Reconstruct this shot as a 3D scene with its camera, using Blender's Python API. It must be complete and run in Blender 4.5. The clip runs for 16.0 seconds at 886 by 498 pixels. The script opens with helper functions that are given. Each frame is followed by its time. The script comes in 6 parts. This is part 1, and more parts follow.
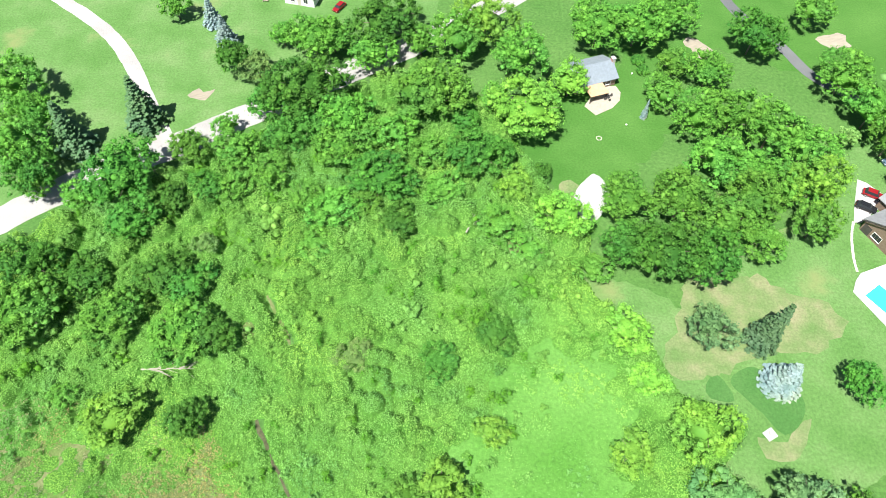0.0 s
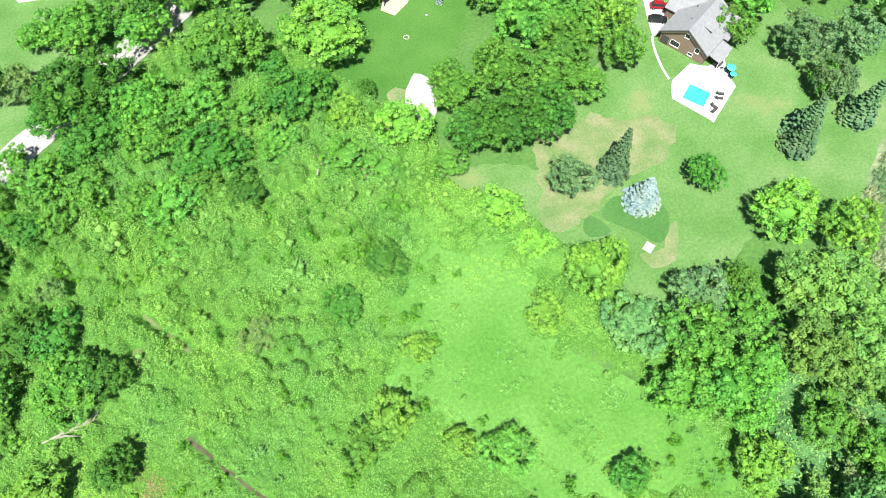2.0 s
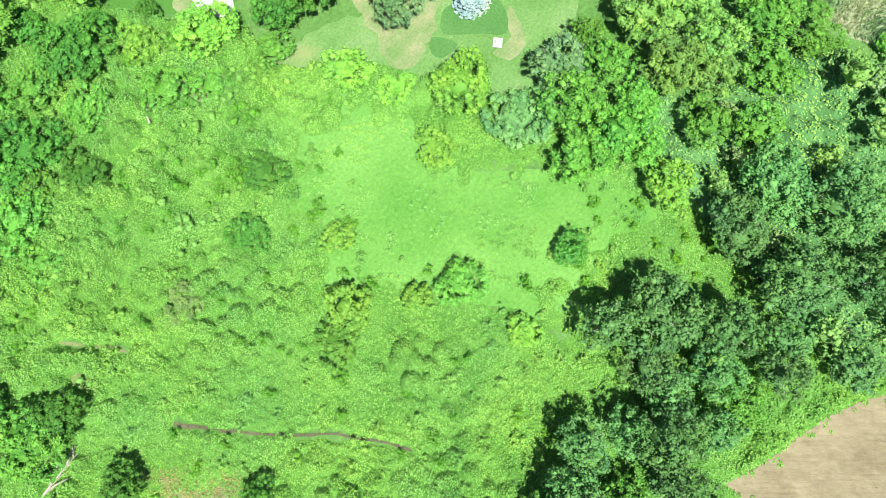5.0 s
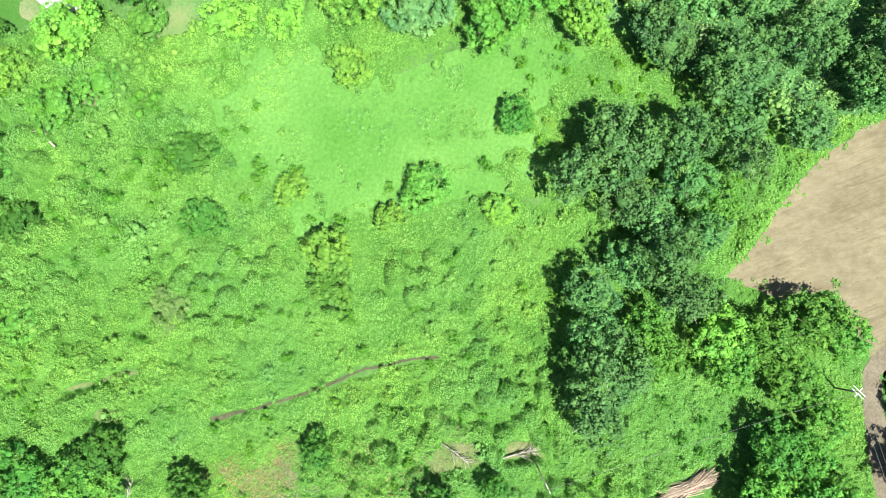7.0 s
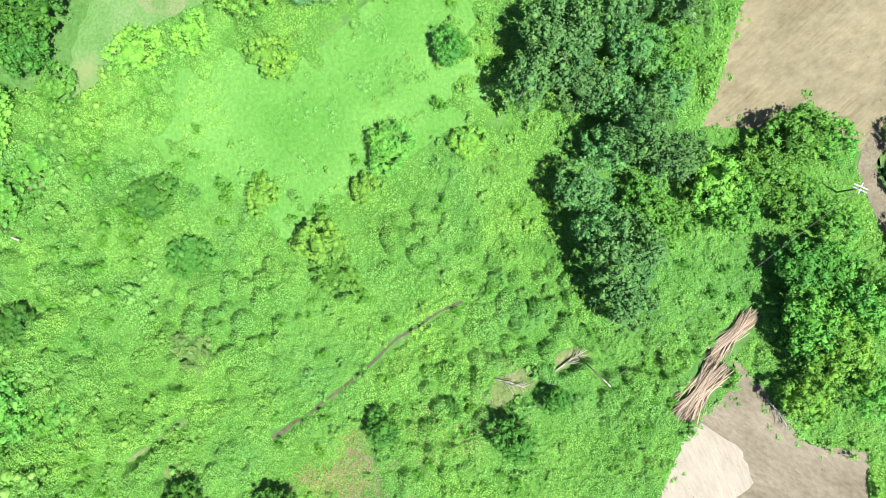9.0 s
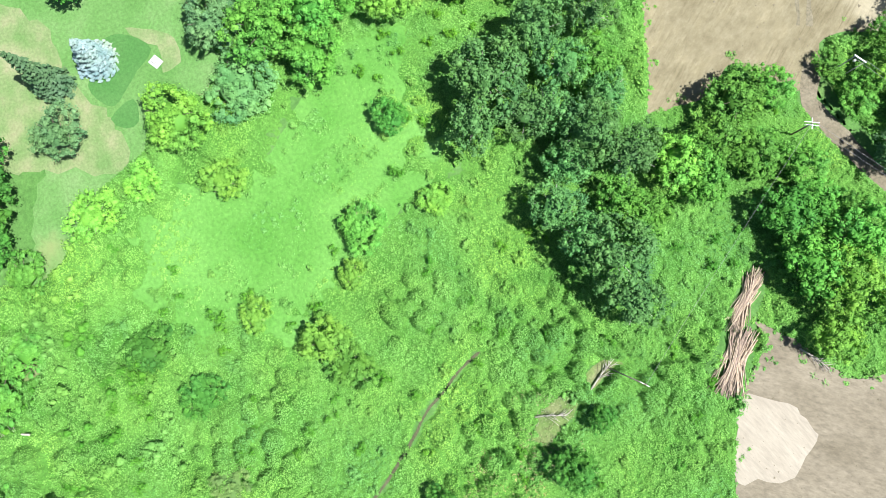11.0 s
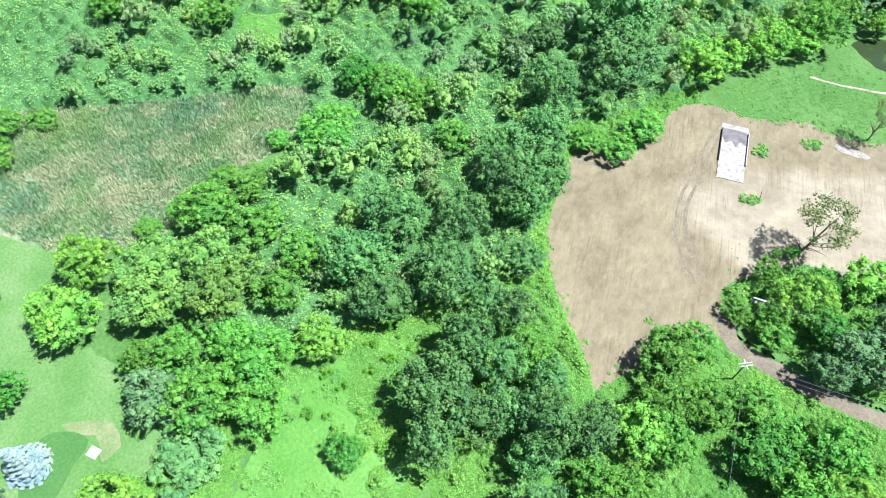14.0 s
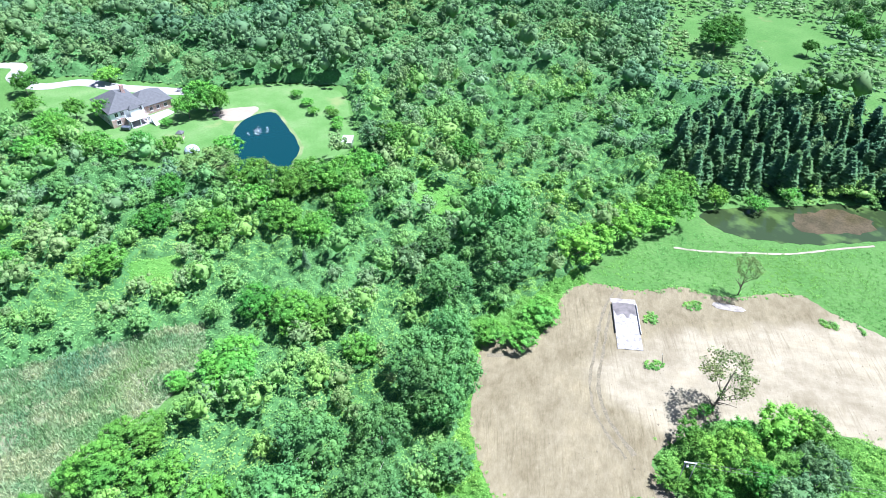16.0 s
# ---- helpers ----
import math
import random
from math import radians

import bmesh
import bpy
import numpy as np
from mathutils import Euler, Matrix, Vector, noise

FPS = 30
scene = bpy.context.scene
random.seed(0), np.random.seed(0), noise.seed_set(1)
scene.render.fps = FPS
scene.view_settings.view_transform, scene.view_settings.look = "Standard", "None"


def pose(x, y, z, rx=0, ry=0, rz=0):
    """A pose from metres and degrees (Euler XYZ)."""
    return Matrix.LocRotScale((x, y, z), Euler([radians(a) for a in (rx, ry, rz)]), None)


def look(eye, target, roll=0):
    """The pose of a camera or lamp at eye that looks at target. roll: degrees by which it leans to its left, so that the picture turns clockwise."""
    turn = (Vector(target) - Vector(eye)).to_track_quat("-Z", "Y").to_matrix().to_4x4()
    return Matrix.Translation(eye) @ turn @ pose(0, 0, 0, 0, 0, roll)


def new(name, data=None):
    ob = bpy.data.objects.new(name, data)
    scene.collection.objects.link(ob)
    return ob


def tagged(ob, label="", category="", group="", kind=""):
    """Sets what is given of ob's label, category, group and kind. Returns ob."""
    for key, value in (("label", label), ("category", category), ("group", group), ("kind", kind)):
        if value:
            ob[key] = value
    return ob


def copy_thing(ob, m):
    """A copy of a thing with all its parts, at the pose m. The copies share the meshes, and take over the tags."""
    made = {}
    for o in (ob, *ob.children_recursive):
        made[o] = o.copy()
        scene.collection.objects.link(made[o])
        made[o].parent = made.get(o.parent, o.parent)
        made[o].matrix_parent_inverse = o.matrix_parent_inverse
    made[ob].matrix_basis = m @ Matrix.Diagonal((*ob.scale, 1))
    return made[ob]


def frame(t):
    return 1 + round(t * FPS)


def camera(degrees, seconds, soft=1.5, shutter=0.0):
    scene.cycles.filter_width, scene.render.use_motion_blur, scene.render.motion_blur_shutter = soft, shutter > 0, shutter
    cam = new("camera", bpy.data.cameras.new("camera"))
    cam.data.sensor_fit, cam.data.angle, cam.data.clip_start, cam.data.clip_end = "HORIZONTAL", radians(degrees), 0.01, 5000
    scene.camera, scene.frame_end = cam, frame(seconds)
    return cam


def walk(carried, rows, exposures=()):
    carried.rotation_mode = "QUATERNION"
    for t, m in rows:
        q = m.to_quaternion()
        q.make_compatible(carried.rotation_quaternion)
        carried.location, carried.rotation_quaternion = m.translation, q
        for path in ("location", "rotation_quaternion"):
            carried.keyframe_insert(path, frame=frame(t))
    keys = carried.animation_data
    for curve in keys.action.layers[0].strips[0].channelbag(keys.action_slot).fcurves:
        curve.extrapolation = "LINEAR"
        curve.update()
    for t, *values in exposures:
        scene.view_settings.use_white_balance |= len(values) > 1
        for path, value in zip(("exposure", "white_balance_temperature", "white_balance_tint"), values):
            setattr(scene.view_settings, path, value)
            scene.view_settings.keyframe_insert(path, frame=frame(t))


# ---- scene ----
cam = camera(68.51, 16.0, 0.7)
PATH = [
    (0.0, pose(0.00, 0.00, 118.80, 33.42, -0.79, 1.19)),
    (0.5, pose(-0.33, 0.14, 118.70, 32.45, -0.58, -5.77)),
    (1.0, pose(-0.67, 0.27, 118.64, 31.48, -0.33, -12.51)),
    (1.5, pose(-1.03, 0.41, 118.61, 29.79, -0.14, -18.43)),
    (2.0, pose(-1.38, 0.55, 118.60, 26.88, -0.03, -23.67)),
    (2.5, pose(-1.71, 0.73, 118.63, 24.81, 0.01, -27.83)),
    (3.0, pose(-2.03, 0.95, 118.65, 22.74, 0.08, -32.47)),
    (3.5, pose(-2.32, 1.22, 118.67, 20.62, 0.15, -37.43)),
    (4.0, pose(-2.58, 1.54, 118.69, 18.48, 0.22, -42.27)),
    (6.5, pose(-3.39, 3.85, 118.69, 7.60, 0.32, -68.01)),
    (7.0, pose(-3.46, 4.26, 118.62, 5.48, 0.29, -73.45)),
    (7.5, pose(-3.50, 4.65, 118.54, 3.41, 0.26, -78.68)),
    (8.0, pose(-3.53, 5.03, 118.46, 1.40, 0.22, -83.86)),
    (8.5, pose(-3.54, 5.38, 118.40, 0.91, 0.18, -88.89)),
    (8.8, pose(-3.55, 5.60, 118.40, 0.80, 0.17, -92.00)),
    (10.2, pose(-3.50, 6.50, 118.55, 0.90, 0.06, -105.60)),
    (11.0, pose(-3.47, 6.87, 118.68, 5.97, 0.02, -112.25)),
    (11.5, pose(-3.45, 7.12, 118.73, 10.54, -0.02, -115.49)),
    (12.0, pose(-3.41, 7.35, 118.79, 15.13, -0.07, -117.49)),
    (12.5, pose(-3.35, 7.57, 118.84, 19.74, -0.12, -118.95)),
    (13.0, pose(-3.28, 7.79, 118.88, 24.34, -0.17, -120.49)),
    (13.5, pose(-3.19, 8.00, 118.89, 28.93, -0.20, -122.83)),
    (14.0, pose(-3.10, 8.19, 118.87, 33.53, -0.22, -125.83)),
    (14.5, pose(-3.00, 8.35, 118.83, 37.96, -0.23, -128.81)),
    (15.0, pose(-2.90, 8.50, 118.77, 42.58, -0.22, -131.99)),
    (15.5, pose(-2.80, 8.64, 118.70, 47.21, -0.21, -135.18)),
    (16.0, pose(-2.68, 8.77, 118.62, 51.78, -0.26, -137.88)),
]
walk(cam, PATH, [(0.0, 1.04, 6300, 12), (5.0, 1.14, 6280, 12), (11.0, 1.12, 5950, 13), (13.5, 1.2, 5680, 17), (16.0, 1.35, 5350, 22)])

# ---- light ----
SUN_AZ, SUN_EL = 215.0, 62.0     # degrees clockwise from +y, degrees above the horizon
world = bpy.data.worlds.new("sky")
scene.world = world
world.use_nodes = True
wn = world.node_tree
sky = wn.nodes.new("ShaderNodeTexSky")
sky.sky_type = "NISHITA"
sky.sun_disc = False
sky.sun_elevation = radians(SUN_EL)
sky.sun_rotation = radians(SUN_AZ)
wn.nodes["Background"].inputs["Strength"].default_value = 0.048
wn.links.new(sky.outputs[0], wn.nodes["Background"].inputs["Color"])
sun = new("sun", bpy.data.lights.new("sun", "SUN"))
sun.data.energy = 5.0
sun.data.angle = radians(0.5)
sun.data.color = (1.0, 0.96, 0.88)
az, el = radians(SUN_AZ), radians(SUN_EL)
sun.matrix_basis = look((math.sin(az) * math.cos(el) * 100, math.cos(az) * math.cos(el) * 100, math.sin(el) * 100), (0, 0, 0))

# ---- materials ----
def material(name):
    m = bpy.data.materials.new(name)
    m.use_nodes = True
    nt = m.node_tree
    return m, nt, nt.nodes["Principled BSDF"]


def node(nt, kind, **values):
    n = nt.nodes.new(kind)
    for key, value in values.items():
        n.inputs[key.replace("_", " ")].default_value = value
    return n


def ramp(nt, fac, stops):
    n = nt.nodes.new("ShaderNodeValToRGB")
    while len(n.color_ramp.elements) < len(stops):
        n.color_ramp.elements.new(0.5)
    for e, (p, c) in zip(n.color_ramp.elements, stops):
        e.position, e.color = p, (*c, 1)
    nt.links.new(fac, n.inputs["Fac"])
    return n.outputs["Color"]


def noise_tex(nt, scale, detail=4.0, stretch=(1, 1, 1), turn=0.0, rough=0.55):
    co = nt.nodes.new("ShaderNodeTexCoord")
    mp = nt.nodes.new("ShaderNodeMapping")
    mp.inputs["Rotation"].default_value = (0, 0, radians(turn))
    nt.links.new(co.outputs["Object"], mp.inputs["Vector"])
    if stretch != (1, 1, 1):
        long_way = nt.nodes.new("ShaderNodeMapping")
        long_way.inputs["Scale"].default_value = stretch
        nt.links.new(mp.outputs[0], long_way.inputs["Vector"])
        mp = long_way
    n = node(nt, "ShaderNodeTexNoise", Scale=scale, Detail=detail, Roughness=rough)
    nt.links.new(mp.outputs[0], n.inputs["Vector"])
    return n.outputs["Fac"]


def mixed(nt, fac, a, b, blend="MIX"):
    n = nt.nodes.new("ShaderNodeMix")
    n.data_type = "RGBA"
    n.blend_type = blend
    for sock, v in ((n.inputs[0], fac), (n.inputs[6], a), (n.inputs[7], b)):
        if hasattr(v, "is_output"):
            nt.links.new(v, sock)
        elif isinstance(v, tuple):
            sock.default_value = (*v, 1)
        else:
            sock.default_value = v
    return n.outputs[2]


def bumped(nt, bsdf, height, strength, distance):
    b = node(nt, "ShaderNodeBump", Strength=strength, Distance=distance)
    nt.links.new(height, b.inputs["Height"])
    nt.links.new(b.outputs[0], bsdf.inputs["Normal"])


def ground_mat(name, stops, scale=0.08, fine=1.6, stretch=(1, 1, 1), turn=0.0, bump=0.5, rough=0.9, fine_mix=0.35, stain=None, spots=None):
    """A surface of broad patches, fine grain and, where given, stains with a shape of their own."""
    m, nt, b = material(name)
    broad = ramp(nt, noise_tex(nt, scale, 5, stretch, turn), stops)
    grain_fac = noise_tex(nt, fine, 6, stretch, turn, 0.7)
    grain = ramp(nt, grain_fac, [(0.3, (0.45, 0.45, 0.45)), (0.72, (1.3, 1.3, 1.3))])
    colour = mixed(nt, fine_mix * 2, broad, mixed(nt, 1.0, broad, grain, "MULTIPLY"))
    if stain:
        colour = mixed(nt, ramp(nt, noise_tex(nt, stain[1], 4, stretch, turn), [(stain[2], (0, 0, 0)), (stain[2] + 0.12, (1, 1, 1))]), colour, stain[0])
    if spots:
        colour = mixed(nt, ramp(nt, noise_tex(nt, spots[1], 3), [(spots[2], (0, 0, 0)), (spots[2] + 0.08, (1, 1, 1))]), colour, spots[0])
    nt.links.new(colour, b.inputs["Base Color"])
    b.inputs["Roughness"].default_value = rough
    b.inputs["Specular IOR Level"].default_value = 0.15
    bumped(nt, b, grain_fac, bump, 0.25)
    return m


def site_mat():
    """Graded dirt: brown and streaked, turning to pale sand on one side, with a ragged border."""
    m, nt, b = material("graded_dirt")
    streak = noise_tex(nt, 0.7, 9, (1.0, 0.5, 1), -27, 0.78)
    brown = ramp(nt, streak, [(0.3, (0.152, 0.132, 0.078)), (0.5, (0.193, 0.17, 0.103)), (0.7, (0.243, 0.217, 0.138))])
    flow = noise_tex(nt, 0.3, 8, (0.5, 1.0, 1), -30, 0.7)
    pale = ramp(nt, flow, [(0.3, (0.215, 0.19, 0.125)), (0.5, (0.262, 0.236, 0.16)), (0.7, (0.31, 0.283, 0.198))])
    co = nt.nodes.new("ShaderNodeTexCoord")
    sep = nt.nodes.new("ShaderNodeSeparateXYZ")
    nt.links.new(co.outputs["Object"], sep.inputs[0])
    side = nt.nodes.new("ShaderNodeMapRange")
    side.inputs["From Min"].default_value, side.inputs["From Max"].default_value = 44.0, 30.0
    nt.links.new(sep.outputs["X"], side.inputs["Value"])
    slant = nt.nodes.new("ShaderNodeVectorMath")
    slant.operation = "DOT_PRODUCT"
    slant.inputs[1].default_value = (-0.72, 0.69, 0)
    nt.links.new(co.outputs["Object"], slant.inputs[0])
    south = nt.nodes.new("ShaderNodeMapRange")
    south.inputs["From Min"].default_value, south.inputs["From Max"].default_value = -107.0, -96.0
    nt.links.new(slant.outputs["Value"], south.inputs["Value"])
    both = nt.nodes.new("ShaderNodeMath")
    both.operation = "MULTIPLY"
    nt.links.new(side.outputs[0], both.inputs[0])
    nt.links.new(south.outputs[0], both.inputs[1])
    north = nt.nodes.new("ShaderNodeMapRange")
    north.inputs["From Min"].default_value, north.inputs["From Max"].default_value = -84.0, -94.0
    nt.links.new(sep.outputs["Y"], north.inputs["Value"])
    all_three = nt.nodes.new("ShaderNodeMath")
    all_three.operation = "MULTIPLY"
    nt.links.new(both.outputs[0], all_three.inputs[0])
    nt.links.new(north.outputs[0], all_three.inputs[1])
    add = nt.nodes.new("ShaderNodeMath")
    add.operation = "ADD"
    nt.links.new(all_three.outputs[0], add.inputs[0])
    nt.links.new(noise_tex(nt, 0.09, 6), add.inputs[1])
    colour = mixed(nt, ramp(nt, add.outputs[0], [(0.62, (0, 0, 0)), (1.0, (1, 1, 1))]), brown, pale)
    blot = ramp(nt, noise_tex(nt, 0.1, 8, (1, 0.7, 1), -27, 0.72), [(0.34, (0.76, 0.74, 0.7)), (0.5, (1, 1, 1)), (0.66, (1.2, 1.19, 1.17))])
    colour = mixed(nt, 1.0, colour, blot, "MULTIPLY")
    tread = ramp(nt, noise_tex(nt, 1.9, 5, (1.0, 0.05, 1), -38, 0.65), [(0.36, (0.8, 0.79, 0.76)), (0.46, (1, 1, 1)), (0.66, (1.1, 1.1, 1.08))])
    swept = ramp(nt, noise_tex(nt, 0.06, 3), [(0.42, (0, 0, 0)), (0.56, (1, 1, 1))])
    colour = mixed(nt, swept, colour, mixed(nt, 1.0, colour, tread, "MULTIPLY"))
    nt.links.new(colour, b.inputs["Base Color"])
    b.inputs["Roughness"].default_value = 0.95
    b.inputs["Specular IOR Level"].default_value = 0.1
    bumped(nt, b, noise_tex(nt, 1.3, 8, (1.0, 0.3, 1), -27, 0.75), 0.6, 0.22)
    return m


def leaf_mat(name, dark, light, shine=0.1, translucent=0.15, vary=True, patch=0.25, dried=None):
    """Leaves: each leaf and each plant a little different; light comes through them."""
    m, nt, b = material(name)
    geo = nt.nodes.new("ShaderNodeNewGeometry")
    info = nt.nodes.new("ShaderNodeObjectInfo")
    low = tuple(d + (l - d) * .22 for d, l in zip(dark, light))
    high = tuple(l - (l - d) * .22 for d, l in zip(dark, light))
    each = ramp(nt, geo.outputs["Random Per Island"], [(0.0, low), (1.0, high)])
    drift = ramp(nt, noise_tex(nt, patch, 3), [(0.32, (0.76, 0.82, 0.7)), (0.68, (1.25, 1.15, 1.1))])
    colour = mixed(nt, 1.0, each, drift, "MULTIPLY")
    wide = ramp(nt, noise_tex(nt, patch * .3, 4), [(0.36, (0.8, 0.9, 1.12)), (0.64, (1.16, 1.07, 0.86))])
    colour = mixed(nt, 1.0, colour, wide, "MULTIPLY")
    if dried:
        colour = mixed(nt, ramp(nt, noise_tex(nt, 0.11, 5), [(0.47, (0, 0, 0)), (0.58, (1, 1, 1))]), colour, mixed(nt, 1.0, dried, drift, "MULTIPLY"))
    hsv = nt.nodes.new("ShaderNodeHueSaturation")
    for sock, lo, hi in (("Hue", 0.493, 0.508), ("Value", 0.8, 1.22)):
        r = nt.nodes.new("ShaderNodeMapRange")
        r.inputs["To Min"].default_value, r.inputs["To Max"].default_value = lo, hi
        if vary:
            nt.links.new(info.outputs["Random"], r.inputs["Value"])
            nt.links.new(r.outputs[0], hsv.inputs[sock])
    nt.links.new(colour, hsv.inputs["Color"])
    nt.links.new(hsv.outputs[0], b.inputs["Base Color"])
    b.inputs["Roughness"].default_value = 0.62
    b.inputs["Specular IOR Level"].default_value = shine
    tr = nt.nodes.new("ShaderNodeBsdfTranslucent")
    nt.links.new(hsv.outputs[0], tr.inputs["Color"])
    mx = nt.nodes.new("ShaderNodeMixShader")
    mx.inputs[0].default_value = translucent
    nt.links.new(b.outputs[0], mx.inputs[1])
    nt.links.new(tr.outputs[0], mx.inputs[2])
    nt.links.new(mx.outputs[0], nt.nodes["Material Output"].inputs["Surface"])
    return m


def plain_mat(name, colour, rough=0.7, metal=0.0, vary=0.25, scale=1.5, bump=0.0):
    m, nt, b = material(name)
    fac = noise_tex(nt, scale, 5)
    lo = tuple(c * (1 - vary) for c in colour)
    hi = tuple(min(1, c * (1 + vary)) for c in colour)
    nt.links.new(ramp(nt, fac, [(0.3, lo), (0.7, hi)]), b.inputs["Base Color"])
    b.inputs["Roughness"].default_value = rough
    b.inputs["Metallic"].default_value = metal
    if bump:
        bumped(nt, b, fac, bump, 0.05)
    return m


MEADOW = ground_mat("meadow", [(0.3, (0.065, 0.17, 0.034)), (0.7, (0.105, 0.22, 0.055))], 0.06, 1.2, bump=0.6, stain=((0.16, 0.19, 0.07), 0.05, 0.64))
CLEARING = ground_mat("clearing_grass", [(0.35, (0.084, 0.238, 0.035)), (0.65, (0.14, 0.322, 0.066))], 0.05, 1.5, bump=0.6, fine_mix=0.3)
LAWN = ground_mat("lawn_grass", [(0.3, (0.085, 0.2, 0.045)), (0.5, (0.115, 0.235, 0.065)), (0.7, (0.16, 0.265, 0.095))], 0.09, 1.7, bump=0.4, fine_mix=0.3, stain=((0.2, 0.235, 0.09), 0.045, 0.6))
LAWN_DEEP = ground_mat("watered_lawn", [(0.3, (0.052, 0.158, 0.024)), (0.7, (0.088, 0.21, 0.042))], 0.06, 2.0, bump=0.4, fine_mix=0.25)
WET_LAWN = ground_mat("lush_lawn", [(0.3, (0.055, 0.16, 0.036)), (0.7, (0.08, 0.19, 0.05))], 0.1, 2.0, bump=0.4, fine_mix=0.25)
DRY_GRASS = ground_mat("dry_grass", [(0.35, (0.12, 0.21, 0.065)), (0.52, (0.175, 0.235, 0.095)), (0.68, (0.255, 0.26, 0.14))], 0.16, 2.0, bump=0.3, fine_mix=0.25)
DRY_EARTH = ground_mat("dry_weedy_earth", [(0.34, (0.11, 0.19, 0.045)), (0.5, (0.145, 0.205, 0.065)), (0.66, (0.2, 0.215, 0.1))], 0.22, 2.2, bump=0.6, fine_mix=0.35)
BRUSH_MASS = ground_mat("brush_growth", [(0.3, (0.064, 0.19, 0.025)), (0.7, (0.12, 0.285, 0.046))], 0.12, 2.2, bump=1.0, fine_mix=0.4)
WOOD_MASS = ground_mat("understorey_growth", [(0.3, (0.05, 0.15, 0.04)), (0.7, (0.1, 0.24, 0.075))], 0.05, 1.2, bump=1.0, fine_mix=0.4)
GRAVEL = ground_mat("pale_gravel", [(0.3, (0.32, 0.312, 0.295)), (0.7, (0.43, 0.423, 0.405))], 0.1, 4.0, bump=0.4, fine_mix=0.15)
ASPHALT = ground_mat("grey_asphalt", [(0.3, (0.12, 0.128, 0.13)), (0.7, (0.16, 0.17, 0.172))], 0.1, 4.0, bump=0.2, fine_mix=0.1)
DIRT = site_mat()
PALE_DIRT = ground_mat("pale_sand", [(0.3, (0.27, 0.238, 0.18)), (0.7, (0.37, 0.335, 0.262))], 0.07, 1.4, (0.25, 1.0, 1), -20, 0.5, fine_mix=0.18, stain=((0.29, 0.235, 0.175), 0.06, 0.64))
SOIL = ground_mat("bare_brown_soil", [(0.3, (0.15, 0.129, 0.087)), (0.7, (0.24, 0.21, 0.15))], 0.15, 1.5, (1.0, 0.4, 1), 40, 0.6, fine_mix=0.3)
# Soil of the ditch, darker than the ground around it.
DITCH_SOIL = ground_mat("dark_ditch_soil", [(0.3, (0.065, 0.07, 0.034)), (0.7, (0.12, 0.125, 0.066))], 0.5, 2.5, bump=0.6)
RUT = ground_mat("pressed_dirt", [(0.3, (0.158, 0.141, 0.09)), (0.7, (0.215, 0.192, 0.128))], 0.6, 2.0, bump=0.5)
TRACK = ground_mat("trodden_earth", [(0.3, (0.15, 0.13, 0.085)), (0.7, (0.225, 0.198, 0.138))], 0.2, 2.0, bump=0.6)
REEDS_GROUND = ground_mat("marsh_mud", [(0.35, (0.11, 0.22, 0.075)), (0.5, (0.18, 0.25, 0.12)), (0.65, (0.3, 0.31, 0.19))], 0.1, 1.6, (0.5, 1.0, 1), 20, 0.3)
CONCRETE = plain_mat("white_concrete", (0.4, 0.395, 0.385), 0.85, 0, 0.14, 0.7)

LEAF_BROAD = leaf_mat("broadleaf_leaves", (0.042, 0.158, 0.017), (0.187, 0.453, 0.076))
LEAF_LIME = leaf_mat("lime_green_leaves", (0.089, 0.252, 0.029), (0.256, 0.540, 0.083))
LEAF_DARK = leaf_mat("dark_green_leaves", (0.026, 0.109, 0.015), (0.113, 0.319, 0.051))
LEAF_POPLAR = leaf_mat("poplar_leaves", (0.052, 0.154, 0.039), (0.136, 0.317, 0.090), 0.2)
LEAF_WILLOW = leaf_mat("willow_leaves", (0.1, 0.24, 0.042), (0.235, 0.46, 0.105))
LEAF_RUST = leaf_mat("rusty_leaves", (0.1, 0.2, 0.05), (0.22, 0.36, 0.11))
LEAF_BRUSH = leaf_mat("brush_leaves", (0.1, 0.265, 0.048), (0.23, 0.47, 0.105), vary=False, patch=0.16)
LEAF_LOW = leaf_mat("low_weed_leaves", (0.075, 0.225, 0.038), (0.17, 0.385, 0.085), vary=False, patch=0.08)
LEAF_THICKET = leaf_mat("thicket_leaves", (0.034, 0.15, 0.012), (0.157, 0.4, 0.046), vary=False, patch=0.1)
LEAF_WOODS = leaf_mat("woodland_leaves", (0.112, 0.27, 0.071), (0.269, 0.5, 0.153), 0.08, translucent=0.24, vary=False, patch=0.06)
LEAF_WOODS_GREY = leaf_mat("grey_woodland_leaves", (0.123, 0.23, 0.102), (0.258, 0.42, 0.194), 0.08, translucent=0.24, vary=False, patch=0.06)
# Haze is put into both forest colours: greyer and bluer than nearer leaves.
LEAF_HAZY = leaf_mat("hazy_forest_leaves", (0.130, 0.248, 0.106), (0.241, 0.406, 0.185), 0.06, translucent=0.28, vary=False, patch=0.05)
LEAF_HAZY_DARK = leaf_mat("hazy_dark_forest_leaves", (0.093, 0.198, 0.081), (0.187, 0.327, 0.144), 0.06, translucent=0.28, vary=False, patch=0.05)
LEAF_SAGE = leaf_mat("sage_green_leaves", (0.085, 0.21, 0.06), (0.2, 0.42, 0.14))
LEAF_SILVER = leaf_mat("olive_leaves", (0.078, 0.15, 0.041), (0.269, 0.36, 0.143))
LEAF_REED = leaf_mat("reed_blades", (0.13, 0.31, 0.12), (0.36, 0.52, 0.27), translucent=0.4, vary=False, patch=0.12, dried=(0.46, 0.52, 0.32))
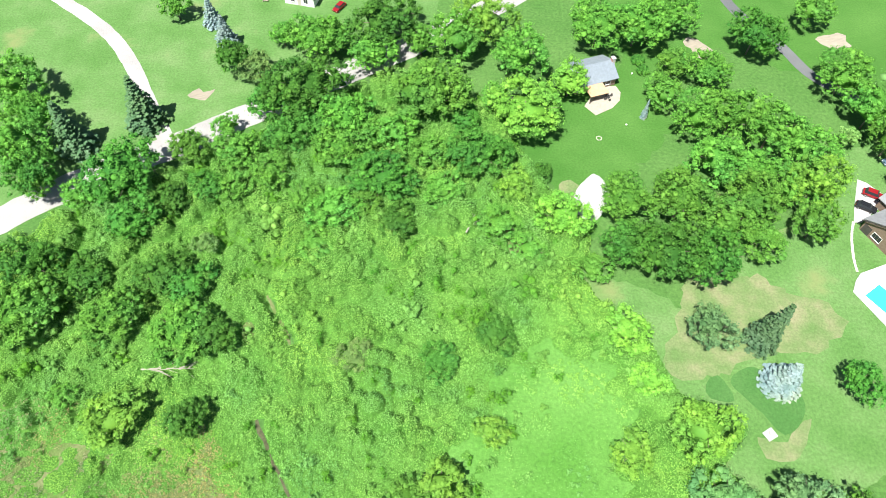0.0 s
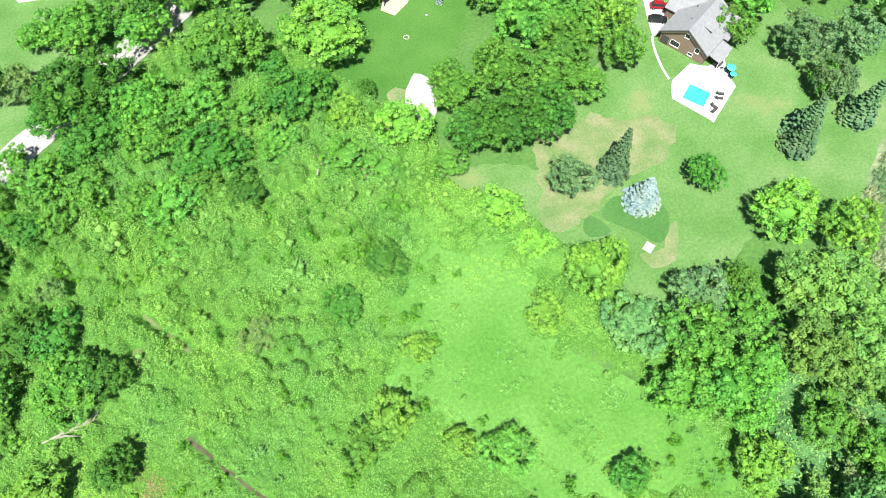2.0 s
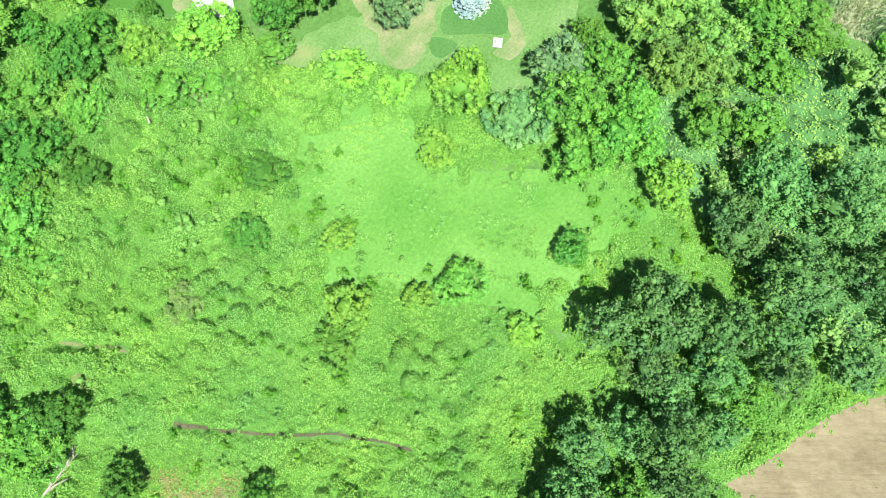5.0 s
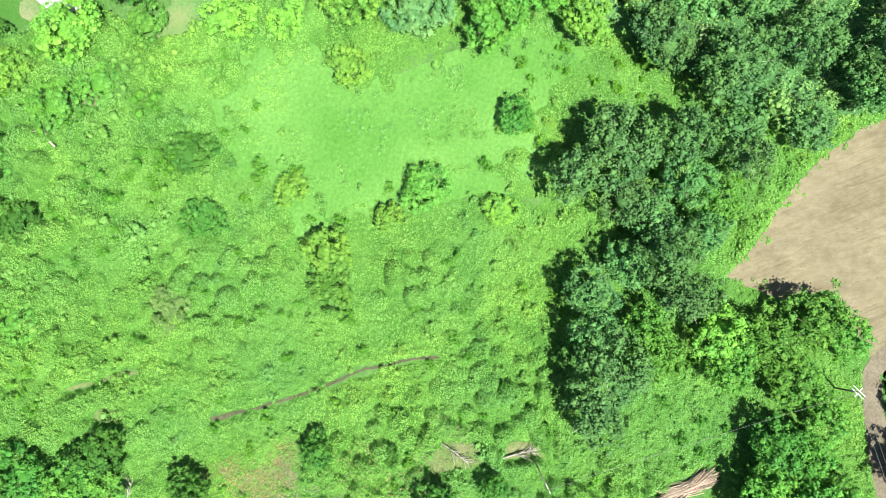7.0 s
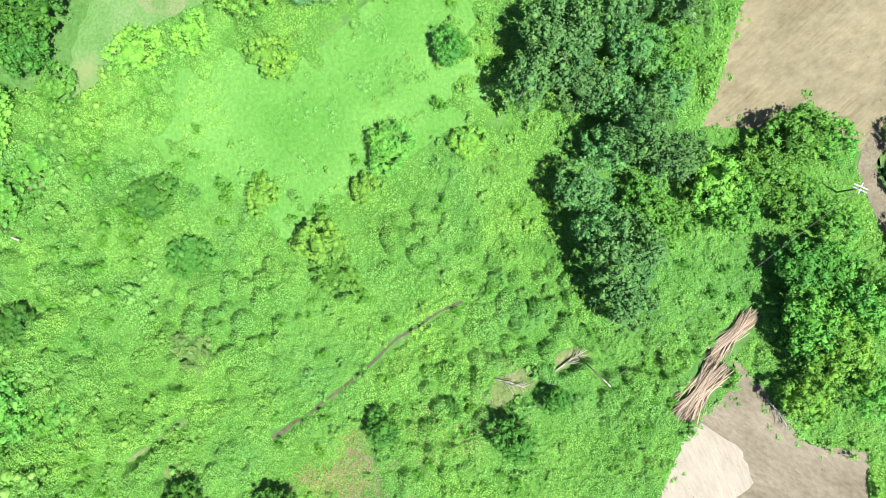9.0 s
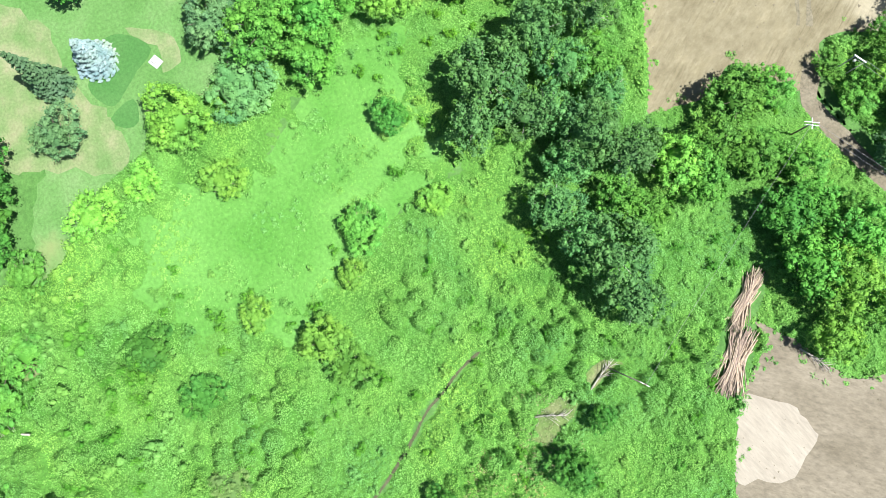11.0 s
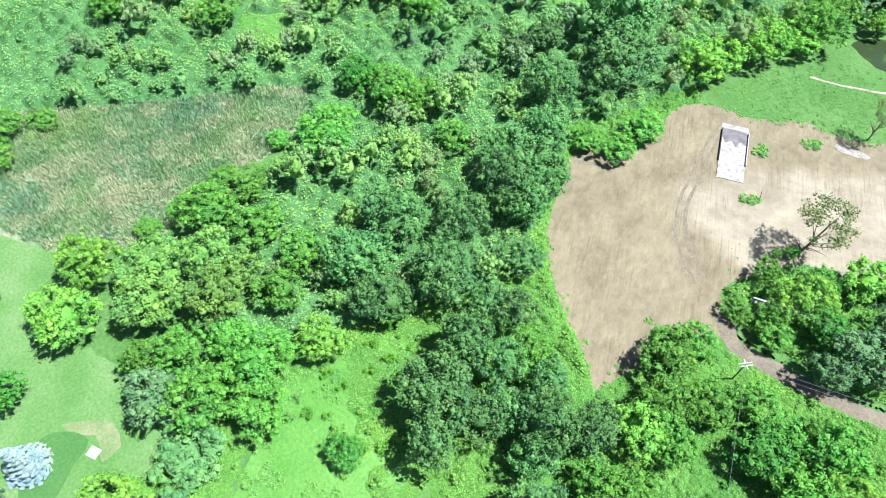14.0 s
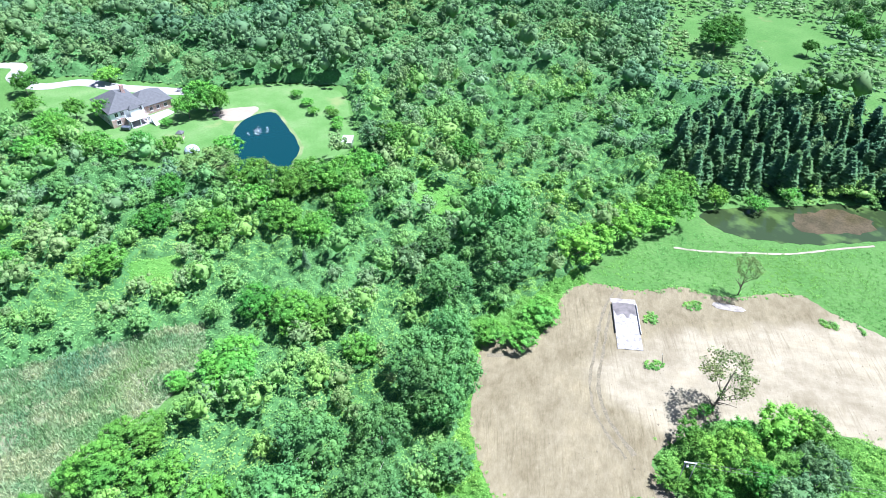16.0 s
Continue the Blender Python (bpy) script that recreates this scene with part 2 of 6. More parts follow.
NEEDLE_GREEN = leaf_mat("spruce_needles", (0.045, 0.115, 0.045), (0.14, 0.25, 0.115), 0.2, 0.15)
NEEDLE_BLUE = leaf_mat("blue_spruce_needles", (0.13, 0.22, 0.2), (0.36, 0.47, 0.47), 0.2, 0.1)
NEEDLE_PINE = leaf_mat("pine_needles", (0.06, 0.14, 0.05), (0.165, 0.3, 0.125), 0.1, 0.1)
LEAF_DRY = leaf_mat("dry_weed_blades", (0.14, 0.2, 0.07), (0.42, 0.4, 0.22), translucent=0.4, vary=False, patch=0.2)
NEEDLE_STAND = leaf_mat("stand_needles", (0.05, 0.135, 0.055), (0.125, 0.255, 0.115), 0.05, 0.2, vary=False)
BARK = plain_mat("bark", (0.16, 0.13, 0.1), 0.9, 0, 0.3, 3.0, 0.5)
PALE_BARK = plain_mat("pale_bark", (0.38, 0.36, 0.32), 0.9, 0, 0.3, 3.0, 0.5)


# ---- mesh helpers ----
def mesh_of(name, verts, faces, mats=(), smooth=False):
    """verts (n, 3); faces an (m, k) array or a list of index lists."""
    me = bpy.data.meshes.new(name)
    verts = np.asarray(verts, dtype=np.float32)
    if isinstance(faces, np.ndarray):
        k = faces.shape[1]
        me.vertices.add(len(verts))
        me.vertices.foreach_set("co", verts.ravel())
        me.loops.add(faces.size)
        me.loops.foreach_set("vertex_index", faces.astype(np.int32).ravel())
        me.polygons.add(len(faces))
        me.polygons.foreach_set("loop_start", np.arange(0, faces.size, k, dtype=np.int32))
        me.polygons.foreach_set("loop_total", np.full(len(faces), k, dtype=np.int32))
        me.update(calc_edges=True)
    else:
        me.from_pydata([tuple(map(float, v)) for v in verts], [], faces)
    for m in mats:
        me.materials.append(m)
    if smooth:
        me.shade_smooth()
    return me


def part(name, bm_or_mesh, mat, parent, label=""):
    """One mesh object under a thing or under a part."""
    if isinstance(bm_or_mesh, bmesh.types.BMesh):
        me = bpy.data.meshes.new(name)
        bm_or_mesh.to_mesh(me)
        bm_or_mesh.free()
    else:
        me = bm_or_mesh
    if mat and not me.materials:
        me.materials.append(mat)
    ob = new(name, me)
    ob.parent = parent
    return tagged(ob, label)


def unit(v):
    return v / np.maximum(np.linalg.norm(v, axis=-1, keepdims=True), 1e-9)


def leaf_sprays(c, n, size, rng, aspect=0.75, along=None):
    """Three-cornered leaf sprays at c with normals n. Returns verts and triangles."""
    k = len(c)
    n = unit(n)
    a = along if along is not None else rng.normal(size=(k, 3))
    a = unit(a - n * np.sum(a * n, axis=1, keepdims=True))
    b = np.cross(n, a)
    s = np.asarray(size).reshape(-1, 1) * np.ones((k, 1))
    v = np.stack([c - a * s * 0.9, c + b * s * aspect + a * s * 0.45, c + a * s * 0.7 - b * s * aspect], axis=1).reshape(-1, 3)
    return v, np.arange(3 * k).reshape(-1, 3)


ICO = bmesh.new()
bmesh.ops.create_icosphere(ICO, subdivisions=1, radius=1.0)
BODY_V = np.array([v.co[:] for v in ICO.verts])
BODY_F = np.array([[v.index for v in f.verts] for f in ICO.faces])
ICO.free()
CAP_F = BODY_F[BODY_V[BODY_F].mean(axis=1)[:, 2] > -0.35]


def cores(lobes, radius, rng, flat=0.8):
    """The dense inside of leafy lobes: uneven rounded lumps of growth under the leaves."""
    k = len(lobes)
    v = BODY_V[None] * rng.uniform(0.78, 1.2, (k, len(BODY_V), 1)) + rng.normal(size=(k, len(BODY_V), 3)) * .1
    v = v * (np.asarray(radius) * np.ones(k))[:, None, None] * np.array([1, 1, flat]) + lobes[:, None]
    f = CAP_F[None] + (np.arange(k) * len(BODY_V))[:, None, None]
    return v.reshape(-1, 3), f.reshape(-1, 3)


def crown_body(centre, radii, rng):
    """The shaded, uneven bulk of a crown under its outer leaves."""
    a = rng.uniform(0, 6.28, 3)
    swell = 1 + .16 * np.sin(BODY_V[:, 0] * 4 + a[0]) * np.sin(BODY_V[:, 1] * 4 + a[1]) + .1 * np.sin(BODY_V[:, 2] * 6 + a[2]) + rng.uniform(-.28, .28, len(BODY_V))
    return centre + BODY_V * radii * swell[:, None], BODY_F


def joined(*chunks):
    v = np.concatenate([c[0] for c in chunks])
    f, base = [], 0
    for c in chunks:
        f.append(c[1] + base)
        base += len(c[0])
    return v, np.concatenate(f)


def lobes_on(centre, radii, n, rng, inner=0.8, low=-0.35):
    """Points spread evenly but raggedly over the upper part of an ellipsoid."""
    k = np.arange(n) + rng.uniform(-.4, .4, n)
    z = 1 - (1 - low) * (k + .5) / n
    a = k * 2.39996 + rng.uniform(0, 6.28)
    q = np.sqrt(np.clip(1 - z * z, 0, 1))
    d = unit(np.stack([q * np.cos(a), q * np.sin(a), z], 1) + rng.normal(size=(n, 3)) * .12)
    swell = 1 + .14 * np.sin(2 * a[0] + 2 * np.arctan2(d[:, 1], d[:, 0])) + .1 * np.sin(a[1] + 3 * np.arctan2(d[:, 1], d[:, 0]))
    return centre + d * radii * ((inner + rng.uniform(-0.16, 0.12, n)) * swell)[:, None]


def lobe_leaves(lobes, radius, per, size, rng, jitter=0.5, flat=0.85, core=0.5, up=0.3):
    """Leaf sprays over the outer faces of a set of lobes, and dense cores where wanted."""
    k = len(lobes)
    rad = np.asarray(radius) * np.ones(k)
    r = np.repeat(rad, per)
    c0 = np.repeat(lobes, per, axis=0)
    d = unit(rng.normal(size=(k * per, 3)) + np.array([0, 0, 0.5]))
    reach = rng.uniform(.5, 1.25, k * per)
    c = c0 + d * (r * reach)[:, None] * np.array([1, 1, flat])
    n = d + np.array([0, 0, up]) + rng.normal(size=d.shape) * jitter
    leaves = leaf_sprays(c, n, size * rng.uniform(0.65, 1.3, k * per), rng)
    return joined(leaves, cores(lobes, rad * core, rng, flat)) if core else leaves


def tubes(paths, sides=6):
    """Tapered limbs: each path a list of (x, y, z, radius)."""
    verts, faces = [], []
    for path in paths:
        base = len(verts)
        for i, (x, y, z, r) in enumerate(path):
            q = path[min(i + 1, len(path) - 1)]
            p = path[max(i - 1, 0)]
            d = Vector((q[0] - p[0], q[1] - p[1], q[2] - p[2])).normalized()
            u = d.orthogonal().normalized()
            w = d.cross(u)
            for s in range(sides):
                a = 2 * math.pi * s / sides
                verts.append(Vector((x, y, z)) + (u * math.cos(a) + w * math.sin(a)) * r)
        for i in range(len(path) - 1):
            for s in range(sides):
                a, b = base + i * sides + s, base + i * sides + (s + 1) % sides
                faces.append((a, b, b + sides, a + sides))
        faces.append(tuple(base + (len(path) - 1) * sides + s for s in range(sides)))
        faces.append(tuple(base + s for s in reversed(range(sides))))
    return verts, faces


def trunk_paths(h, r, crown_r, rng, limbs=6, split=0.35):
    out = [[(0, 0, -0.1, r * 1.35), (0, 0, h * 0.08, r), (rng.uniform(-.2, .2), rng.uniform(-.2, .2), h * 0.45, r * 0.72), (rng.uniform(-.4, .4), rng.uniform(-.4, .4), h * 0.9, r * 0.15)]]
    for i in range(limbs):
        a = 2 * math.pi * (i + rng.uniform(-.3, .3)) / limbs
        z0 = h * (split + 0.3 * i / limbs)
        q = crown_r * rng.uniform(0.55, 0.8)
        out.append([(0, 0, z0, r * 0.5), (q * .45 * math.cos(a), q * .45 * math.sin(a), z0 + h * 0.1, r * 0.33), (q * math.cos(a), q * math.sin(a), z0 + h * rng.uniform(.18, .28), r * 0.1)])
    return out


def in_poly(poly, x, y):
    inside = np.zeros(np.shape(x), dtype=bool)
    px, py = np.array(poly, float).T
    for i in range(len(px)):
        x1, y1, x2, y2 = px[i - 1], py[i - 1], px[i], py[i]
        cross = ((y1 > y) != (y2 > y)) & (x < (x2 - x1) * (y - y1) / ((y2 - y1) if y2 != y1 else 1e-9) + x1)
        inside ^= cross
    return inside


def smooth_loop(pts, step=1.5, wobble=0.5, closed=True, seed=0):
    """A rounded, slightly ragged outline through a few corners."""
    p = [Vector((*q, 0)) for q in pts]
    n = len(p)
    out = []
    for i in range(n if closed else n - 1):
        g = lambda j: p[j % n] if closed else p[max(0, min(n - 1, j))]
        a, b, c, d = g(i - 1), g(i), g(i + 1), g(i + 2)
        k = max(2, int((c - b).length / step))
        for j in range(k):
            t = j / k
            q = 0.5 * (2 * b + (c - a) * t + (2 * a - 5 * b + 4 * c - d) * t * t + (3 * b - a - 3 * c + d) * t ** 3)
            w = noise.noise_vector(q * 0.33 + Vector((seed * 7.1, 0, 0))) + 0.5 * noise.noise_vector(q * 1.1 + Vector((0, seed * 3.3, 0)))
            out.append((q.x + w.x * wobble, q.y + w.y * wobble))
    if not closed:
        out.append(tuple(p[-1][:2]))
    return out


def region(name, pts, mat, z, label, category, wobble=0.6, seed=1, step=1.5, kind="structure", depth=0.15):
    """A patch of ground with a ragged edge and a little thickness."""
    loop = smooth_loop(pts, step, wobble, True, seed) if wobble else pts
    n = len(loop)
    area = sum(loop[i - 1][0] * loop[i][1] - loop[i][0] * loop[i - 1][1] for i in range(n))
    if area < 0:
        loop = loop[::-1]
    verts = [(x, y, z) for x, y in loop] + [(x, y, z - depth) for x, y in loop]
    faces = [list(range(n))] + [[i, i + n, (i + 1) % n + n, (i + 1) % n] for i in range(n)]
    ob = new(name, mesh_of(name, verts, faces, [mat]))
    return tagged(ob, label, category, kind=kind)


def strip(name, pts, width, mat, z, label, category, wobble=0.25, seed=2, depth=0.15):
    """A road or path along a line."""
    line = smooth_loop(pts, 2.0, 0.0, False)
    verts = []
    for i, (x, y) in enumerate(line):
        q, p = line[min(i + 1, len(line) - 1)], line[max(i - 1, 0)]
        d = Vector((q[0] - p[0], q[1] - p[1])).normalized()
        for s in (-1, 1):
            w = width / 2 + wobble * noise.noise(Vector((x * 0.4, y * 0.4, seed + s)))
            for zz in (z, z - depth):
                verts.append((x - d.y * w * s, y + d.x * w * s, zz))
    faces = []
    for i in range(len(line) - 1):
        a, b = 4 * i, 4 * i + 4
        faces += [[a + 2, a, b, b + 2], [a, a + 1, b + 1, b], [a + 3, a + 2, b + 2, b + 3]]
    ob = new(name, mesh_of(name, verts, faces, [mat]))
    return tagged(ob, label, category, kind="structure")


# ---- ground ----
ground = new("ground", mesh_of("ground", [(-2500, -2500, 0), (2500, -2500, 0), (2500, 2500, 0), (-2500, 2500, 0)], [[0, 1, 2, 3]], [MEADOW]))
tagged(ground, "rough green meadow ground with bare patches", "ground", kind="structure")

CLEARING_EDGE = [(20, 53), (31, 52), (37, 43), (32, 33), (33, 27), (43, 14), (52, 10), (56, 2), (50, -6), (40, 0), (33, -3), (27, -6), (21, 9), (15, 19), (6, 29), (9, 38), (10, 47)]
LAWN_EDGE = [(30, 74), (44, 69), (56, 63), (62, 70), (66, 80), (76, 86), (88, 90), (92, 104), (112, 112), (132, 80), (140, 62), (131, 46), (108, 31), (98, 40), (80, 32), (73, 28), (63, 32), (58, 27), (52, 33), (58, 40), (46, 47), (42, 58), (32, 68)]
NORTH_YARD_EDGE = [(14, 112), (24, 98), (33, 84), (40, 96), (50, 108), (58, 116), (56, 130), (70, 146), (90, 140), (120, 128), (150, 150), (140, 200), (70, 200), (40, 165), (48, 142), (38, 132), (20, 124)]
FRONT_LAWN_EDGE = [(-135, 54), (-101, 84), (-82, 99), (-66, 108.5), (-48, 121), (-25, 137), (-4, 156), (-20, 215), (-160, 215), (-175, 110)]
SITE_EDGE = [(17, -43), (26, -47), (35, -50), (43, -54), (52, -61), (57, -68), (63, -77), (66, -83), (62, -87), (56, -94), (61, -112), (58, -119), (46, -126), (38, -135), (28, -139), (14, -153), (4, -152), (-20, -152), (-60, -150), (-60, -118), (-20, -116), (-4, -110), (11, -99), (16, -88), (18, -80), (10, -74), (14, -66), (20, -62), (16, -54)]
TRAIL_LINE = [(14, -76), (8, -72), (1, -74), (-8, -77), (-20, -83), (-36, -92)]
SITE_SOUTH_EDGE = [(-37, -37), (-33, -42), (-29, -46), (-25, -45), (-31, -50), (-38, -54), (-42, -58), (-44, -68), (-70, -66), (-80, -40), (-64, -26), (-52, -29), (-44, -33)]
SAND_EDGE = [(-37, -37), (-38.5, -41), (-40.5, -44.6), (-45, -46), (-48, -47.5), (-50.5, -43), (-53, -40), (-51.5, -34), (-50, -30), (-43, -33)]
MARSH_EDGE = [(136, 47), (108, 30), (101, 18), (100, 7), (106, 0), (107, -20), (114, -34), (122, -39), (128, -31), (136, -12), (146, 6), (156, 24), (160, 44)]
POND_EDGE = [(211, -116), (207, -123), (193, -119), (178, -113), (171, -105), (166, -96), (172, -86), (188, -90), (200, -99), (209, -108)]
POND_LAWN_EDGE = [(296, -66), (288, -82), (268, -102), (240, -118), (228, -140), (206, -154), (182, -142), (163, -124), (160, -100), (172, -82), (200, -76), (230, -70), (256, -60)]
POOL2_EDGE = [(50, -173), (38, -168), (22, -176), (6, -192), (-8, -208), (2, -214), (18, -208), (32, -193)]
GREEN_EDGE = [(59, -124), (58, -132), (55, -150), (45, -162), (28, -168), (4, -188), (-20, -205), (-70, -200), (-70, -152), (-20, -154), (4, -154), (14, -156), (30, -142), (40, -134), (48, -128)]
FAR_MEADOW_EDGE = [(148, -335), (128, -285), (110, -258), (84, -260), (60, -282), (30, -286), (0, -306), (40, -470), (90, -500), (165, -385)]
DRY_BANK = [(-62, 18), (-59, 33), (-50, 37), (-44, 35.5), (-38.6, 30), (-34, 22), (-40, 15)]
DRY_FIELD = [(-84, 18), (-86, 38), (-78, 42), (-66, 42), (-60, 36), (-58, 26), (-62, 16)]
GLADE_EDGE = [(130, -128), (114, -131), (104, -121), (112, -112), (124, -117)]
GLADE_WEST_EDGE = [(160, -38), (152, -49), (141, -46), (147, -32)]

region("clearing", [(27 + (a - 27) * 1.35, 24 + (b - 24) * 1.3) for a, b in CLEARING_EDGE], CLEARING, 0.02, "bright short grass clearing amid brush", "grass", 1.2, 3)
region("pool_lawn", LAWN_EDGE, LAWN, 0.03, "mown pale green lawn with dry patches", "lawn", 1.2, 4)
region("north_lawn", NORTH_YARD_EDGE, LAWN_DEEP, 0.025, "deep green mown lawn behind a house", "lawn", 2.8, 5)
region("front_lawn", FRONT_LAWN_EDGE, LAWN, 0.028, "wide mown lawn across the gravel road", "lawn", 0.6, 6)
region("dry_patch", [(82.9, 64.8), (78.5, 57.9), (73.9, 55.2), (66.5, 56.3), (60.3, 53.3), (55.3, 50.3), (50.3, 48.7), (46.1, 50.5), (46.9, 58.9), (56.3, 74.2)], DRY_GRASS, 0.045, "dry tan grass under pines and spruces", "grass", 2.0, 7)
region("dry_patch", [(70.1, 41.8), (68.6, 37.4), (64.4, 34.0), (60.1, 34.9), (58.7, 38.3), (64.0, 37.7), (66.2, 40.4)], DRY_GRASS, 0.045, "dry pale grass beside a stone slab", "grass", 1.2, 28)
region("dry_patch", [(63, 70), (61, 66), (64, 63.5), (67.5, 66), (67, 71)], DRY_GRASS, 0.05, "dry tan grass near the spruces", "grass", 1.4, 27)
region("dark_lawn", [(69.5, 46.8), (68.4, 42.1), (64.2, 38.9), (61.1, 42.9), (56.4, 49.0), (60.4, 52.3), (63.3, 51.6)], WET_LAWN, 0.06, "darker green patch of lawn with straight edges", "lawn", 0.25, 8)
region("dark_lawn", [(54.3, 50.5), (56.4, 45.3), (51.9, 45.8), (51.4, 48.5)], WET_LAWN, 0.06, "small darker green patch of lawn", "lawn", 0.25, 29)
region("building_site", SITE_EDGE, DIRT, 0.04, "graded brown dirt with tyre tracks", "dirt", 0.8, 9)
region("south_site", SITE_SOUTH_EDGE, SOIL, 0.04, "bare brown dirt beside stacked logs", "dirt", 0.6, 11)
region("sand_patch", SAND_EDGE, PALE_DIRT, 0.06, "pale sand heap spread flat on dirt", "sand", 1.5, 12)
strip("trail", TRAIL_LINE, 3.6, TRACK, 0.05, "brown earth track through the brush", "track", 0.8, 13)
region("marsh", MARSH_EDGE, REEDS_GROUND, 0.036, "reed marsh with dry tan and green stalks", "marsh", 0.8, 14)
region("glade", GLADE_EDGE, CLEARING, 0.03, "small grassy glade in the woods", "grass", 0.8, 15)
region("glade", GLADE_WEST_EDGE, CLEARING, 0.03, "small grassy glade in the woods", "grass", 0.8, 16)
region("site_meadow", GREEN_EDGE, MEADOW, 0.02, "bright green weedy meadow behind the site", "grass", 0.8, 17)
region("far_meadow", FAR_MEADOW_EDGE, MEADOW, 0.02, "distant open meadow with scattered bushes", "grass", 2.0, 18)
region("pond_lawn", POND_LAWN_EDGE, LAWN, 0.02, "mown lawn around the pond and brick house", "lawn", 0.8, 19)
ROAD_LINE = [(-150, 38), (-120, 64), (-99, 83), (-83, 96), (-68, 105), (-49, 118), (-26, 134), (-2, 151), (30, 178), (80, 222)]
strip("road", ROAD_LINE, 8.0, GRAVEL, 0.06, "pale gravel road", "road", 0.7, 20)
strip("driveway", [(-68, 108), (-76, 121), (-85, 136), (-96, 149), (-116, 164), (-150, 185)], 4.0, GRAVEL, 0.05, "pale curved gravel driveway", "driveway", 0.3, 21)

# ---- plants ----
def broad_crown(rng, R=5.0, H=10.0, leaf=0.21, lobes=92, per=26, small=0.12, large=0.24):
    c = np.array([0, 0, H * 0.57])
    radii = np.array([R, R, H * 0.42])
    lo = lobes_on(c, radii, lobes, rng)
    lo = lo + rng.normal(size=(1, 3)) * np.array([R * .06, R * .06, 0])
    return joined(lobe_leaves(lo, R * rng.uniform(small, large, len(lo)), per, leaf, rng), crown_body(c, radii * .54, rng))


def poplar_crown(rng, R=4.5, H=14.0, leaf=0.2, lobes=82, per=28):
    c = np.array([0, 0, H * 0.6])
    radii = np.array([R, R, H * 0.4])
    lo = lobes_on(c, radii, lobes, rng, 0.74, -0.6)
    return joined(lobe_leaves(lo, R * rng.uniform(0.11, 0.22, len(lo)), per, leaf, rng, 0.6, 1.25, .45), crown_body(c, radii * .45, rng))


def willow_crown(rng, R=6.0, H=12.0):
    c = np.array([0, 0, H * 0.56])
    radii = np.array([R, R, H * 0.42])
    lo = lobes_on(c, radii, 115, rng, 0.78, -0.3)
    return joined(lobe_leaves(lo, R * rng.uniform(0.11, 0.21, len(lo)), 28, 0.22, rng, 0.5, 1.2, .55), crown_body(c, radii * .45, rng))


def spruce_crown(rng, R=3.0, H=12.0, tiers=17, droop=0.25, spray=0.36, sides=(-1, 0, 1), taper=0.85):
    """Whorls of boughs that shorten towards the tip, with needle sprays along each."""
    cs, ns, al, sz = [], [], [], []
    for k in range(tiers):
        u = k / (tiers - 1)
        z = H * (0.06 + 0.92 * u)
        reach = R * (1 - u) ** taper * rng.uniform(0.88, 1.1) + 0.12
        nb = max(4, int(13 * (1 - u) + 4))
        for b in range(nb):
            a = 2 * math.pi * (b + rng.uniform(-.3, .3)) / nb + k * 0.7
            q = reach * rng.uniform(0.8, 1.12)
            steps = max(2, int(q / (spray * 1.17)))
            for s in range(steps):
                w = (s + 0.6) / steps
                for side in sides:
                    off = side * 0.24 * (1.1 - w * .6)
                    cs.append((q * w * math.cos(a) - off * math.sin(a), q * w * math.sin(a) + off * math.cos(a), z - droop * q * w * w + rng.uniform(-.08, .08)))
                    ns.append((0.35 * math.cos(a), 0.35 * math.sin(a), 1))
                    al.append((math.cos(a + side * .6), math.sin(a + side * .6), -droop * 1.2))
                    sz.append(spray * rng.uniform(.8, 1.2))
    return leaf_sprays(np.array(cs), np.array(ns) + rng.normal(size=(len(ns), 3)) * .25, np.array(sz) * 1.25, rng, 0.5, np.array(al))


def tree_kind(name, maker, mat, size, bark, label, category, group, seed, limbs=6, split=0.35, girth=0.035):
    """A first tree of a kind, at the origin: trunk with limbs, and crown. size: its radius and height."""
    rng = np.random.default_rng(seed)
    R, H = size
    top = new(name)
    tagged(top, label, category, group)
    tv, tf = tubes(trunk_paths(H * 0.92, H * girth * 0.5, R, rng, limbs, split), 6)
    part("trunk", mesh_of("trunk", tv, tf, [bark], True), None, top)
    v, f = maker(rng)
    part("crown", mesh_of("crown", v, f, [mat]), None, top)
    return top, R, H


placed = []      # ground already taken by a tree: x, y, radius
used = set()


def plant(kinds, rows, seed, spread=1.0):
    """Set one tree of the kinds at each row (x, y, crown radius, height)."""
    rng = random.Random(seed)
    for i, (x, y, r, h) in enumerate(rows):
        near = min(abs(q[1] - r) for q in kinds)
        fit_kinds = [q for q in kinds if abs(q[1] - r) < near + .1]
        fresh = [q for q in fit_kinds if q[0].name not in used]
        proto, R, H = fresh[0] if fresh else fit_kinds[rng.randrange(len(fit_kinds))]
        w = r / R * spread
        m = Matrix.Translation((x, y, 0)) @ Matrix.Rotation(rng.uniform(0, 6.28), 4, "Z") @ Matrix.Diagonal((w * rng.uniform(.93, 1.07), w, h / H, 1))
        if proto.name not in used:
            used.add(proto.name)
            proto.matrix_basis = m
        else:
            keep = proto.matrix_basis.copy()
            proto.matrix_basis = Matrix.Identity(4)
            copy_thing(proto, m)
            proto.matrix_basis = keep
        placed.append((x, y, r))


def kinds_of(n, *args, **kw):
    seed = args[-1]
    return [tree_kind(*args[:-1], seed + i, **kw) for i in range(n)]


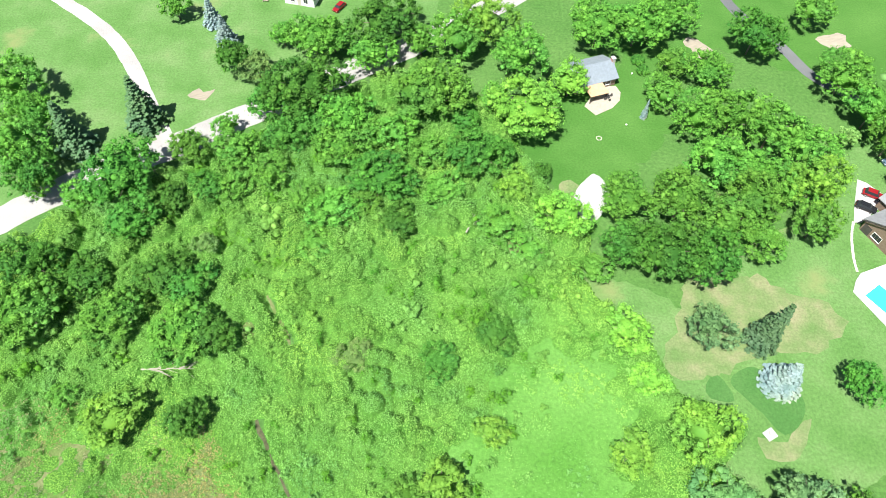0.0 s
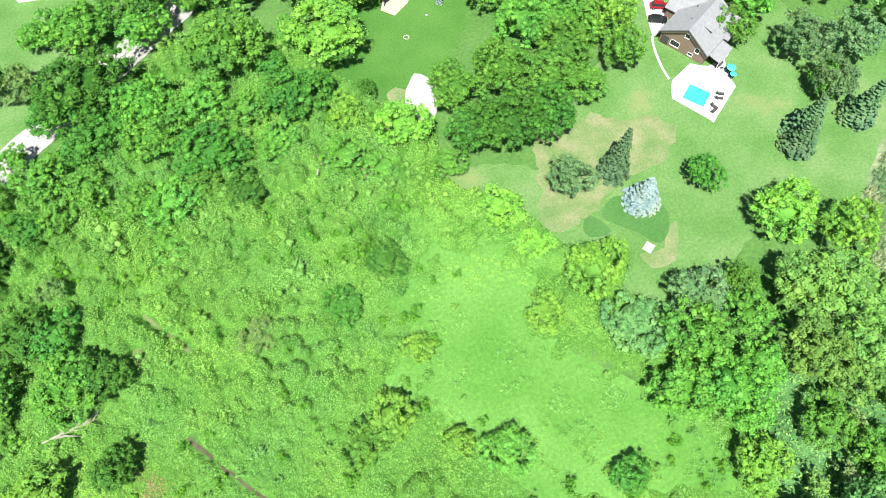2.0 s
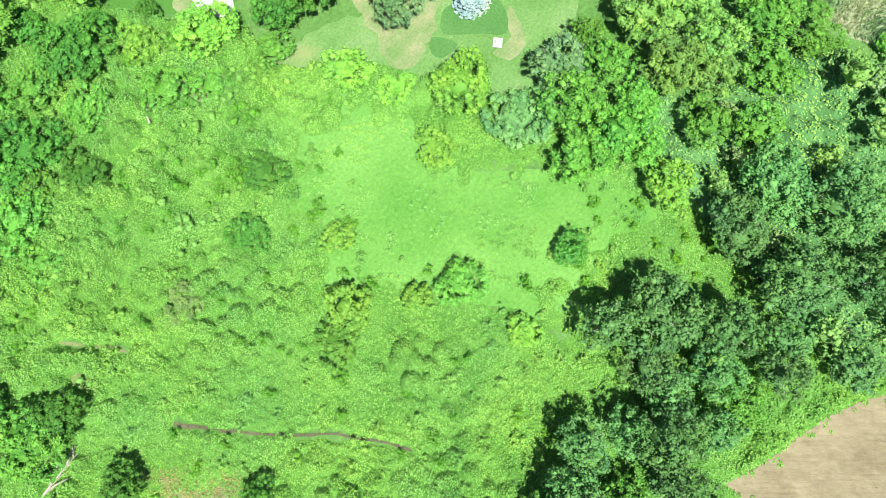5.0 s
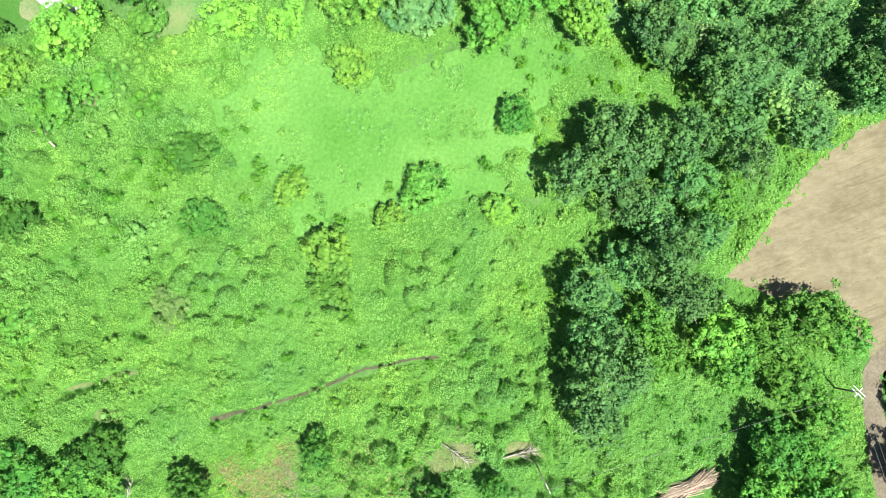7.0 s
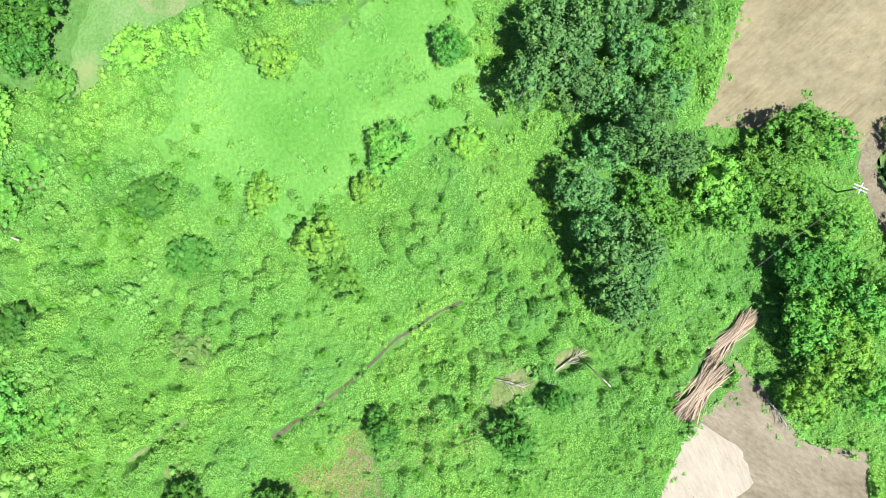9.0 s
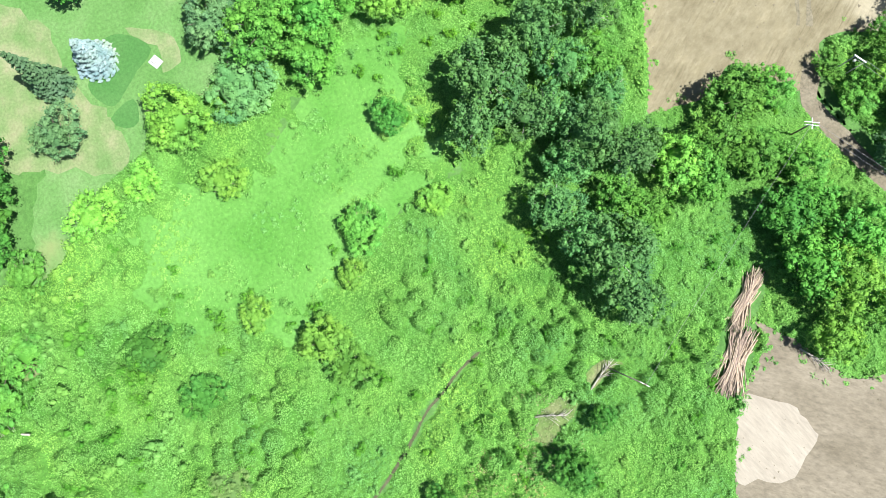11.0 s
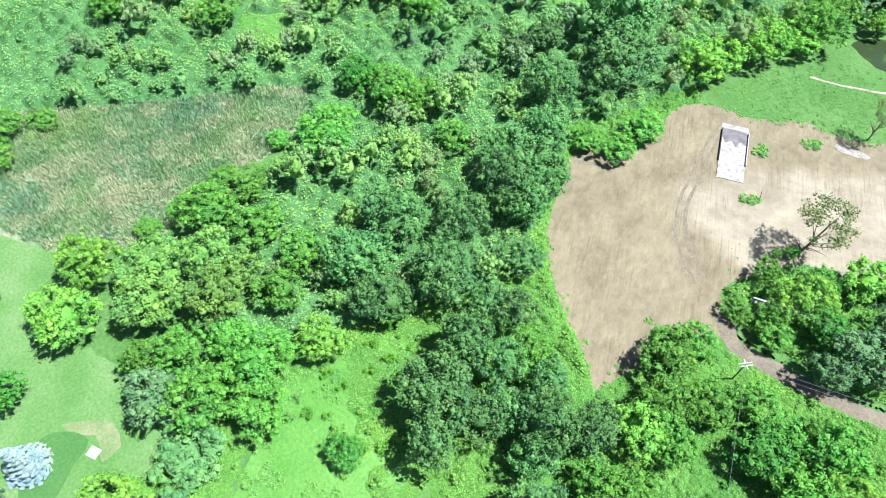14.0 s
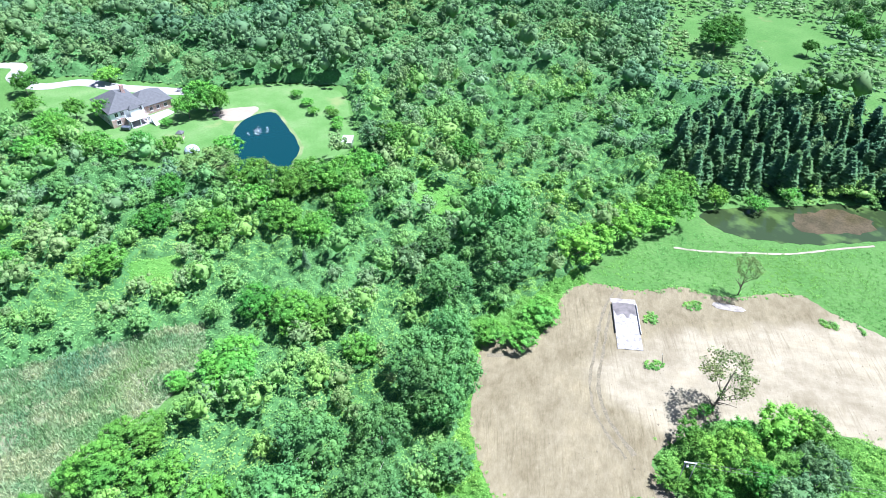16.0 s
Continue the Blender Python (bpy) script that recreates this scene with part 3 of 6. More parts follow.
BROAD = kinds_of(5, "broadleaf_tree", broad_crown, LEAF_BROAD, (5.0, 10.0), BARK, "full-leaved green deciduous tree in summer", "tree", "green broadleaf trees", 100)
DARK = kinds_of(3, "dark_leaved_tree", broad_crown, LEAF_DARK, (5.0, 10.0), BARK, "dense dark green deciduous tree", "tree", "dark broadleaf trees", 200)
LIME = kinds_of(3, "lime_green_tree", broad_crown, LEAF_LIME, (5.0, 10.0), BARK, "bright yellow-green deciduous tree", "tree", "lime green trees", 300)
POPLAR = kinds_of(4, "poplar_tree", poplar_crown, LEAF_POPLAR, (4.5, 14.0), PALE_BARK, "tall feathery grey-green poplar with pale limbs", "tree", "poplars of the tree line", 400, limbs=9, split=0.3, girth=0.025)
big = lambda rng: broad_crown(rng, 8.0, 13.0, 0.24, 160, 26, 0.09, 0.18)
BROAD += kinds_of(3, "broadleaf_tree", big, LEAF_BROAD, (8.0, 13.0), BARK, "large full-leaved green deciduous tree in summer", "tree", "green broadleaf trees", 120)
DARK += kinds_of(2, "dark_leaved_tree", big, LEAF_DARK, (8.0, 13.0), BARK, "large dense dark green deciduous tree", "tree", "dark broadleaf trees", 220)
LIME += kinds_of(2, "lime_green_tree", big, LEAF_LIME, (8.0, 13.0), BARK, "large bright yellow-green deciduous tree", "tree", "lime green trees", 320)
POPLAR += kinds_of(2, "poplar_tree", lambda rng: poplar_crown(rng, 7.5, 15.0, 0.23, 135, 28), LEAF_POPLAR, (7.5, 15.0), PALE_BARK, "broad feathery grey-green poplar with pale limbs", "tree", "poplars of the tree line", 420, limbs=10, split=0.3, girth=0.025)
WILLOW = kinds_of(2, "willow_tree", willow_crown, LEAF_WILLOW, (6.0, 12.0), BARK, "soft pale green willow with drooping sprays", "tree", "willows", 500, limbs=8)
SPRUCE = kinds_of(2, "spruce_tree", spruce_crown, NEEDLE_GREEN, (3.0, 12.0), BARK, "dark green conical spruce with drooping boughs", "spruce", "green spruces", 600, limbs=0)
BLUE = kinds_of(2, "blue_spruce", spruce_crown, NEEDLE_BLUE, (3.0, 12.0), BARK, "silvery blue spruce on the lawn", "spruce", "blue spruces", 700, limbs=0)
PINE = kinds_of(2, "pine_tree", lambda rng: broad_crown(rng, 4.0, 9.0, 0.17, 90, 32, .1, .2), NEEDLE_PINE, (4.0, 9.0), BARK, "bushy grey-green pine with dense needles", "pine", "grey-green pines", 800)
SPARSE = kinds_of(1, "sparse_tree", lambda rng: lobe_leaves(lobes_on(np.array([0.4, 0.2, 10.4]), np.array([5.4, 5.4, 4.6]), 84, rng, 0.72, -0.85), 0.85, 26, 0.22, rng, 0.8, 0.8, 0), LEAF_SILVER, (4.5, 15.0), BARK, "open-crowned leaning tree on bare dirt", "tree", "site trees", 950, limbs=11, split=0.1, girth=0.03)
SAGE = kinds_of(1, "sage_green_bush", lambda rng: broad_crown(rng, 6.0, 6.0, 0.19, 110, 32, .1, .2), LEAF_SAGE, (6.0, 6.0), BARK, "broad sage-green bush at the clearing", "bush", "sage bushes", 970)
RUST = kinds_of(1, "brownish_tree", lambda rng: broad_crown(rng, 4.0, 7.0, 0.2, 60, 32), LEAF_RUST, (4.0, 7.0), BARK, "thin brownish half-bare tree", "tree", "brownish trees", 900)

BROADLEAF_A = [
    (17.3, 14.7, 4.7, 4.5), (-6, 24.9, 4.9, 4.5), (4.1, -29.9, 4.4, 9), (0.1, -32.6, 5.4, 9),
    (0.3, -45.1, 4.4, 8), (27.6, -35.9, 4.9, 9), (5.1, -47, 5, 8), (48.7, 11.1, 6, 8),
    (7.3, -49.6, 5.4, 9), (2.5, -54.9, 4.9, 8), (58.1, 6.7, 6.9, 10), (12.3, -57.4, 5.9, 9),
    (1.4, -58.9, 4.7, 6), (57.1, 17.3, 7.7, 10), (-19.9, -56.4, 5.8, 10), (-2.3, -62.8, 4.9, 8),
    (-9.9, -62.9, 4.5, 7), (12.5, -63.6, 4.4, 8), (65.2, 9.3, 5.1, 9),
]
BROADLEAF_B = [
    (-12.6, -67.3, 4.1, 8), (69.8, -4.2, 5.1, 9), (69, 17.1, 5.2, 9),
    (-31.5, -67.6, 4.9, 9), (74.2, -12.6, 5.8, 9), (-50.6, 55.8, 6.8, 7), (12.5, -77.4, 3.5, 3.5),
    (5.1, -78.7, 4.3, 5), (31.7, 73.3, 4.2, 5), (18.9, 77.6, 4.3, 4), (-70.2, 42.5, 2.9, 3),
    (-27.2, 77.6, 4.9, 4), (6.6, -82.4, 3.4, 6), (13, 83.7, 5, 5), (-64.2, 58.2, 6.9, 8),
    (86.7, -8.1, 5.9, 8), (-18.3, 86.6, 5, 5), (-24.4, 86.3, 6.2, 7),
]
BROADLEAF_C = [
    (14.4, -88.8, 3.3, 6), (-0.9, 93.1, 5.1, 6), (-31, 88.9, 5, 6), (6.1, -95.2, 3.5, 7),
    (96.6, -1, 7.2, 9), (40.1, 88.8, 6.8, 11), (98.2, -11.1, 5.7, 7), (-81.3, 58.4, 8.8, 10),
    (83.4, -57.6, 4.8, 7), (-46.7, 91.6, 4.5, 6), (52.2, 88.7, 7.4, 12),
    (-3.8, 103.5, 5.3, 7), (-39.7, 96.3, 5.2, 7), (61.8, 84.2, 6.1, 9), (68.5, 80.3, 5.4, 8),
    (63.7, -84.2, 4.8, 5), (58.1, -88.2, 4.8, 5), (-4.5, -105.7, 4.6, 8), (100.5, -33.4, 8.1, 10),
]
BROADLEAF_D = [
    (-24.9, 103.2, 6.6, 8), (54, 93.8, 5.7, 8), (-12, 108.4, 6, 9), (-18.8, 108.8, 5.4, 8),
    (68.4, 89.2, 7.4, 12), (-48.5, 102.4, 5.9, 8), (59.5, -97.7, 5.6, 6),
    (-24.3, 112.4, 6.8, 11), (99.2, -59, 5.7, 8), (80.7, 83.9, 5.5, 11), (-91.5, 90.2, 4.0, 8),
    (104.2, -53.9, 7.1, 10), (-59.1, 101.7, 4.6, 7), (63.4, 100.5, 8.4, 12), (-4.3, 119.5, 11, 13),
    (70.2, 98.8, 6.5, 9), (77.6, 93.6, 6.3, 10), (12.6, 122, 4.2, 7), (61.1, 114.7, 7.5, 12),
]
BROADLEAF_E = [
    (68.9, 114.4, 8.1, 13), (84, 104.6, 7.9, 12), (77.3, 110.1, 8, 13), (18.4, 134.8, 8.7, 13),
    (109.8, 80.9, 5.4, 8), (55.4, 124.9, 5.7, 8), (-19.6, 136.3, 7.4, 9), (-99.1, 99.7, 9, 13),
    (-7.2, 141.3, 5.2, 9), (2.5, 141.6, 8.9, 12), (-30.6, 141.7, 6.7, 9), (-35.5, 141, 8.2, 11),
    (-96.7, 108.6, 6.6, 13), (-44.5, 143.7, 3.8, 7), (128.2, -81.2, 6.7, 9), (40.1, 147, 9, 13),
    (50.7, 147.4, 9.1, 13), (104.4, 118.1, 6.9, 12), (139.5, -77.6, 7.6, 10), (157.2, -31.5, 6.3, 10),
]
BROADLEAF_F = [
    (-106.9, 120.5, 8.3, 12), (131.4, -97.4, 6.1, 10), (151.5, -61.9, 6.7, 9), (101.3, 130.1, 8.6, 12),
    (61, 153.4, 7.7, 12), (56.3, -161.2, 7.9, 11), (-75.7, 153.7, 4.7, 8), (155.5, -78.6, 5.3, 9),
    (143.9, -101.3, 9.1, 12), (151.9, -89.3, 8.1, 12), (178.2, -9.2, 7.9, 10), (152.9, -99.1, 6.5, 11),
    (143.2, -112.9, 7.5, 11), (59.5, -173.4, 8.2, 9), (164.9, -83.3, 8.3, 11), (101.5, 157.8, 6.3, 10),
    (37.7, -185, 3.6, 5), (31.5, -197.3, 3.6, 5), (148.9, -134.3, 7.1, 11), (187.3, -89.3, 5.9, 10),
]
BROADLEAF_G = [
    (205.8, -78, 5, 8), (217.8, -64.2, 5, 8), (227.1, -59.7, 6, 9),
    (194.3, -133.1, 2.7, 3), (236.4, -44.3, 7.9, 10), (202, -136.4, 3.2, 3), (228.3, -88.7, 2.8, 3),
    (221.6, -108.1, 5.5, 11), (227.3, -97.7, 5.5, 10), (243.2, -54.9, 8.2, 10), (227.7, -105.9, 7.8, 13),
    (211.8, -138.3, 2.8, 3), (251.4, -56.3, 7.3, 10), (248.7, -76.3, 6.6, 9), (258.3, -67.5, 4.8, 9),
    (275.1, -57, 5.5, 8), (52.8, -280, 7, 12),
]
SPRUCE_A = [
    (121.6, 48.6, 4.3, 13), (-73.8, 113.8, 5, 15), (118.2, -69.1, 1.9, 9), (-88.2, 105, 5, 15),
]
DARK_GREEN_A = [
    (-30.4, 6.6, 2, 3), (33.9, 1.8, 3.6, 4.5), (-0.3, 51.5, 4.4, 3),
    (-9.2, -57.6, 5.9, 9), (10.9, 57.7, 4.5, 3.5), 
    (-44.3, 55, 5, 6), (-52.1, 66.3, 5.2, 6), (-10.6, 83.7, 5, 5), (38.4, 76.8, 5.9, 11),
    (-1.2, -87.1, 4.4, 8), (46, 74.8, 8.1, 13), (-57.1, 68.5, 5.8, 7), (55.1, 73.7, 6.9, 13),
    (79.2, 48.6, 4.5, 8), (-13.7, 95, 7.7, 8), (-72.8, 66.7, 5.8, 7), (22.8, 99.9, 2.6, 4),
]
DARK_GREEN_B = [
    (8.1, 102.8, 8.5, 9), (-67.3, 80.7, 6.1, 8), (-53, 91.4, 4.5, 6), (-60.7, 87.5, 5, 7),
    (-84.3, 69.3, 6.9, 10), (-38.6, 106.3, 5.3, 8), (4.9, 114.5, 4.1, 6), (-33.8, 110.1, 6.1, 8),
    (-71.7, 92.7, 9.4, 12), (-42.6, 116.2, 6.2, 10),
    (112.8, -51, 6.6, 9), (-34.7, 120.4, 11, 13), (-92.6, 92.5, 6.9, 11),
    (-55.7, 133.1, 4.7, 10), (-17.2, 147.1, 10.6, 13), (81.9, 145.1, 7.5, 13), (167.7, -51, 6.8, 9),
]
DARK_GREEN_C = [
    (179.6, -63.2, 5.4, 9), (126.4, -145.3, 5.9, 10), (213.9, -71.8, 5, 9), (295.7, -63.3, 5.8, 10),
    (105.4, -306, 11.3, 14),
]
BLUE_SPRUCE_A = [
    (65.7, 49.0, 3.9, 9), (-59.9, 143.1, 3.3, 10), (-65.8, 152, 2.8, 9),
]
RUSTY_A = [
    (-17, 52, 4.3, 3), (-51.1, 76.5, 3, 5), (-49.2, 131.2, 5.1, 7), (167, -88.9, 4.7, 9),
    (182.2, -79.6, 9.5, 11),
]
LIME_GREEN_A = [
    (16.8, -0.1, 3.6, 3), (9.7, 19.2, 2.8, 3.5), (0.2, 27.4, 5, 5), (9.4, 37.9, 3.5, 3),
    (6.1, -41.8, 5.4, 9), (34.9, 34.5, 4.5, 4), (54.6, -5.6, 5.2, 8), (48.1, 38, 6.6, 8),
    (40, 47.9, 4, 5), (36.6, 58, 5.2, 7), (-58.3, 37.9, 5.9, 7), (26.4, 85.1, 6.8, 8),
    (88.1, 33.1, 7, 11), (15.9, 95.2, 4.5, 6), (97.4, 24.8, 6.7, 11), (19, 115.2, 10.2, 12),
    (83.1, 94, 7.5, 13), (31.1, 126.8, 5.7, 10), (65.1, -127.8, 9.1, 10), (10, 148.9, 9.1, 12),
]
LIME_GREEN_B = [
    (61.1, -143.1, 7.7, 11), (57.6, -154.9, 6.9, 8), (48.5, -179.2, 4, 7), (283, -92.5, 5.3, 7),
    (-32.8, -55.3, 4.9, 8), (-25.5, -61, 6.8, 11), (5.9, -87.9, 6.8, 9), (0.6, -102, 5.8, 9),
]
PINE_A = [
    (62.1, 26.3, 6.0, 9),
    (-7.2, -78.9, 4.2, 9), (53.2, 58.8, 5.3, 9), (-7.9, -85.8, 6.4, 12), (-13.1, -86.4, 4.2, 9),
    (-9.4, -95.3, 5.4, 12), (119.2, 56.9, 5.7, 11), (100, -90.1, 4.6, 8), (120.2, 70.1, 6.5, 13),
    (130.9, 64.4, 6.5, 13), (154.8, -130.2, 7.1, 12),
]
SILVERY_A = [
    (50.1, 26.1, 7.5, 4.2),
]
WILLOW_A = [
    (74.2, 6.8, 7, 13), (78.5, 1.6, 5.7, 10), (81.1, 18.4, 6.9, 12), (83.9, 4.9, 6.1, 13),
    (87.9, 15.4, 7.4, 12),
]
POPLAR_A = [
    (6.7, -18.4, 5.3, 12), (0.7, -20.7, 4.8, 13), (-4.9, -24.3, 8.1, 15), (13.2, -23.7, 4.9, 11),
    (25.6, -10.7, 5.8, 13), (-13.6, -24.8, 5.8, 13), (24, -20.5, 5.3, 12), (16.1, -28.7, 7.1, 15),
    (23, -24.5, 4.9, 12), (10.5, -34.3, 5.7, 14), (32.3, -16.2, 8.2, 14), (22.5, -35.2, 4.4, 11),
    (29.9, -29.9, 4.8, 13), (37.3, -26.7, 6.7, 14), (36.8, -38.5, 4.8, 13), (42.5, -36.4, 4.9, 11),
    (54.8, -19.3, 6.6, 11), (52.4, -31.9, 8.3, 14), (46.8, -48.5, 5.7, 9), (65.7, -20, 7.9, 12),
]
POPLAR_B = [
    (61.3, -43.7, 6.9, 13), (68.8, -32.1, 8.6, 14), (56.6, -58.5, 6.8, 13), (61, -56.8, 7.5, 15),
    (59.1, -64, 7, 14), (66.1, -63.6, 9.6, 15), (68.1, -72.4, 7.3, 15), (81, -86.5, 7.9, 13),
    (76.3, -106, 11, 15), (96.4, -98.2, 5.6, 10), (88.9, -119.1, 11.6, 18),
]
for rows in (BROADLEAF_A, BROADLEAF_B, BROADLEAF_C, BROADLEAF_D, BROADLEAF_E, BROADLEAF_F, BROADLEAF_G,):
    plant(BROAD, rows, len(placed) + 1)
for rows in (DARK_GREEN_A, DARK_GREEN_B, DARK_GREEN_C,):
    plant(DARK, rows, len(placed) + 1)
for rows in (LIME_GREEN_A, LIME_GREEN_B,):
    plant(LIME, rows, len(placed) + 1)
for rows in (POPLAR_A, POPLAR_B,):
    plant(POPLAR, rows, len(placed) + 1)
plant(WILLOW, WILLOW_A, 41)
plant(SPRUCE, SPRUCE_A + [(63.8, 57.6, 3.5, 16), (104.4, 47.4, 4.0, 10), (108.0, 50.4, 4.2, 12)], 42)
plant(BLUE, BLUE_SPRUCE_A, 43)
plant(PINE, PINE_A, 44)
plant(RUST, RUSTY_A, 45)
plant(SAGE, SILVERY_A, 47)


plant(DARK, [(104, -314, 11, 15), (62, -372, 6, 12), (52, -360, 5, 11), (70, -330, 4, 8)], 49)
plant(POPLAR, [(78, -395, 5, 12), (70, -402, 5, 13), (62, -392, 4.5, 11), (86, -412, 5, 12), (58, -408, 5, 13), (47, -392, 5, 12)], 50)
plant(BROAD, [(14.8, -98.6, 1.7, 3.0), (16.6, -96.4, 1.3, 1.8), (-81.9, 88.2, 4.2, 6), (67.1, 131.6, 6.6, 10), (59.7, 136.1, 5.4, 7), (-61.3, 104.6, 4.0, 6), (-53.1, 110.4, 3.4, 6)], 51)
plant(DARK, [(-29.9, -12.4, 2.6, 5), (-36.4, -4.6, 4.4, 7), (-33.4, 19.1, 3.4, 5), (-46.1, 37.6, 4.0, 6)], 52)
plant(BROAD, [(151, 29, 5.5, 6), (141, 34, 5, 5), (133, 40, 4.6, 4.5), (148.5, 20, 4, 4), (156, 37, 6, 7), (146, 42, 5.5, 6), (137, 47, 5, 5), (102, 12, 3.5, 3.5), (103.5, 4, 3.2, 3), (105.5, -8, 3.6, 4), (108, -24, 3.5, 3.5)], 53)
plant(BROAD, [(71.7, 25, 4.1, 8), (-17.7, -66.2, 5.8, 11), (-14, -57.1, 4, 8), (109.1, 94.6, 7.6, 13), (121.1, 95.9, 7.7, 13), (118.3, 84.8, 6.1, 11), (129.2, 90.0, 8.3, 13), (138.6, 85.5, 7.6, 12), (106.0, 108.8, 5.8, 11), (118.2, 58.5, 4.4, 9), (178, -131, 2.6, 2.6), (182, -134.5, 2.4, 2.4), (187, -137.5, 2.8, 3), (191.5, -139, 2.2, 2.2)], 54)
plant(SPARSE, [(14.1, -99.9, 5.2, 15.5), (25.4, -142.4, 3.4, 13.5)], 46)
SPARSE[0][0].matrix_basis = pose(14.1, -99.9, 0, 12, -9, 20) @ Matrix.Diagonal((1.35, 1.35, 1.1, 1))
plant(BLUE, [(49.9, 119.8, .9, 6.5)], 48)


def scatter(poly, spacing, rng, clear=(), trees=1.0):
    """Uneven points in a polygon, off the clear ground and away from the placed trees."""
    px, py = np.array(poly, float).T
    n = int((px.max() - px.min()) * (py.max() - py.min()) / spacing ** 2 * 1.6)
    x, y = rng.uniform(px.min(), px.max(), n), rng.uniform(py.min(), py.max(), n)
    ok = in_poly(poly, x, y)
    for c in clear:
        ok &= ~in_poly(c, x, y)
    if trees:
        for tx, ty, r in placed:
            ok &= (x - tx) ** 2 + (y - ty) ** 2 > (r * trees) ** 2
    x, y = x[ok], y[ok]
    grid, keep = {}, []
    for i in range(len(x)):
        k = (int(x[i] // spacing), int(y[i] // spacing))
        near = [j for a in (-1, 0, 1) for b in (-1, 0, 1) for j in grid.get((k[0] + a, k[1] + b), ())]
        if all((x[i] - x[j]) ** 2 + (y[i] - y[j]) ** 2 > (spacing * .72) ** 2 for j in near):
            keep.append(i)
            grid.setdefault(k, []).append(i)
    return x[keep], y[keep]


def stuff(name, chunks, mat, label, category):
    v = np.concatenate([c[0] for c in chunks])
    f, base = [], 0
    for c in chunks:
        f.append(c[1] + base)
        base += len(c[0])
    ob = new(name, mesh_of(name, v, np.concatenate(f), [mat]))
    return tagged(ob, label, category, kind="stuff")


def soft_noise(x, y, cell, seed):
    """Smooth value noise, 0 to 1."""
    rs = np.random.default_rng(seed)
    g = rs.uniform(0, 1, (256, 256))
    u, w = x / cell, y / cell
    i, j = np.floor(u).astype(int), np.floor(w).astype(int)
    a, b = u - i, w - j
    a, b = a * a * (3 - 2 * a), b * b * (3 - 2 * b)
    i, j, i1, j1 = i % 256, j % 256, (i + 1) % 256, (j + 1) % 256
    return (g[i, j] * (1 - a) + g[i1, j] * a) * (1 - b) + (g[i, j1] * (1 - a) + g[i1, j1] * a) * b


def woods(x, y, rng, r, h, leaf, lobes, per, core=.5, body=.5):
    """Crowns of many trees, joined."""
    out = []
    for i in range(len(x)):
        k = rng.choice((.55, .8, 1.0, 1.2, 1.5)) * rng.uniform(.85, 1.15) * (0.75 + .5 * float(soft_noise(x[i], y[i], 30.0, 21)))
        R, H = r * k, h * k * rng.uniform(.8, 1.2)
        lo = lobes_on(np.array([0, 0, H * .58]), np.array([R, R, H * .42]), lobes, rng, 0.76, -0.2)
        v, f = lobe_leaves(lo, R * rng.uniform(.16, .32, len(lo)), per, leaf, rng, .4, .85, core)
        v, f = joined((v, f), crown_body(np.array([0, 0, H * .56]), np.array([R * body, R * body, H * .42 * body]), rng))
        out.append((v + np.array([x[i], y[i], 0]), f))
    return out


rng = np.random.default_rng(5)
DRIVE_CLEAR = [(350, -44), (334, -64), (318, -58), (300, -62), (290, -76), (272, -84), (246, -104), (252, -116), (280, -98), (296, -90), (306, -78), (318, -74), (330, -80), (356, -56)]
NO_TREES = (DRIVE_CLEAR, CLEARING_EDGE, LAWN_EDGE, NORTH_YARD_EDGE, FRONT_LAWN_EDGE, SITE_EDGE, SITE_SOUTH_EDGE, MARSH_EDGE, POND_EDGE, POND_LAWN_EDGE, POOL2_EDGE, GREEN_EDGE, FAR_MEADOW_EDGE, GLADE_EDGE, GLADE_WEST_EDGE)
MID_WOODS = [(64, 10), (98, 2), (104, -24), (122, -38), (132, -14), (150, 40), (230, 40), (300, -40), (160, -82), (160, -128), (206, -160), (150, -230), (110, -232), (84, -240), (80, -212), (60, -176), (62, -128), (68, -84), (46, -48)]
FAR_WOODS = [(226, 0), (330, -36), (500, -86), (520, -130), (90, -540), (-20, -480), (-90, -300), (-40, -270), (20, -290), (60, -264), (84, -240), (110, -232), (150, -228), (206, -158), (232, -140), (244, -118), (292, -86), (330, -60), (300, -40)]
CONIFERS = [(64, -180), (38, -196), (22, -211), (6, -219), (-30, -240), (-44, -262), (-14, -286), (24, -272), (54, -254), (78, -238), (78, -212)]
x, y = scatter(MID_WOODS, 6.6, rng, NO_TREES, 0.9)
some = soft_noise(x, y, 22, 57) + rng.uniform(-.2, .2, len(x)) > .3
x, y = x[some], y[some]
half = rng.uniform(size=len(x))
a, b = half < 0.6, half >= 0.6
stuff("woods", woods(x[a], y[a], rng, 3.3, 7.5, 0.25, 27, 15), LEAF_WOODS, "young green deciduous woodland", "woods")
stuff("woods", woods(x[b], y[b], rng, 3.0, 7.5, 0.25, 27, 15), LEAF_WOODS_GREY, "grey-green young woodland", "woods")
x, y = scatter(FAR_WOODS, 8.0, rng, NO_TREES, 0.9)
half = rng.uniform(size=len(x))
a, b = half < 0.45, half >= 0.45
stuff("far_woods", woods(x[a], y[a], rng, 5.0, 10.5, 0.44, 18, 10), LEAF_HAZY, "distant dense deciduous forest", "woods")
stuff("far_woods", woods(x[b], y[b], rng, 5.0, 11.0, 0.44, 18, 10), LEAF_HAZY_DARK, "distant dense dark deciduous forest", "woods")
x, y = scatter(CONIFERS, 11.0, rng, (POOL2_EDGE,), 0)
stuff("woods", woods(x, y, rng, 3.2, 9.5, 0.36, 18, 16), LEAF_HAZY, "pale green trees among the spruces", "woods")
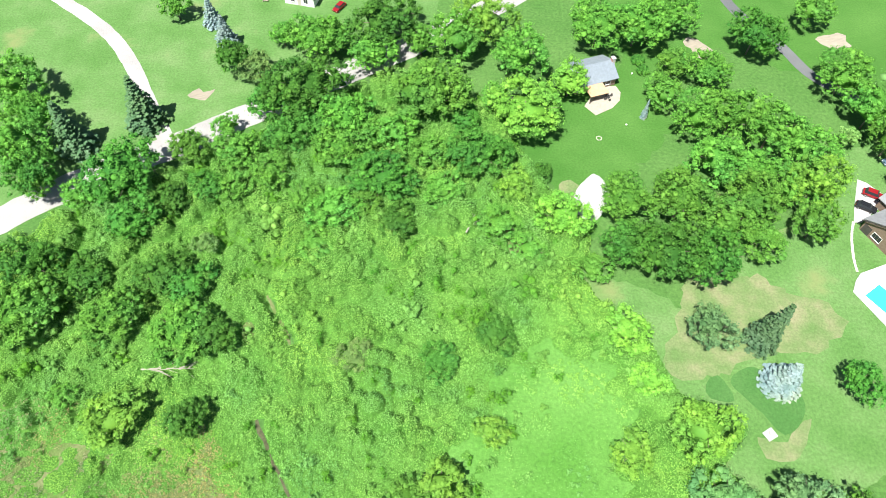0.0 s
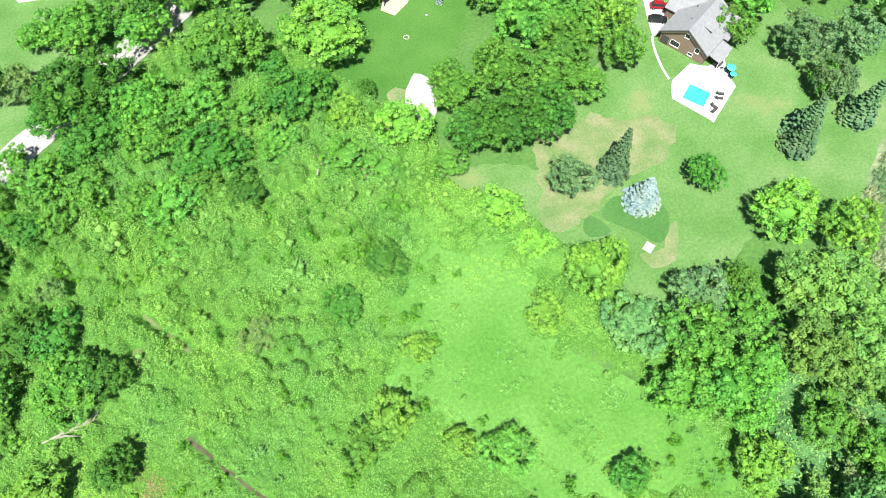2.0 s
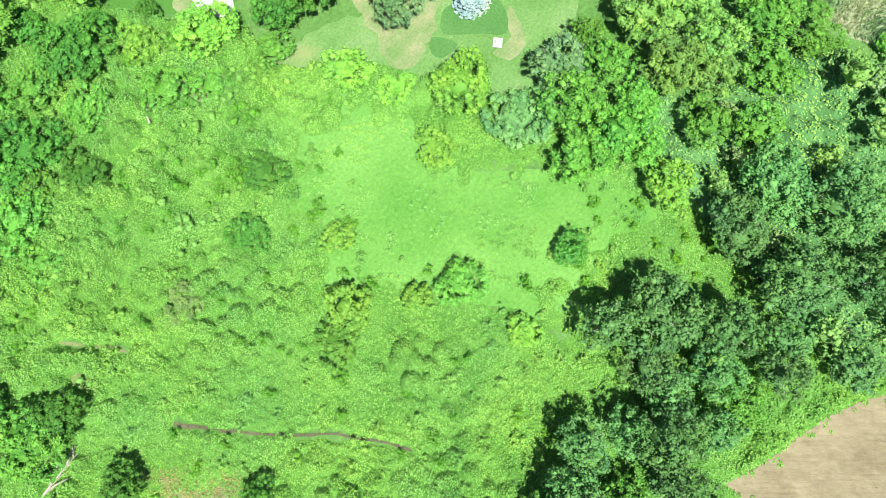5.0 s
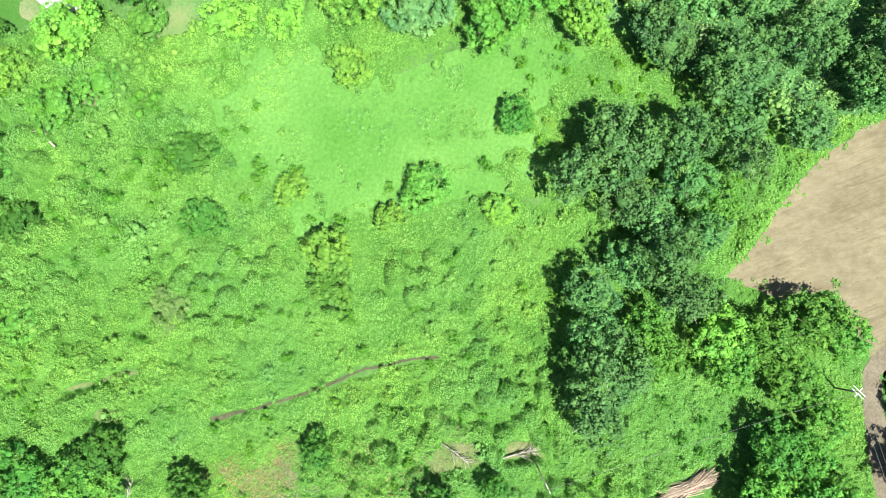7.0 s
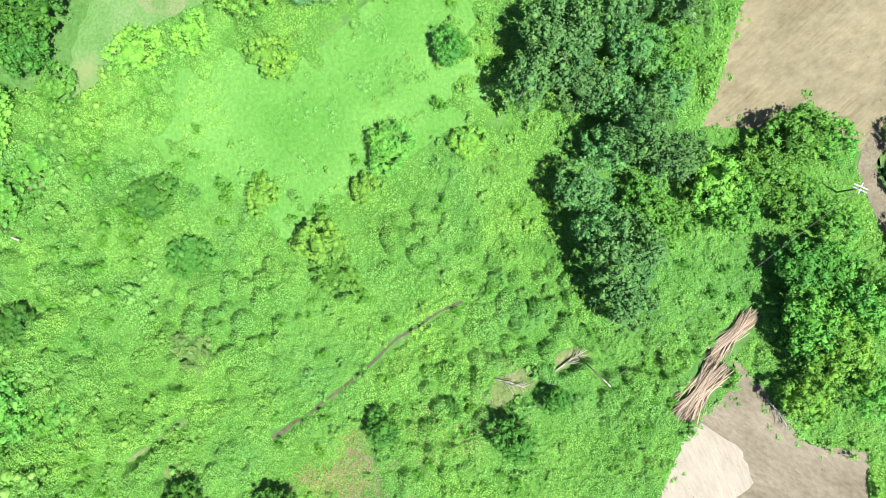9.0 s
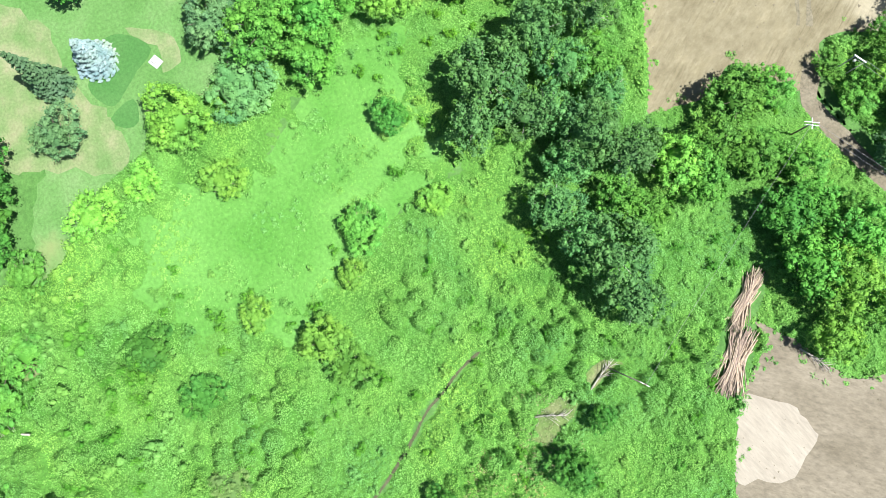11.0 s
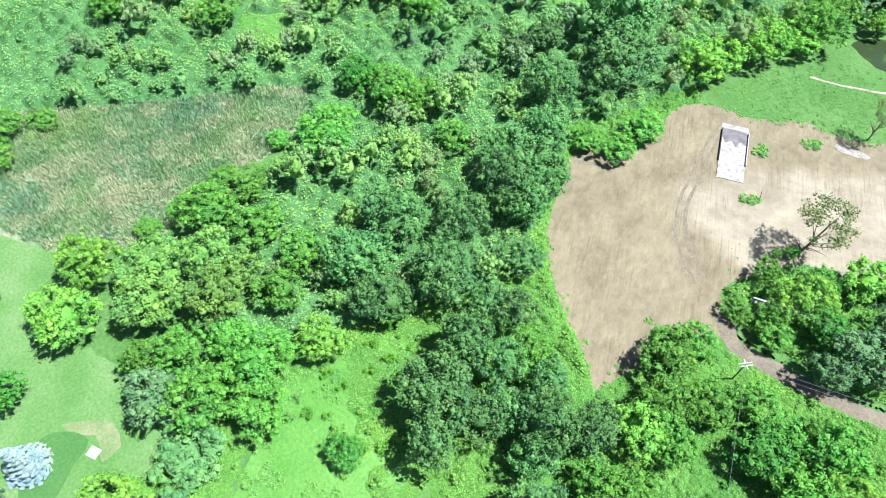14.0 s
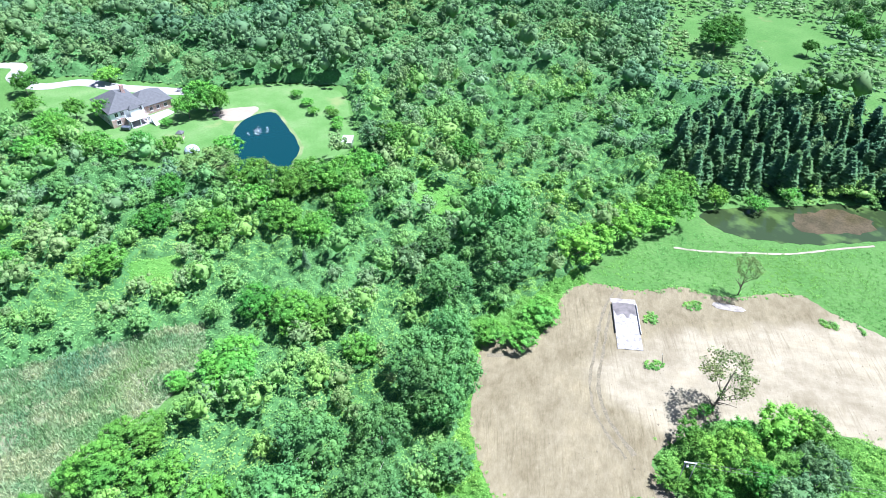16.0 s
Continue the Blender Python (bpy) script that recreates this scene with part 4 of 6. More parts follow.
x, y = scatter(CONIFERS, 4.7, rng, (POOL2_EDGE,), 0)
chunks = []
for i in range(len(x)):
    v, f = spruce_crown(rng, 3.4 * rng.uniform(.7, 1.3), 12.5 * rng.uniform(.5, 1.3), 13, 0.35, 1.0, (-1, 1), .6)
    chunks.append((v + np.array([x[i], y[i], 0]), f))
stuff("conifer_stand", chunks, NEEDLE_STAND, "tall dark stand of spruces by the water", "woods")
x, y = scatter([(92, 108), (112, 112), (150, 150), (142, 64), (176, 60), (220, 130), (180, 260), (60, 240), (70, 202), (138, 200), (150, 152)], 8.0, rng, (LAWN_EDGE, NORTH_YARD_EDGE), 0.9)
stuff("woods", woods(x, y, rng, 4.4, 11.0, 0.34, 24, 18), LEAF_WOODS, "dense woods behind the pool house", "woods")

# ---- brush ----
def brush(x, y, rng, height, radius, leaf, per):
    """Low leafy clumps of differing size."""
    k = len(x)
    rough = np.array([noise.noise(Vector((float(a) * .07, float(b) * .07, 3.0))) for a, b in zip(x, y)])
    s = np.clip(1.0 + rough * 1.3, 0.35, 2.2) * rng.uniform(.6, 1.4, k)
    r, h = radius * s ** .6, height * s
    d = unit(rng.normal(size=(k * per, 3)))
    d[:, 2] = np.abs(d[:, 2])
    rad = np.sqrt(rng.uniform(.15, 1.05, k * per))
    c = np.stack([np.repeat(x, per) + d[:, 0] * np.repeat(r, per) * rad, np.repeat(y, per) + d[:, 1] * np.repeat(r, per) * rad, d[:, 2] * np.repeat(h, per) * rad + 0.05], axis=1)
    n = d * .7 + np.array([0, 0, 1.0]) + rng.normal(size=d.shape) * .45
    return leaf_sprays(c, n, leaf * rng.uniform(.6, 1.3, k * per), rng)


def domes(x, y, cell, seed, keep=1.0):
    """Bush tops: a round dome in each cell of an uneven grid, 0 to 1, with gaps between."""
    rs = np.random.default_rng(seed)
    n = 512
    jx, jy, jr, jk = rs.uniform(.1, .9, (n, n)), rs.uniform(.1, .9, (n, n)), rs.uniform(.38, .78, (n, n)), rs.uniform(0, 1, (n, n))
    gx, gy = np.floor(x / cell).astype(int), np.floor(y / cell).astype(int)
    h = np.zeros(np.shape(x))
    for a in (-1, 0, 1):
        for b in (-1, 0, 1):
            i, j = gx + a, gy + b
            u, w = i % n, j % n
            d2 = ((i + jx[u, w]) - x / cell) ** 2 + ((j + jy[u, w]) - y / cell) ** 2
            q = jr[u, w]
            h = np.maximum(h, np.sqrt(np.maximum(0, 1 - d2 / q ** 2)) * q / .6 * (jk[u, w] < keep))
    return h


def inside_by(poly, x, y):
    """Distance to a polygon's edge, positive inside it."""
    px, py = np.array(poly, float).T
    best = np.full(np.shape(x), 1e9)
    for i in range(len(px)):
        x1, y1, dx, dy = px[i - 1], py[i - 1], px[i] - px[i - 1], py[i] - py[i - 1]
        t = np.clip(((x - x1) * dx + (y - y1) * dy) / (dx * dx + dy * dy), 0, 1)
        best = np.minimum(best, (x - x1 - t * dx) ** 2 + (y - y1 - t * dy) ** 2)
    return np.sqrt(best) * np.where(in_poly(poly, x, y), 1, -1)


def growth(x, y):
    """How far the brush has grown: nothing in the clearing, thickening unevenly away from it."""
    d = inside_by(CLEARING_EDGE, x, y) + 9 * (soft_noise(x, y, 7, 61) - .5) + 5 * (soft_noise(x, y, 2.6, 62) - .5) + 1.5 * (soft_noise(x, y, .8, 63) - .5)
    u = np.clip((3.0 - d) / 17, 0, 1)
    dry = np.maximum(inside_by(DRY_BANK, x, y), inside_by(DRY_FIELD, x, y) - 3) + 10 * (soft_noise(x, y, 6, 64) - .5) + 6 * (soft_noise(x, y, 2.2, 65) - .5)
    w = np.clip((4.0 - dry) / 9, 0, 1)
    bare = np.maximum.reduce([inside_by(p, x, y) for p in BARE]) + .9 * (soft_noise(x, y, .9, 66) - .5) + 1.0 * (soft_noise(x, y, 3.0, 67) - .5)
    return u * u * (3 - 2 * u) * (.1 + .9 * w * w * (3 - 2 * w)) * np.clip((-.3 - bare) / .8, 0, 1)


def brush_height(x, y):
    """Height of the brush: low weeds to the south, tall thicket towards the road."""
    tall = np.clip((y - 58 - x * .2) / 22, 0, 1)
    lump = np.clip(soft_noise(x, y, 13, 1) * 1.7 - .45, 0, 1)
    low = .18 + .4 * domes(x, y, .95, 2, .85) ** .6 + 2.3 * lump ** 1.4 * domes(x, y, 2.9, 3, .72) ** .6
    high = .2 + .7 * domes(x, y, 1.3, 4, .85) ** .7 + (1.2 + 2.2 * soft_noise(x, y, 9, 5)) * domes(x, y, 3.9, 6, .85) ** .65
    return (low * (1 - tall) + high * tall) * growth(x, y)


def canopy(poly, clear, height, rng, cell, density, leaf, jitter=.4, sparse_below=0.0):
    """A leafy cover: an uneven mass of growth with leaf sprays lying on it."""
    px, py = np.array(poly, float).T
    nx, ny = int((px.max() - px.min()) / cell), int((py.max() - py.min()) / cell)
    gx, gy = np.meshgrid(px.min() + cell * np.arange(nx + 1), py.min() + cell * np.arange(ny + 1), indexing="ij")
    gx = gx + soft_noise(gx * 9, gy * 9, 3, 8) * cell * .4
    h = height(gx, gy)
    mid_x, mid_y = gx[:-1, :-1] + cell / 2, gy[:-1, :-1] + cell / 2
    ok = in_poly(poly, mid_x, mid_y)
    for c in clear:
        ok &= ~in_poly(c, mid_x, mid_y)
    i, j = np.nonzero(ok)
    k = ny + 1
    a = i * k + j
    f = np.concatenate([np.stack([a, a + k, a + k + 1], 1), np.stack([a, a + k + 1, a + 1], 1)])
    used_v, f = np.unique(f, return_inverse=True)
    rim = np.ones((nx + 1, ny + 1), bool)
    for p in (0, 1):
        for q in (0, 1):
            near = np.zeros((nx + 1, ny + 1), bool)
            near[p:nx + p, q:ny + q] = ok
            rim &= near
    inner = rim.copy()
    inner[1:-1, 1:-1] = rim[1:-1, 1:-1] & rim[:-2, 1:-1] & rim[2:, 1:-1] & rim[1:-1, :-2] & rim[1:-1, 2:]
    scale = rim * .55 + inner * .45
    v = np.stack([gx.ravel(), gy.ravel(), (scale * (h * .86 - .03)).ravel()], 1)[used_v]
    mass = (v, f.reshape(-1, 3))
    n = int(len(i) * cell * cell * density)
    pick = rng.integers(0, len(i), n)
    x, y = mid_x[i[pick], j[pick]] + rng.uniform(-.5, .5, n) * cell, mid_y[i[pick], j[pick]] + rng.uniform(-.5, .5, n) * cell
    low = (scale[:-1, :-1] + scale[1:, :-1] + scale[:-1, 1:] + scale[1:, 1:])[i[pick], j[pick]] / 4
    z, e = height(x, y) * low, .12
    top = z > sparse_below * rng.uniform(.3, 1, n)
    x, y, z = x[top], y[top], z[top]
    n = len(x)
    z_full = height(x, y)
    nrm = np.stack([-(height(x + e, y) - z_full) / e * .6, -(height(x, y + e) - z_full) / e * .6, np.ones(n)], 1)
    leaves = leaf_sprays(np.stack([x, y, z + rng.uniform(-.06, .1, n)], 1), unit(nrm) + rng.normal(size=(n, 3)) * jitter, leaf * rng.uniform(.6, 1.35, n), rng)
    return mass, leaves


BRUSH_EDGE = [(-110, 0), (-110, 62), (-86, 84), (-66, 98), (-48, 110), (-26, 126), (-6, 138), (14, 118), (24, 96), (33, 82), (30, 72), (42, 58), (46, 47), (58, 40), (62, 12), (46, -48), (17, -43), (16, -54), (20, -62), (10, -74), (-8, -79), (-22, -87), (-40, -97), (-72, -84), (-110, -20)]
LOG_YARD = [(-15.6, -49), (-19, -51), (-25, -46), (-30, -43), (-38, -38), (-35, -35), (-29.8, -33), (-25.8, -38), (-20.6, -43)]
DITCH = [(-34.1, 38.9), (-30.2, 32.4), (-25.1, 24.4), (-18.7, 16.3), (-14.5, 9.2), (-12.3, 3.7), (-11.9, 4.0), (-14.1, 9.4), (-18.3, 16.6), (-24.7, 24.8), (-29.8, 32.8), (-33.5, 39.2)]
EARTH_TRACE = [(-36, 65.8), (-32.7, 60.4), (-29.8, 55.2), (-30.1, 54.9), (-33.2, 59.8), (-36.5, 65.4)]
RED_EARTH = [(-39.4, 59.5), (-37.4, 58.5), (-37.4, 55.0), (-38.6, 54.4), (-40, 57)]
POLE_STRIP = [(-22.4, -13), (-21.4, -18), (-23.4, -20), (-24.2, -14)]
DEAD_PATCH = [(-29.5, 0.5), (-26, -3), (-24.6, -7.5), (-27.2, -9.5), (-29.6, -6), (-31.2, -2)]
DEAD_STRIP = [(-23.6, -12.6), (-21.8, -15.6), (-23.2, -17), (-25.6, -13.4)]
THICKET_GAP = [(12.6, 86), (15.6, 82.6), (18.0, 81.6), (16.4, 76.6), (14.6, 77.5), (14.4, 81.4)]
TRAIL_STRIP = [(16, -78), (8.5, -74), (2, -76), (-7.5, -79), (-20, -85.2), (-37, -94.4), (-36, -90), (-19, -81), (-7.5, -75), (1.5, -72), (8.5, -70), (16, -73)]
BANK_CLEAR = [(44, -151), (28, -164), (12, -179), (7, -186.5), (4, -189.5), (10, -183), (26, -168), (42, -155)]
BARE = (DITCH, EARTH_TRACE, RED_EARTH, POLE_STRIP, THICKET_GAP, DEAD_PATCH, DEAD_STRIP)
OPEN_GRASS = [(27 + (a - 27) * .62, 24 + (b - 24) * .7) for a, b in CLEARING_EDGE]
mass, leaves = canopy(BRUSH_EDGE, (OPEN_GRASS, SITE_EDGE, SITE_SOUTH_EDGE, LAWN_EDGE, LOG_YARD, TRAIL_STRIP), brush_height, rng, 0.5, 29, 0.155, .42, .2)
tagged(new("brush_mass", mesh_of("brush_mass", *mass, [BRUSH_MASS])), "dense green growth of weeds and bushes", "brush", kind="stuff")
tagged(new("brush", mesh_of("brush", *leaves, [LEAF_BRUSH])), "leafy green brush, low in front, tall near the road", "brush", kind="stuff")

SITE_MARGIN = [(17, -43), (46, -40), (60, -58), (76, -85), (73, -102), (66, -124), (58, -119), (61, -112), (56, -94), (66, -83), (57, -68), (43, -54), (26, -47)]
SITE_ISLAND = [(18, -80), (16, -88), (11, -99), (-4, -110), (-20, -116), (-62, -118), (-62, -102), (-38, -97), (-20, -87), (-6, -81), (4, -77.5), (10, -77)]
for poly in (SITE_MARGIN, SITE_ISLAND):
    mass, leaves = canopy(poly, (SITE_EDGE, TRAIL_STRIP), lambda a, b: .25 + .7 * domes(a, b, 1.2, 4, .85) ** .7 + .9 * domes(a, b, 2.8, 6, .8) ** .6, rng, 0.55, 20, 0.2, .45)
    tagged(new("brush_mass", mesh_of("brush_mass", *mass, [BRUSH_MASS])), "dense green growth along the bare dirt", "brush", kind="stuff")
    tagged(new("brush", mesh_of("brush", *leaves, [LEAF_BRUSH])), "leafy vines and weeds along the bare dirt", "brush", kind="stuff")

# bushes that stand above the brush and shade their north side
x, y = scatter(BRUSH_EDGE, 4.2, rng, (OPEN_GRASS, SITE_EDGE, SITE_SOUTH_EDGE, LAWN_EDGE, LOG_YARD, TRAIL_STRIP, *BARE), .5)
some = soft_noise(x, y, 17, 31) + rng.uniform(-.25, .25, len(x)) > .36
x, y = x[some], y[some]
z0 = brush_height(x, y)
chunks = []
for i in range(len(x)):
    k = rng.integers(3, 8)
    r = rng.uniform(.4, .85) * (2.0 if y[i] > 58 + x[i] * .2 else 1.0) * (1.35 if rng.uniform() < .15 else 1.0)
    a, q = rng.uniform(0, 6.28, k), np.sqrt(rng.uniform(0, 1, k)) * r * 1.6
    lo = np.stack([x[i] + q * np.cos(a), y[i] + q * np.sin(a), z0[i] * .5 + r * rng.uniform(.5, 1.3, k)], 1)
    chunks.append(lobe_leaves(lo, r * rng.uniform(.7, 1.1, k), int(44 * max(1, r)), 0.16, rng, 0.5, 0.9, 0.45, 0.4))
half = rng.uniform(size=len(chunks))
stuff("bushes", [c for c, u in zip(chunks, half) if u < .62], LEAF_BRUSH, "leafy bushes standing above the weeds", "bushes")
stuff("bushes", [c for c, u in zip(chunks, half) if u >= .62], LEAF_THICKET, "deeper green bushes standing above the weeds", "bushes")


def wood_floor(x, y):
    return .3 + (.8 + 2.4 * soft_noise(x, y, 11, 15)) * domes(x, y, 3.2, 16, .9) + .5 * domes(x, y, 1.3, 17)


mass, leaves = canopy(MID_WOODS, NO_TREES, wood_floor, rng, 0.9, 5.4, 0.27, .25)
tagged(new("undergrowth_mass", mesh_of("undergrowth_mass", *mass, [WOOD_MASS])), "dense green woodland undergrowth", "brush", kind="stuff")
tagged(new("undergrowth", mesh_of("undergrowth", *leaves, [LEAF_WOODS])), "leafy woodland undergrowth", "brush", kind="stuff")

mass, leaves = canopy(FAR_WOODS, (*NO_TREES, CONIFERS), lambda a, b: 1.0 + (2.5 + 3.0 * soft_noise(a, b, 24, 18)) * domes(a, b, 6.5, 19, .95) + .7 * domes(a, b, 2.6, 20), rng, 2.0, 1.0, 0.46, .22)
tagged(new("undergrowth_mass", mesh_of("undergrowth_mass", *mass, [WOOD_MASS])), "dense green understorey of the far forest", "brush", kind="stuff")
tagged(new("undergrowth", mesh_of("undergrowth", *leaves, [LEAF_HAZY])), "leafy understorey of the far forest", "brush", kind="stuff")
x, y = scatter([(-46 + (p + 46) * 1.3, 26 + (q - 26) * 1.3) for p, q in DRY_BANK], .55, rng, (), 0)
stuff("dry_weeds", [brush(x, y, rng, 0.3, 0.5, 0.16, 9)], LEAF_DRY, "dry tan weeds and dead stalks on a bank", "weeds")
x, y = scatter(DRY_BANK, 1.3, rng, (), .3)
stuff("weeds", [brush(x, y, rng, 0.5, 0.6, 0.17, 24)], LEAF_BRUSH, "green weeds among dry stalks", "weeds")
x, y = scatter(DRY_FIELD, .9, rng, (), .3)
x2, y2 = scatter([(-35.4, 18.3), (-29.3, 11.7), (-24.2, 6.1), (-20.0, -1.1), (-24.8, -8.2), (-36.0, -7.3), (-43.0, 11.6)], .9, rng, (), .3)
x, y = np.concatenate([x, x2]), np.concatenate([y, y2])
keep_some = soft_noise(x, y, 6, 52) > .4
x, y = x[keep_some], y[keep_some]
v, f = brush(x, y, rng, 0.35, 0.6, 0.15, 12)
v[:, 2] += np.repeat(brush_height(x, y) * .8, 36)
stuff("dry_weeds", [(v, f)], LEAF_DRY, "tan dry stalks standing in green brush", "weeds")

# short tufts that break up the open grass
x, y = scatter(CLEARING_EDGE, 1.1, rng, (), 0)
stuff("grass_tufts", [brush(x, y, rng, 0.12, 0.5, 0.11, 7)], LEAF_BRUSH, "short uneven tufts in the clearing", "grass")
x, y = scatter(CLEARING_EDGE, 1.5, rng, (), 0)
some = soft_noise(x, y, 5, 41) + .35 * ~in_poly([(27 + (a - 27) * .8, 24 + (b - 24) * .84) for a, b in CLEARING_EDGE], x, y) > .66
stuff("weeds", [brush(x[some], y[some], rng, 0.45, 0.8, 0.18, 34)], LEAF_BRUSH, "patches of weeds at the clearing's edge", "weeds")
x, y = scatter(FAR_MEADOW_EDGE, 5.0, rng, (), .9)
some = soft_noise(x, y, 26, 43) + rng.uniform(-.12, .12, len(x)) > .3
x, y = x[some], y[some]
stuff("meadow_bushes", woods(x, y, rng, 2.6, 3.0, 0.42, 6, 6), LEAF_WOODS_GREY, "scattered bushes on the distant meadow", "bushes")
x, y = scatter([(p - 6, q - 6) for p, q in POOL2_EDGE[4:]] + [(58, -176), (46, -186), (30, -202)], 4.0, rng, (POOL2_EDGE,), 0)
x2, y2 = scatter([(60, -176), (46, -183), (33, -196), (20, -209), (4, -216), (-14, -212), (-30, -232), (4, -226), (26, -214), (42, -199), (64, -186)], 3.4, rng, (POOL2_EDGE,), 0)
x, y = np.concatenate([x, x2]), np.concatenate([y, y2])
stuff("shore_bushes", woods(x, y, rng, 2.4, 4.0, 0.26, 14, 16), LEAF_WOODS, "leafy bushes along the muddy pool", "bushes")
for glade in (GLADE_EDGE, GLADE_WEST_EDGE):
    x, y = scatter([(sum(p for p, q in glade) / len(glade) * -.3 + p * 1.3, sum(q for p, q in glade) / len(glade) * -.3 + q * 1.3) for p, q in glade], 1.5, rng, (), 0)
    stuff("weeds", [brush(x, y, rng, 0.5, 1.0, 0.24, 20)], LEAF_BRUSH, "tall grass and weeds in a woodland glade", "weeds")
x, y = scatter(GREEN_EDGE, 1.7, rng, (POOL2_EDGE, BANK_CLEAR), 0)
stuff("weeds", [brush(x, y, rng, 0.16, 1.1, 0.2, 20)], LEAF_LOW, "low bright weeds behind the site", "weeds")

# weeds creeping over the margins of the bare dirt
for edge in (SITE_EDGE, SITE_SOUTH_EDGE):
    line = np.array(smooth_loop(edge, 0.45, 0.8, True, 9))
    off = rng.normal(size=line.shape) * 1.1 * (soft_noise(line[:, 0], line[:, 1], 6, 71) * 1.6)[:, None]
    line = (line + off)[soft_noise(line[:, 0], line[:, 1], 9, 72) > .36]
    stuff("weeds", [brush(line[:, 0], line[:, 1], rng, 0.3, 0.5, 0.17, 16)], LEAF_BRUSH, "vines and weeds creeping over bare dirt", "weeds")

# reeds: upright blades, dry and green in drifts
x, y = scatter(MARSH_EDGE, 0.62, rng, (), 0)
k = 7
c = np.stack([np.repeat(x, k) + rng.normal(size=len(x) * k) * .3, np.repeat(y, k) + rng.normal(size=len(x) * k) * .3, rng.uniform(.5, 1.0, len(x) * k)], axis=1)
lean = rng.normal(size=c.shape) * np.array([.35, .35, 0]) + np.array([.1, 0, 1])
face = rng.normal(size=c.shape) * np.array([1, 1, .3]) + np.array([0, 0, .3])
stuff("reeds", [leaf_sprays(c, face, rng.uniform(.6, 1.1, len(c)), rng, 0.13, lean)], LEAF_REED, "standing reeds, dry tan and green", "reeds")

# ---- buildings ----
def box(bm, x0, x1, y0, y1, z0, z1):
    v = [bm.verts.new((x, y, z)) for z in (z0, z1) for x, y in ((x0, y0), (x1, y0), (x1, y1), (x0, y1))]
    for q in ((3, 2, 1, 0), (4, 5, 6, 7), (0, 1, 5, 4), (1, 2, 6, 5), (2, 3, 7, 6), (3, 0, 4, 7)):
        bm.faces.new([v[i] for i in q])


def boxes(*rows):
    bm = bmesh.new()
    for r in rows:
        box(bm, *r)
    return bm


def soft_box(size, bevel, segments=2, at=(0, 0, 0)):
    bm = boxes((-size[0] / 2, size[0] / 2, -size[1] / 2, size[1] / 2, 0, size[2]))
    bmesh.ops.bevel(bm, geom=bm.edges[:], offset=bevel, segments=segments, affect="EDGES", profile=0.5)
    bmesh.ops.translate(bm, verts=bm.verts, vec=at)
    return bm


def cylinder(r, z0, z1, n=12, r2=None, at=(0, 0)):
    bm = bmesh.new()
    m = Matrix.Translation((at[0], at[1], (z0 + z1) / 2))
    bmesh.ops.create_cone(bm, cap_ends=True, segments=n, radius1=r, radius2=r if r2 is None else r2, depth=z1 - z0, matrix=m)
    return bm


def prism(profile, y0, y1):
    """A closed outline in x and z, drawn out along y."""
    bm = bmesh.new()
    a = [bm.verts.new((x, y0, z)) for x, z in profile]
    b = [bm.verts.new((x, y1, z)) for x, z in profile]
    n = len(profile)
    bm.faces.new(a[::-1])
    bm.faces.new(b)
    for i in range(n):
        bm.faces.new((a[i], a[(i + 1) % n], b[(i + 1) % n], b[i]))
    bmesh.ops.recalc_face_normals(bm, faces=bm.faces)
    return bm


def gable_roof(x0, x1, y0, y1, eave, ridge, over=0.5, thick=0.22):
    c = (x0 + x1) / 2
    s = (ridge - eave) / (c - x0)
    e = eave - s * over
    return prism([(x0 - over, e), (c, ridge), (x1 + over, e), (x1 + over, e + thick), (c, ridge + thick), (x0 - over, e + thick)], y0 - over, y1 + over)


def turned(bm, m):
    bmesh.ops.transform(bm, matrix=m, verts=bm.verts)
    return bm


def hip_roof(x0, x1, y0, y1, eave, ridge, over=0.6):
    """A hipped roof with its ridge along the longer side."""
    bm = bmesh.new()
    x0, x1, y0, y1 = x0 - over, x1 + over, y0 - over, y1 + over
    lo = [bm.verts.new((x, y, eave - .2)) for x, y in ((x0, y0), (x1, y0), (x1, y1), (x0, y1))]
    up = [bm.verts.new((x, y, eave)) for x, y in ((x0, y0), (x1, y0), (x1, y1), (x0, y1))]
    if x1 - x0 > y1 - y0:
        k, c = (y1 - y0) / 2, (y0 + y1) / 2
        a, b = bm.verts.new((x0 + k, c, ridge)), bm.verts.new((x1 - k, c, ridge))
        tops = ((up[0], up[1], b, a), (up[1], up[2], b), (up[2], up[3], a, b), (up[3], up[0], a))
    else:
        k, c = (x1 - x0) / 2, (x0 + x1) / 2
        a, b = bm.verts.new((c, y0 + k, ridge)), bm.verts.new((c, y1 - k, ridge))
        tops = ((up[0], up[1], a), (up[1], up[2], b, a), (up[2], up[3], b), (up[3], up[0], a, b))
    for f in tops:
        bm.faces.new(f)
    for i in range(4):
        bm.faces.new((lo[i], lo[(i + 1) % 4], up[(i + 1) % 4], up[i]))
    bm.faces.new(lo[::-1])
    bmesh.ops.recalc_face_normals(bm, faces=bm.faces)
    return bm


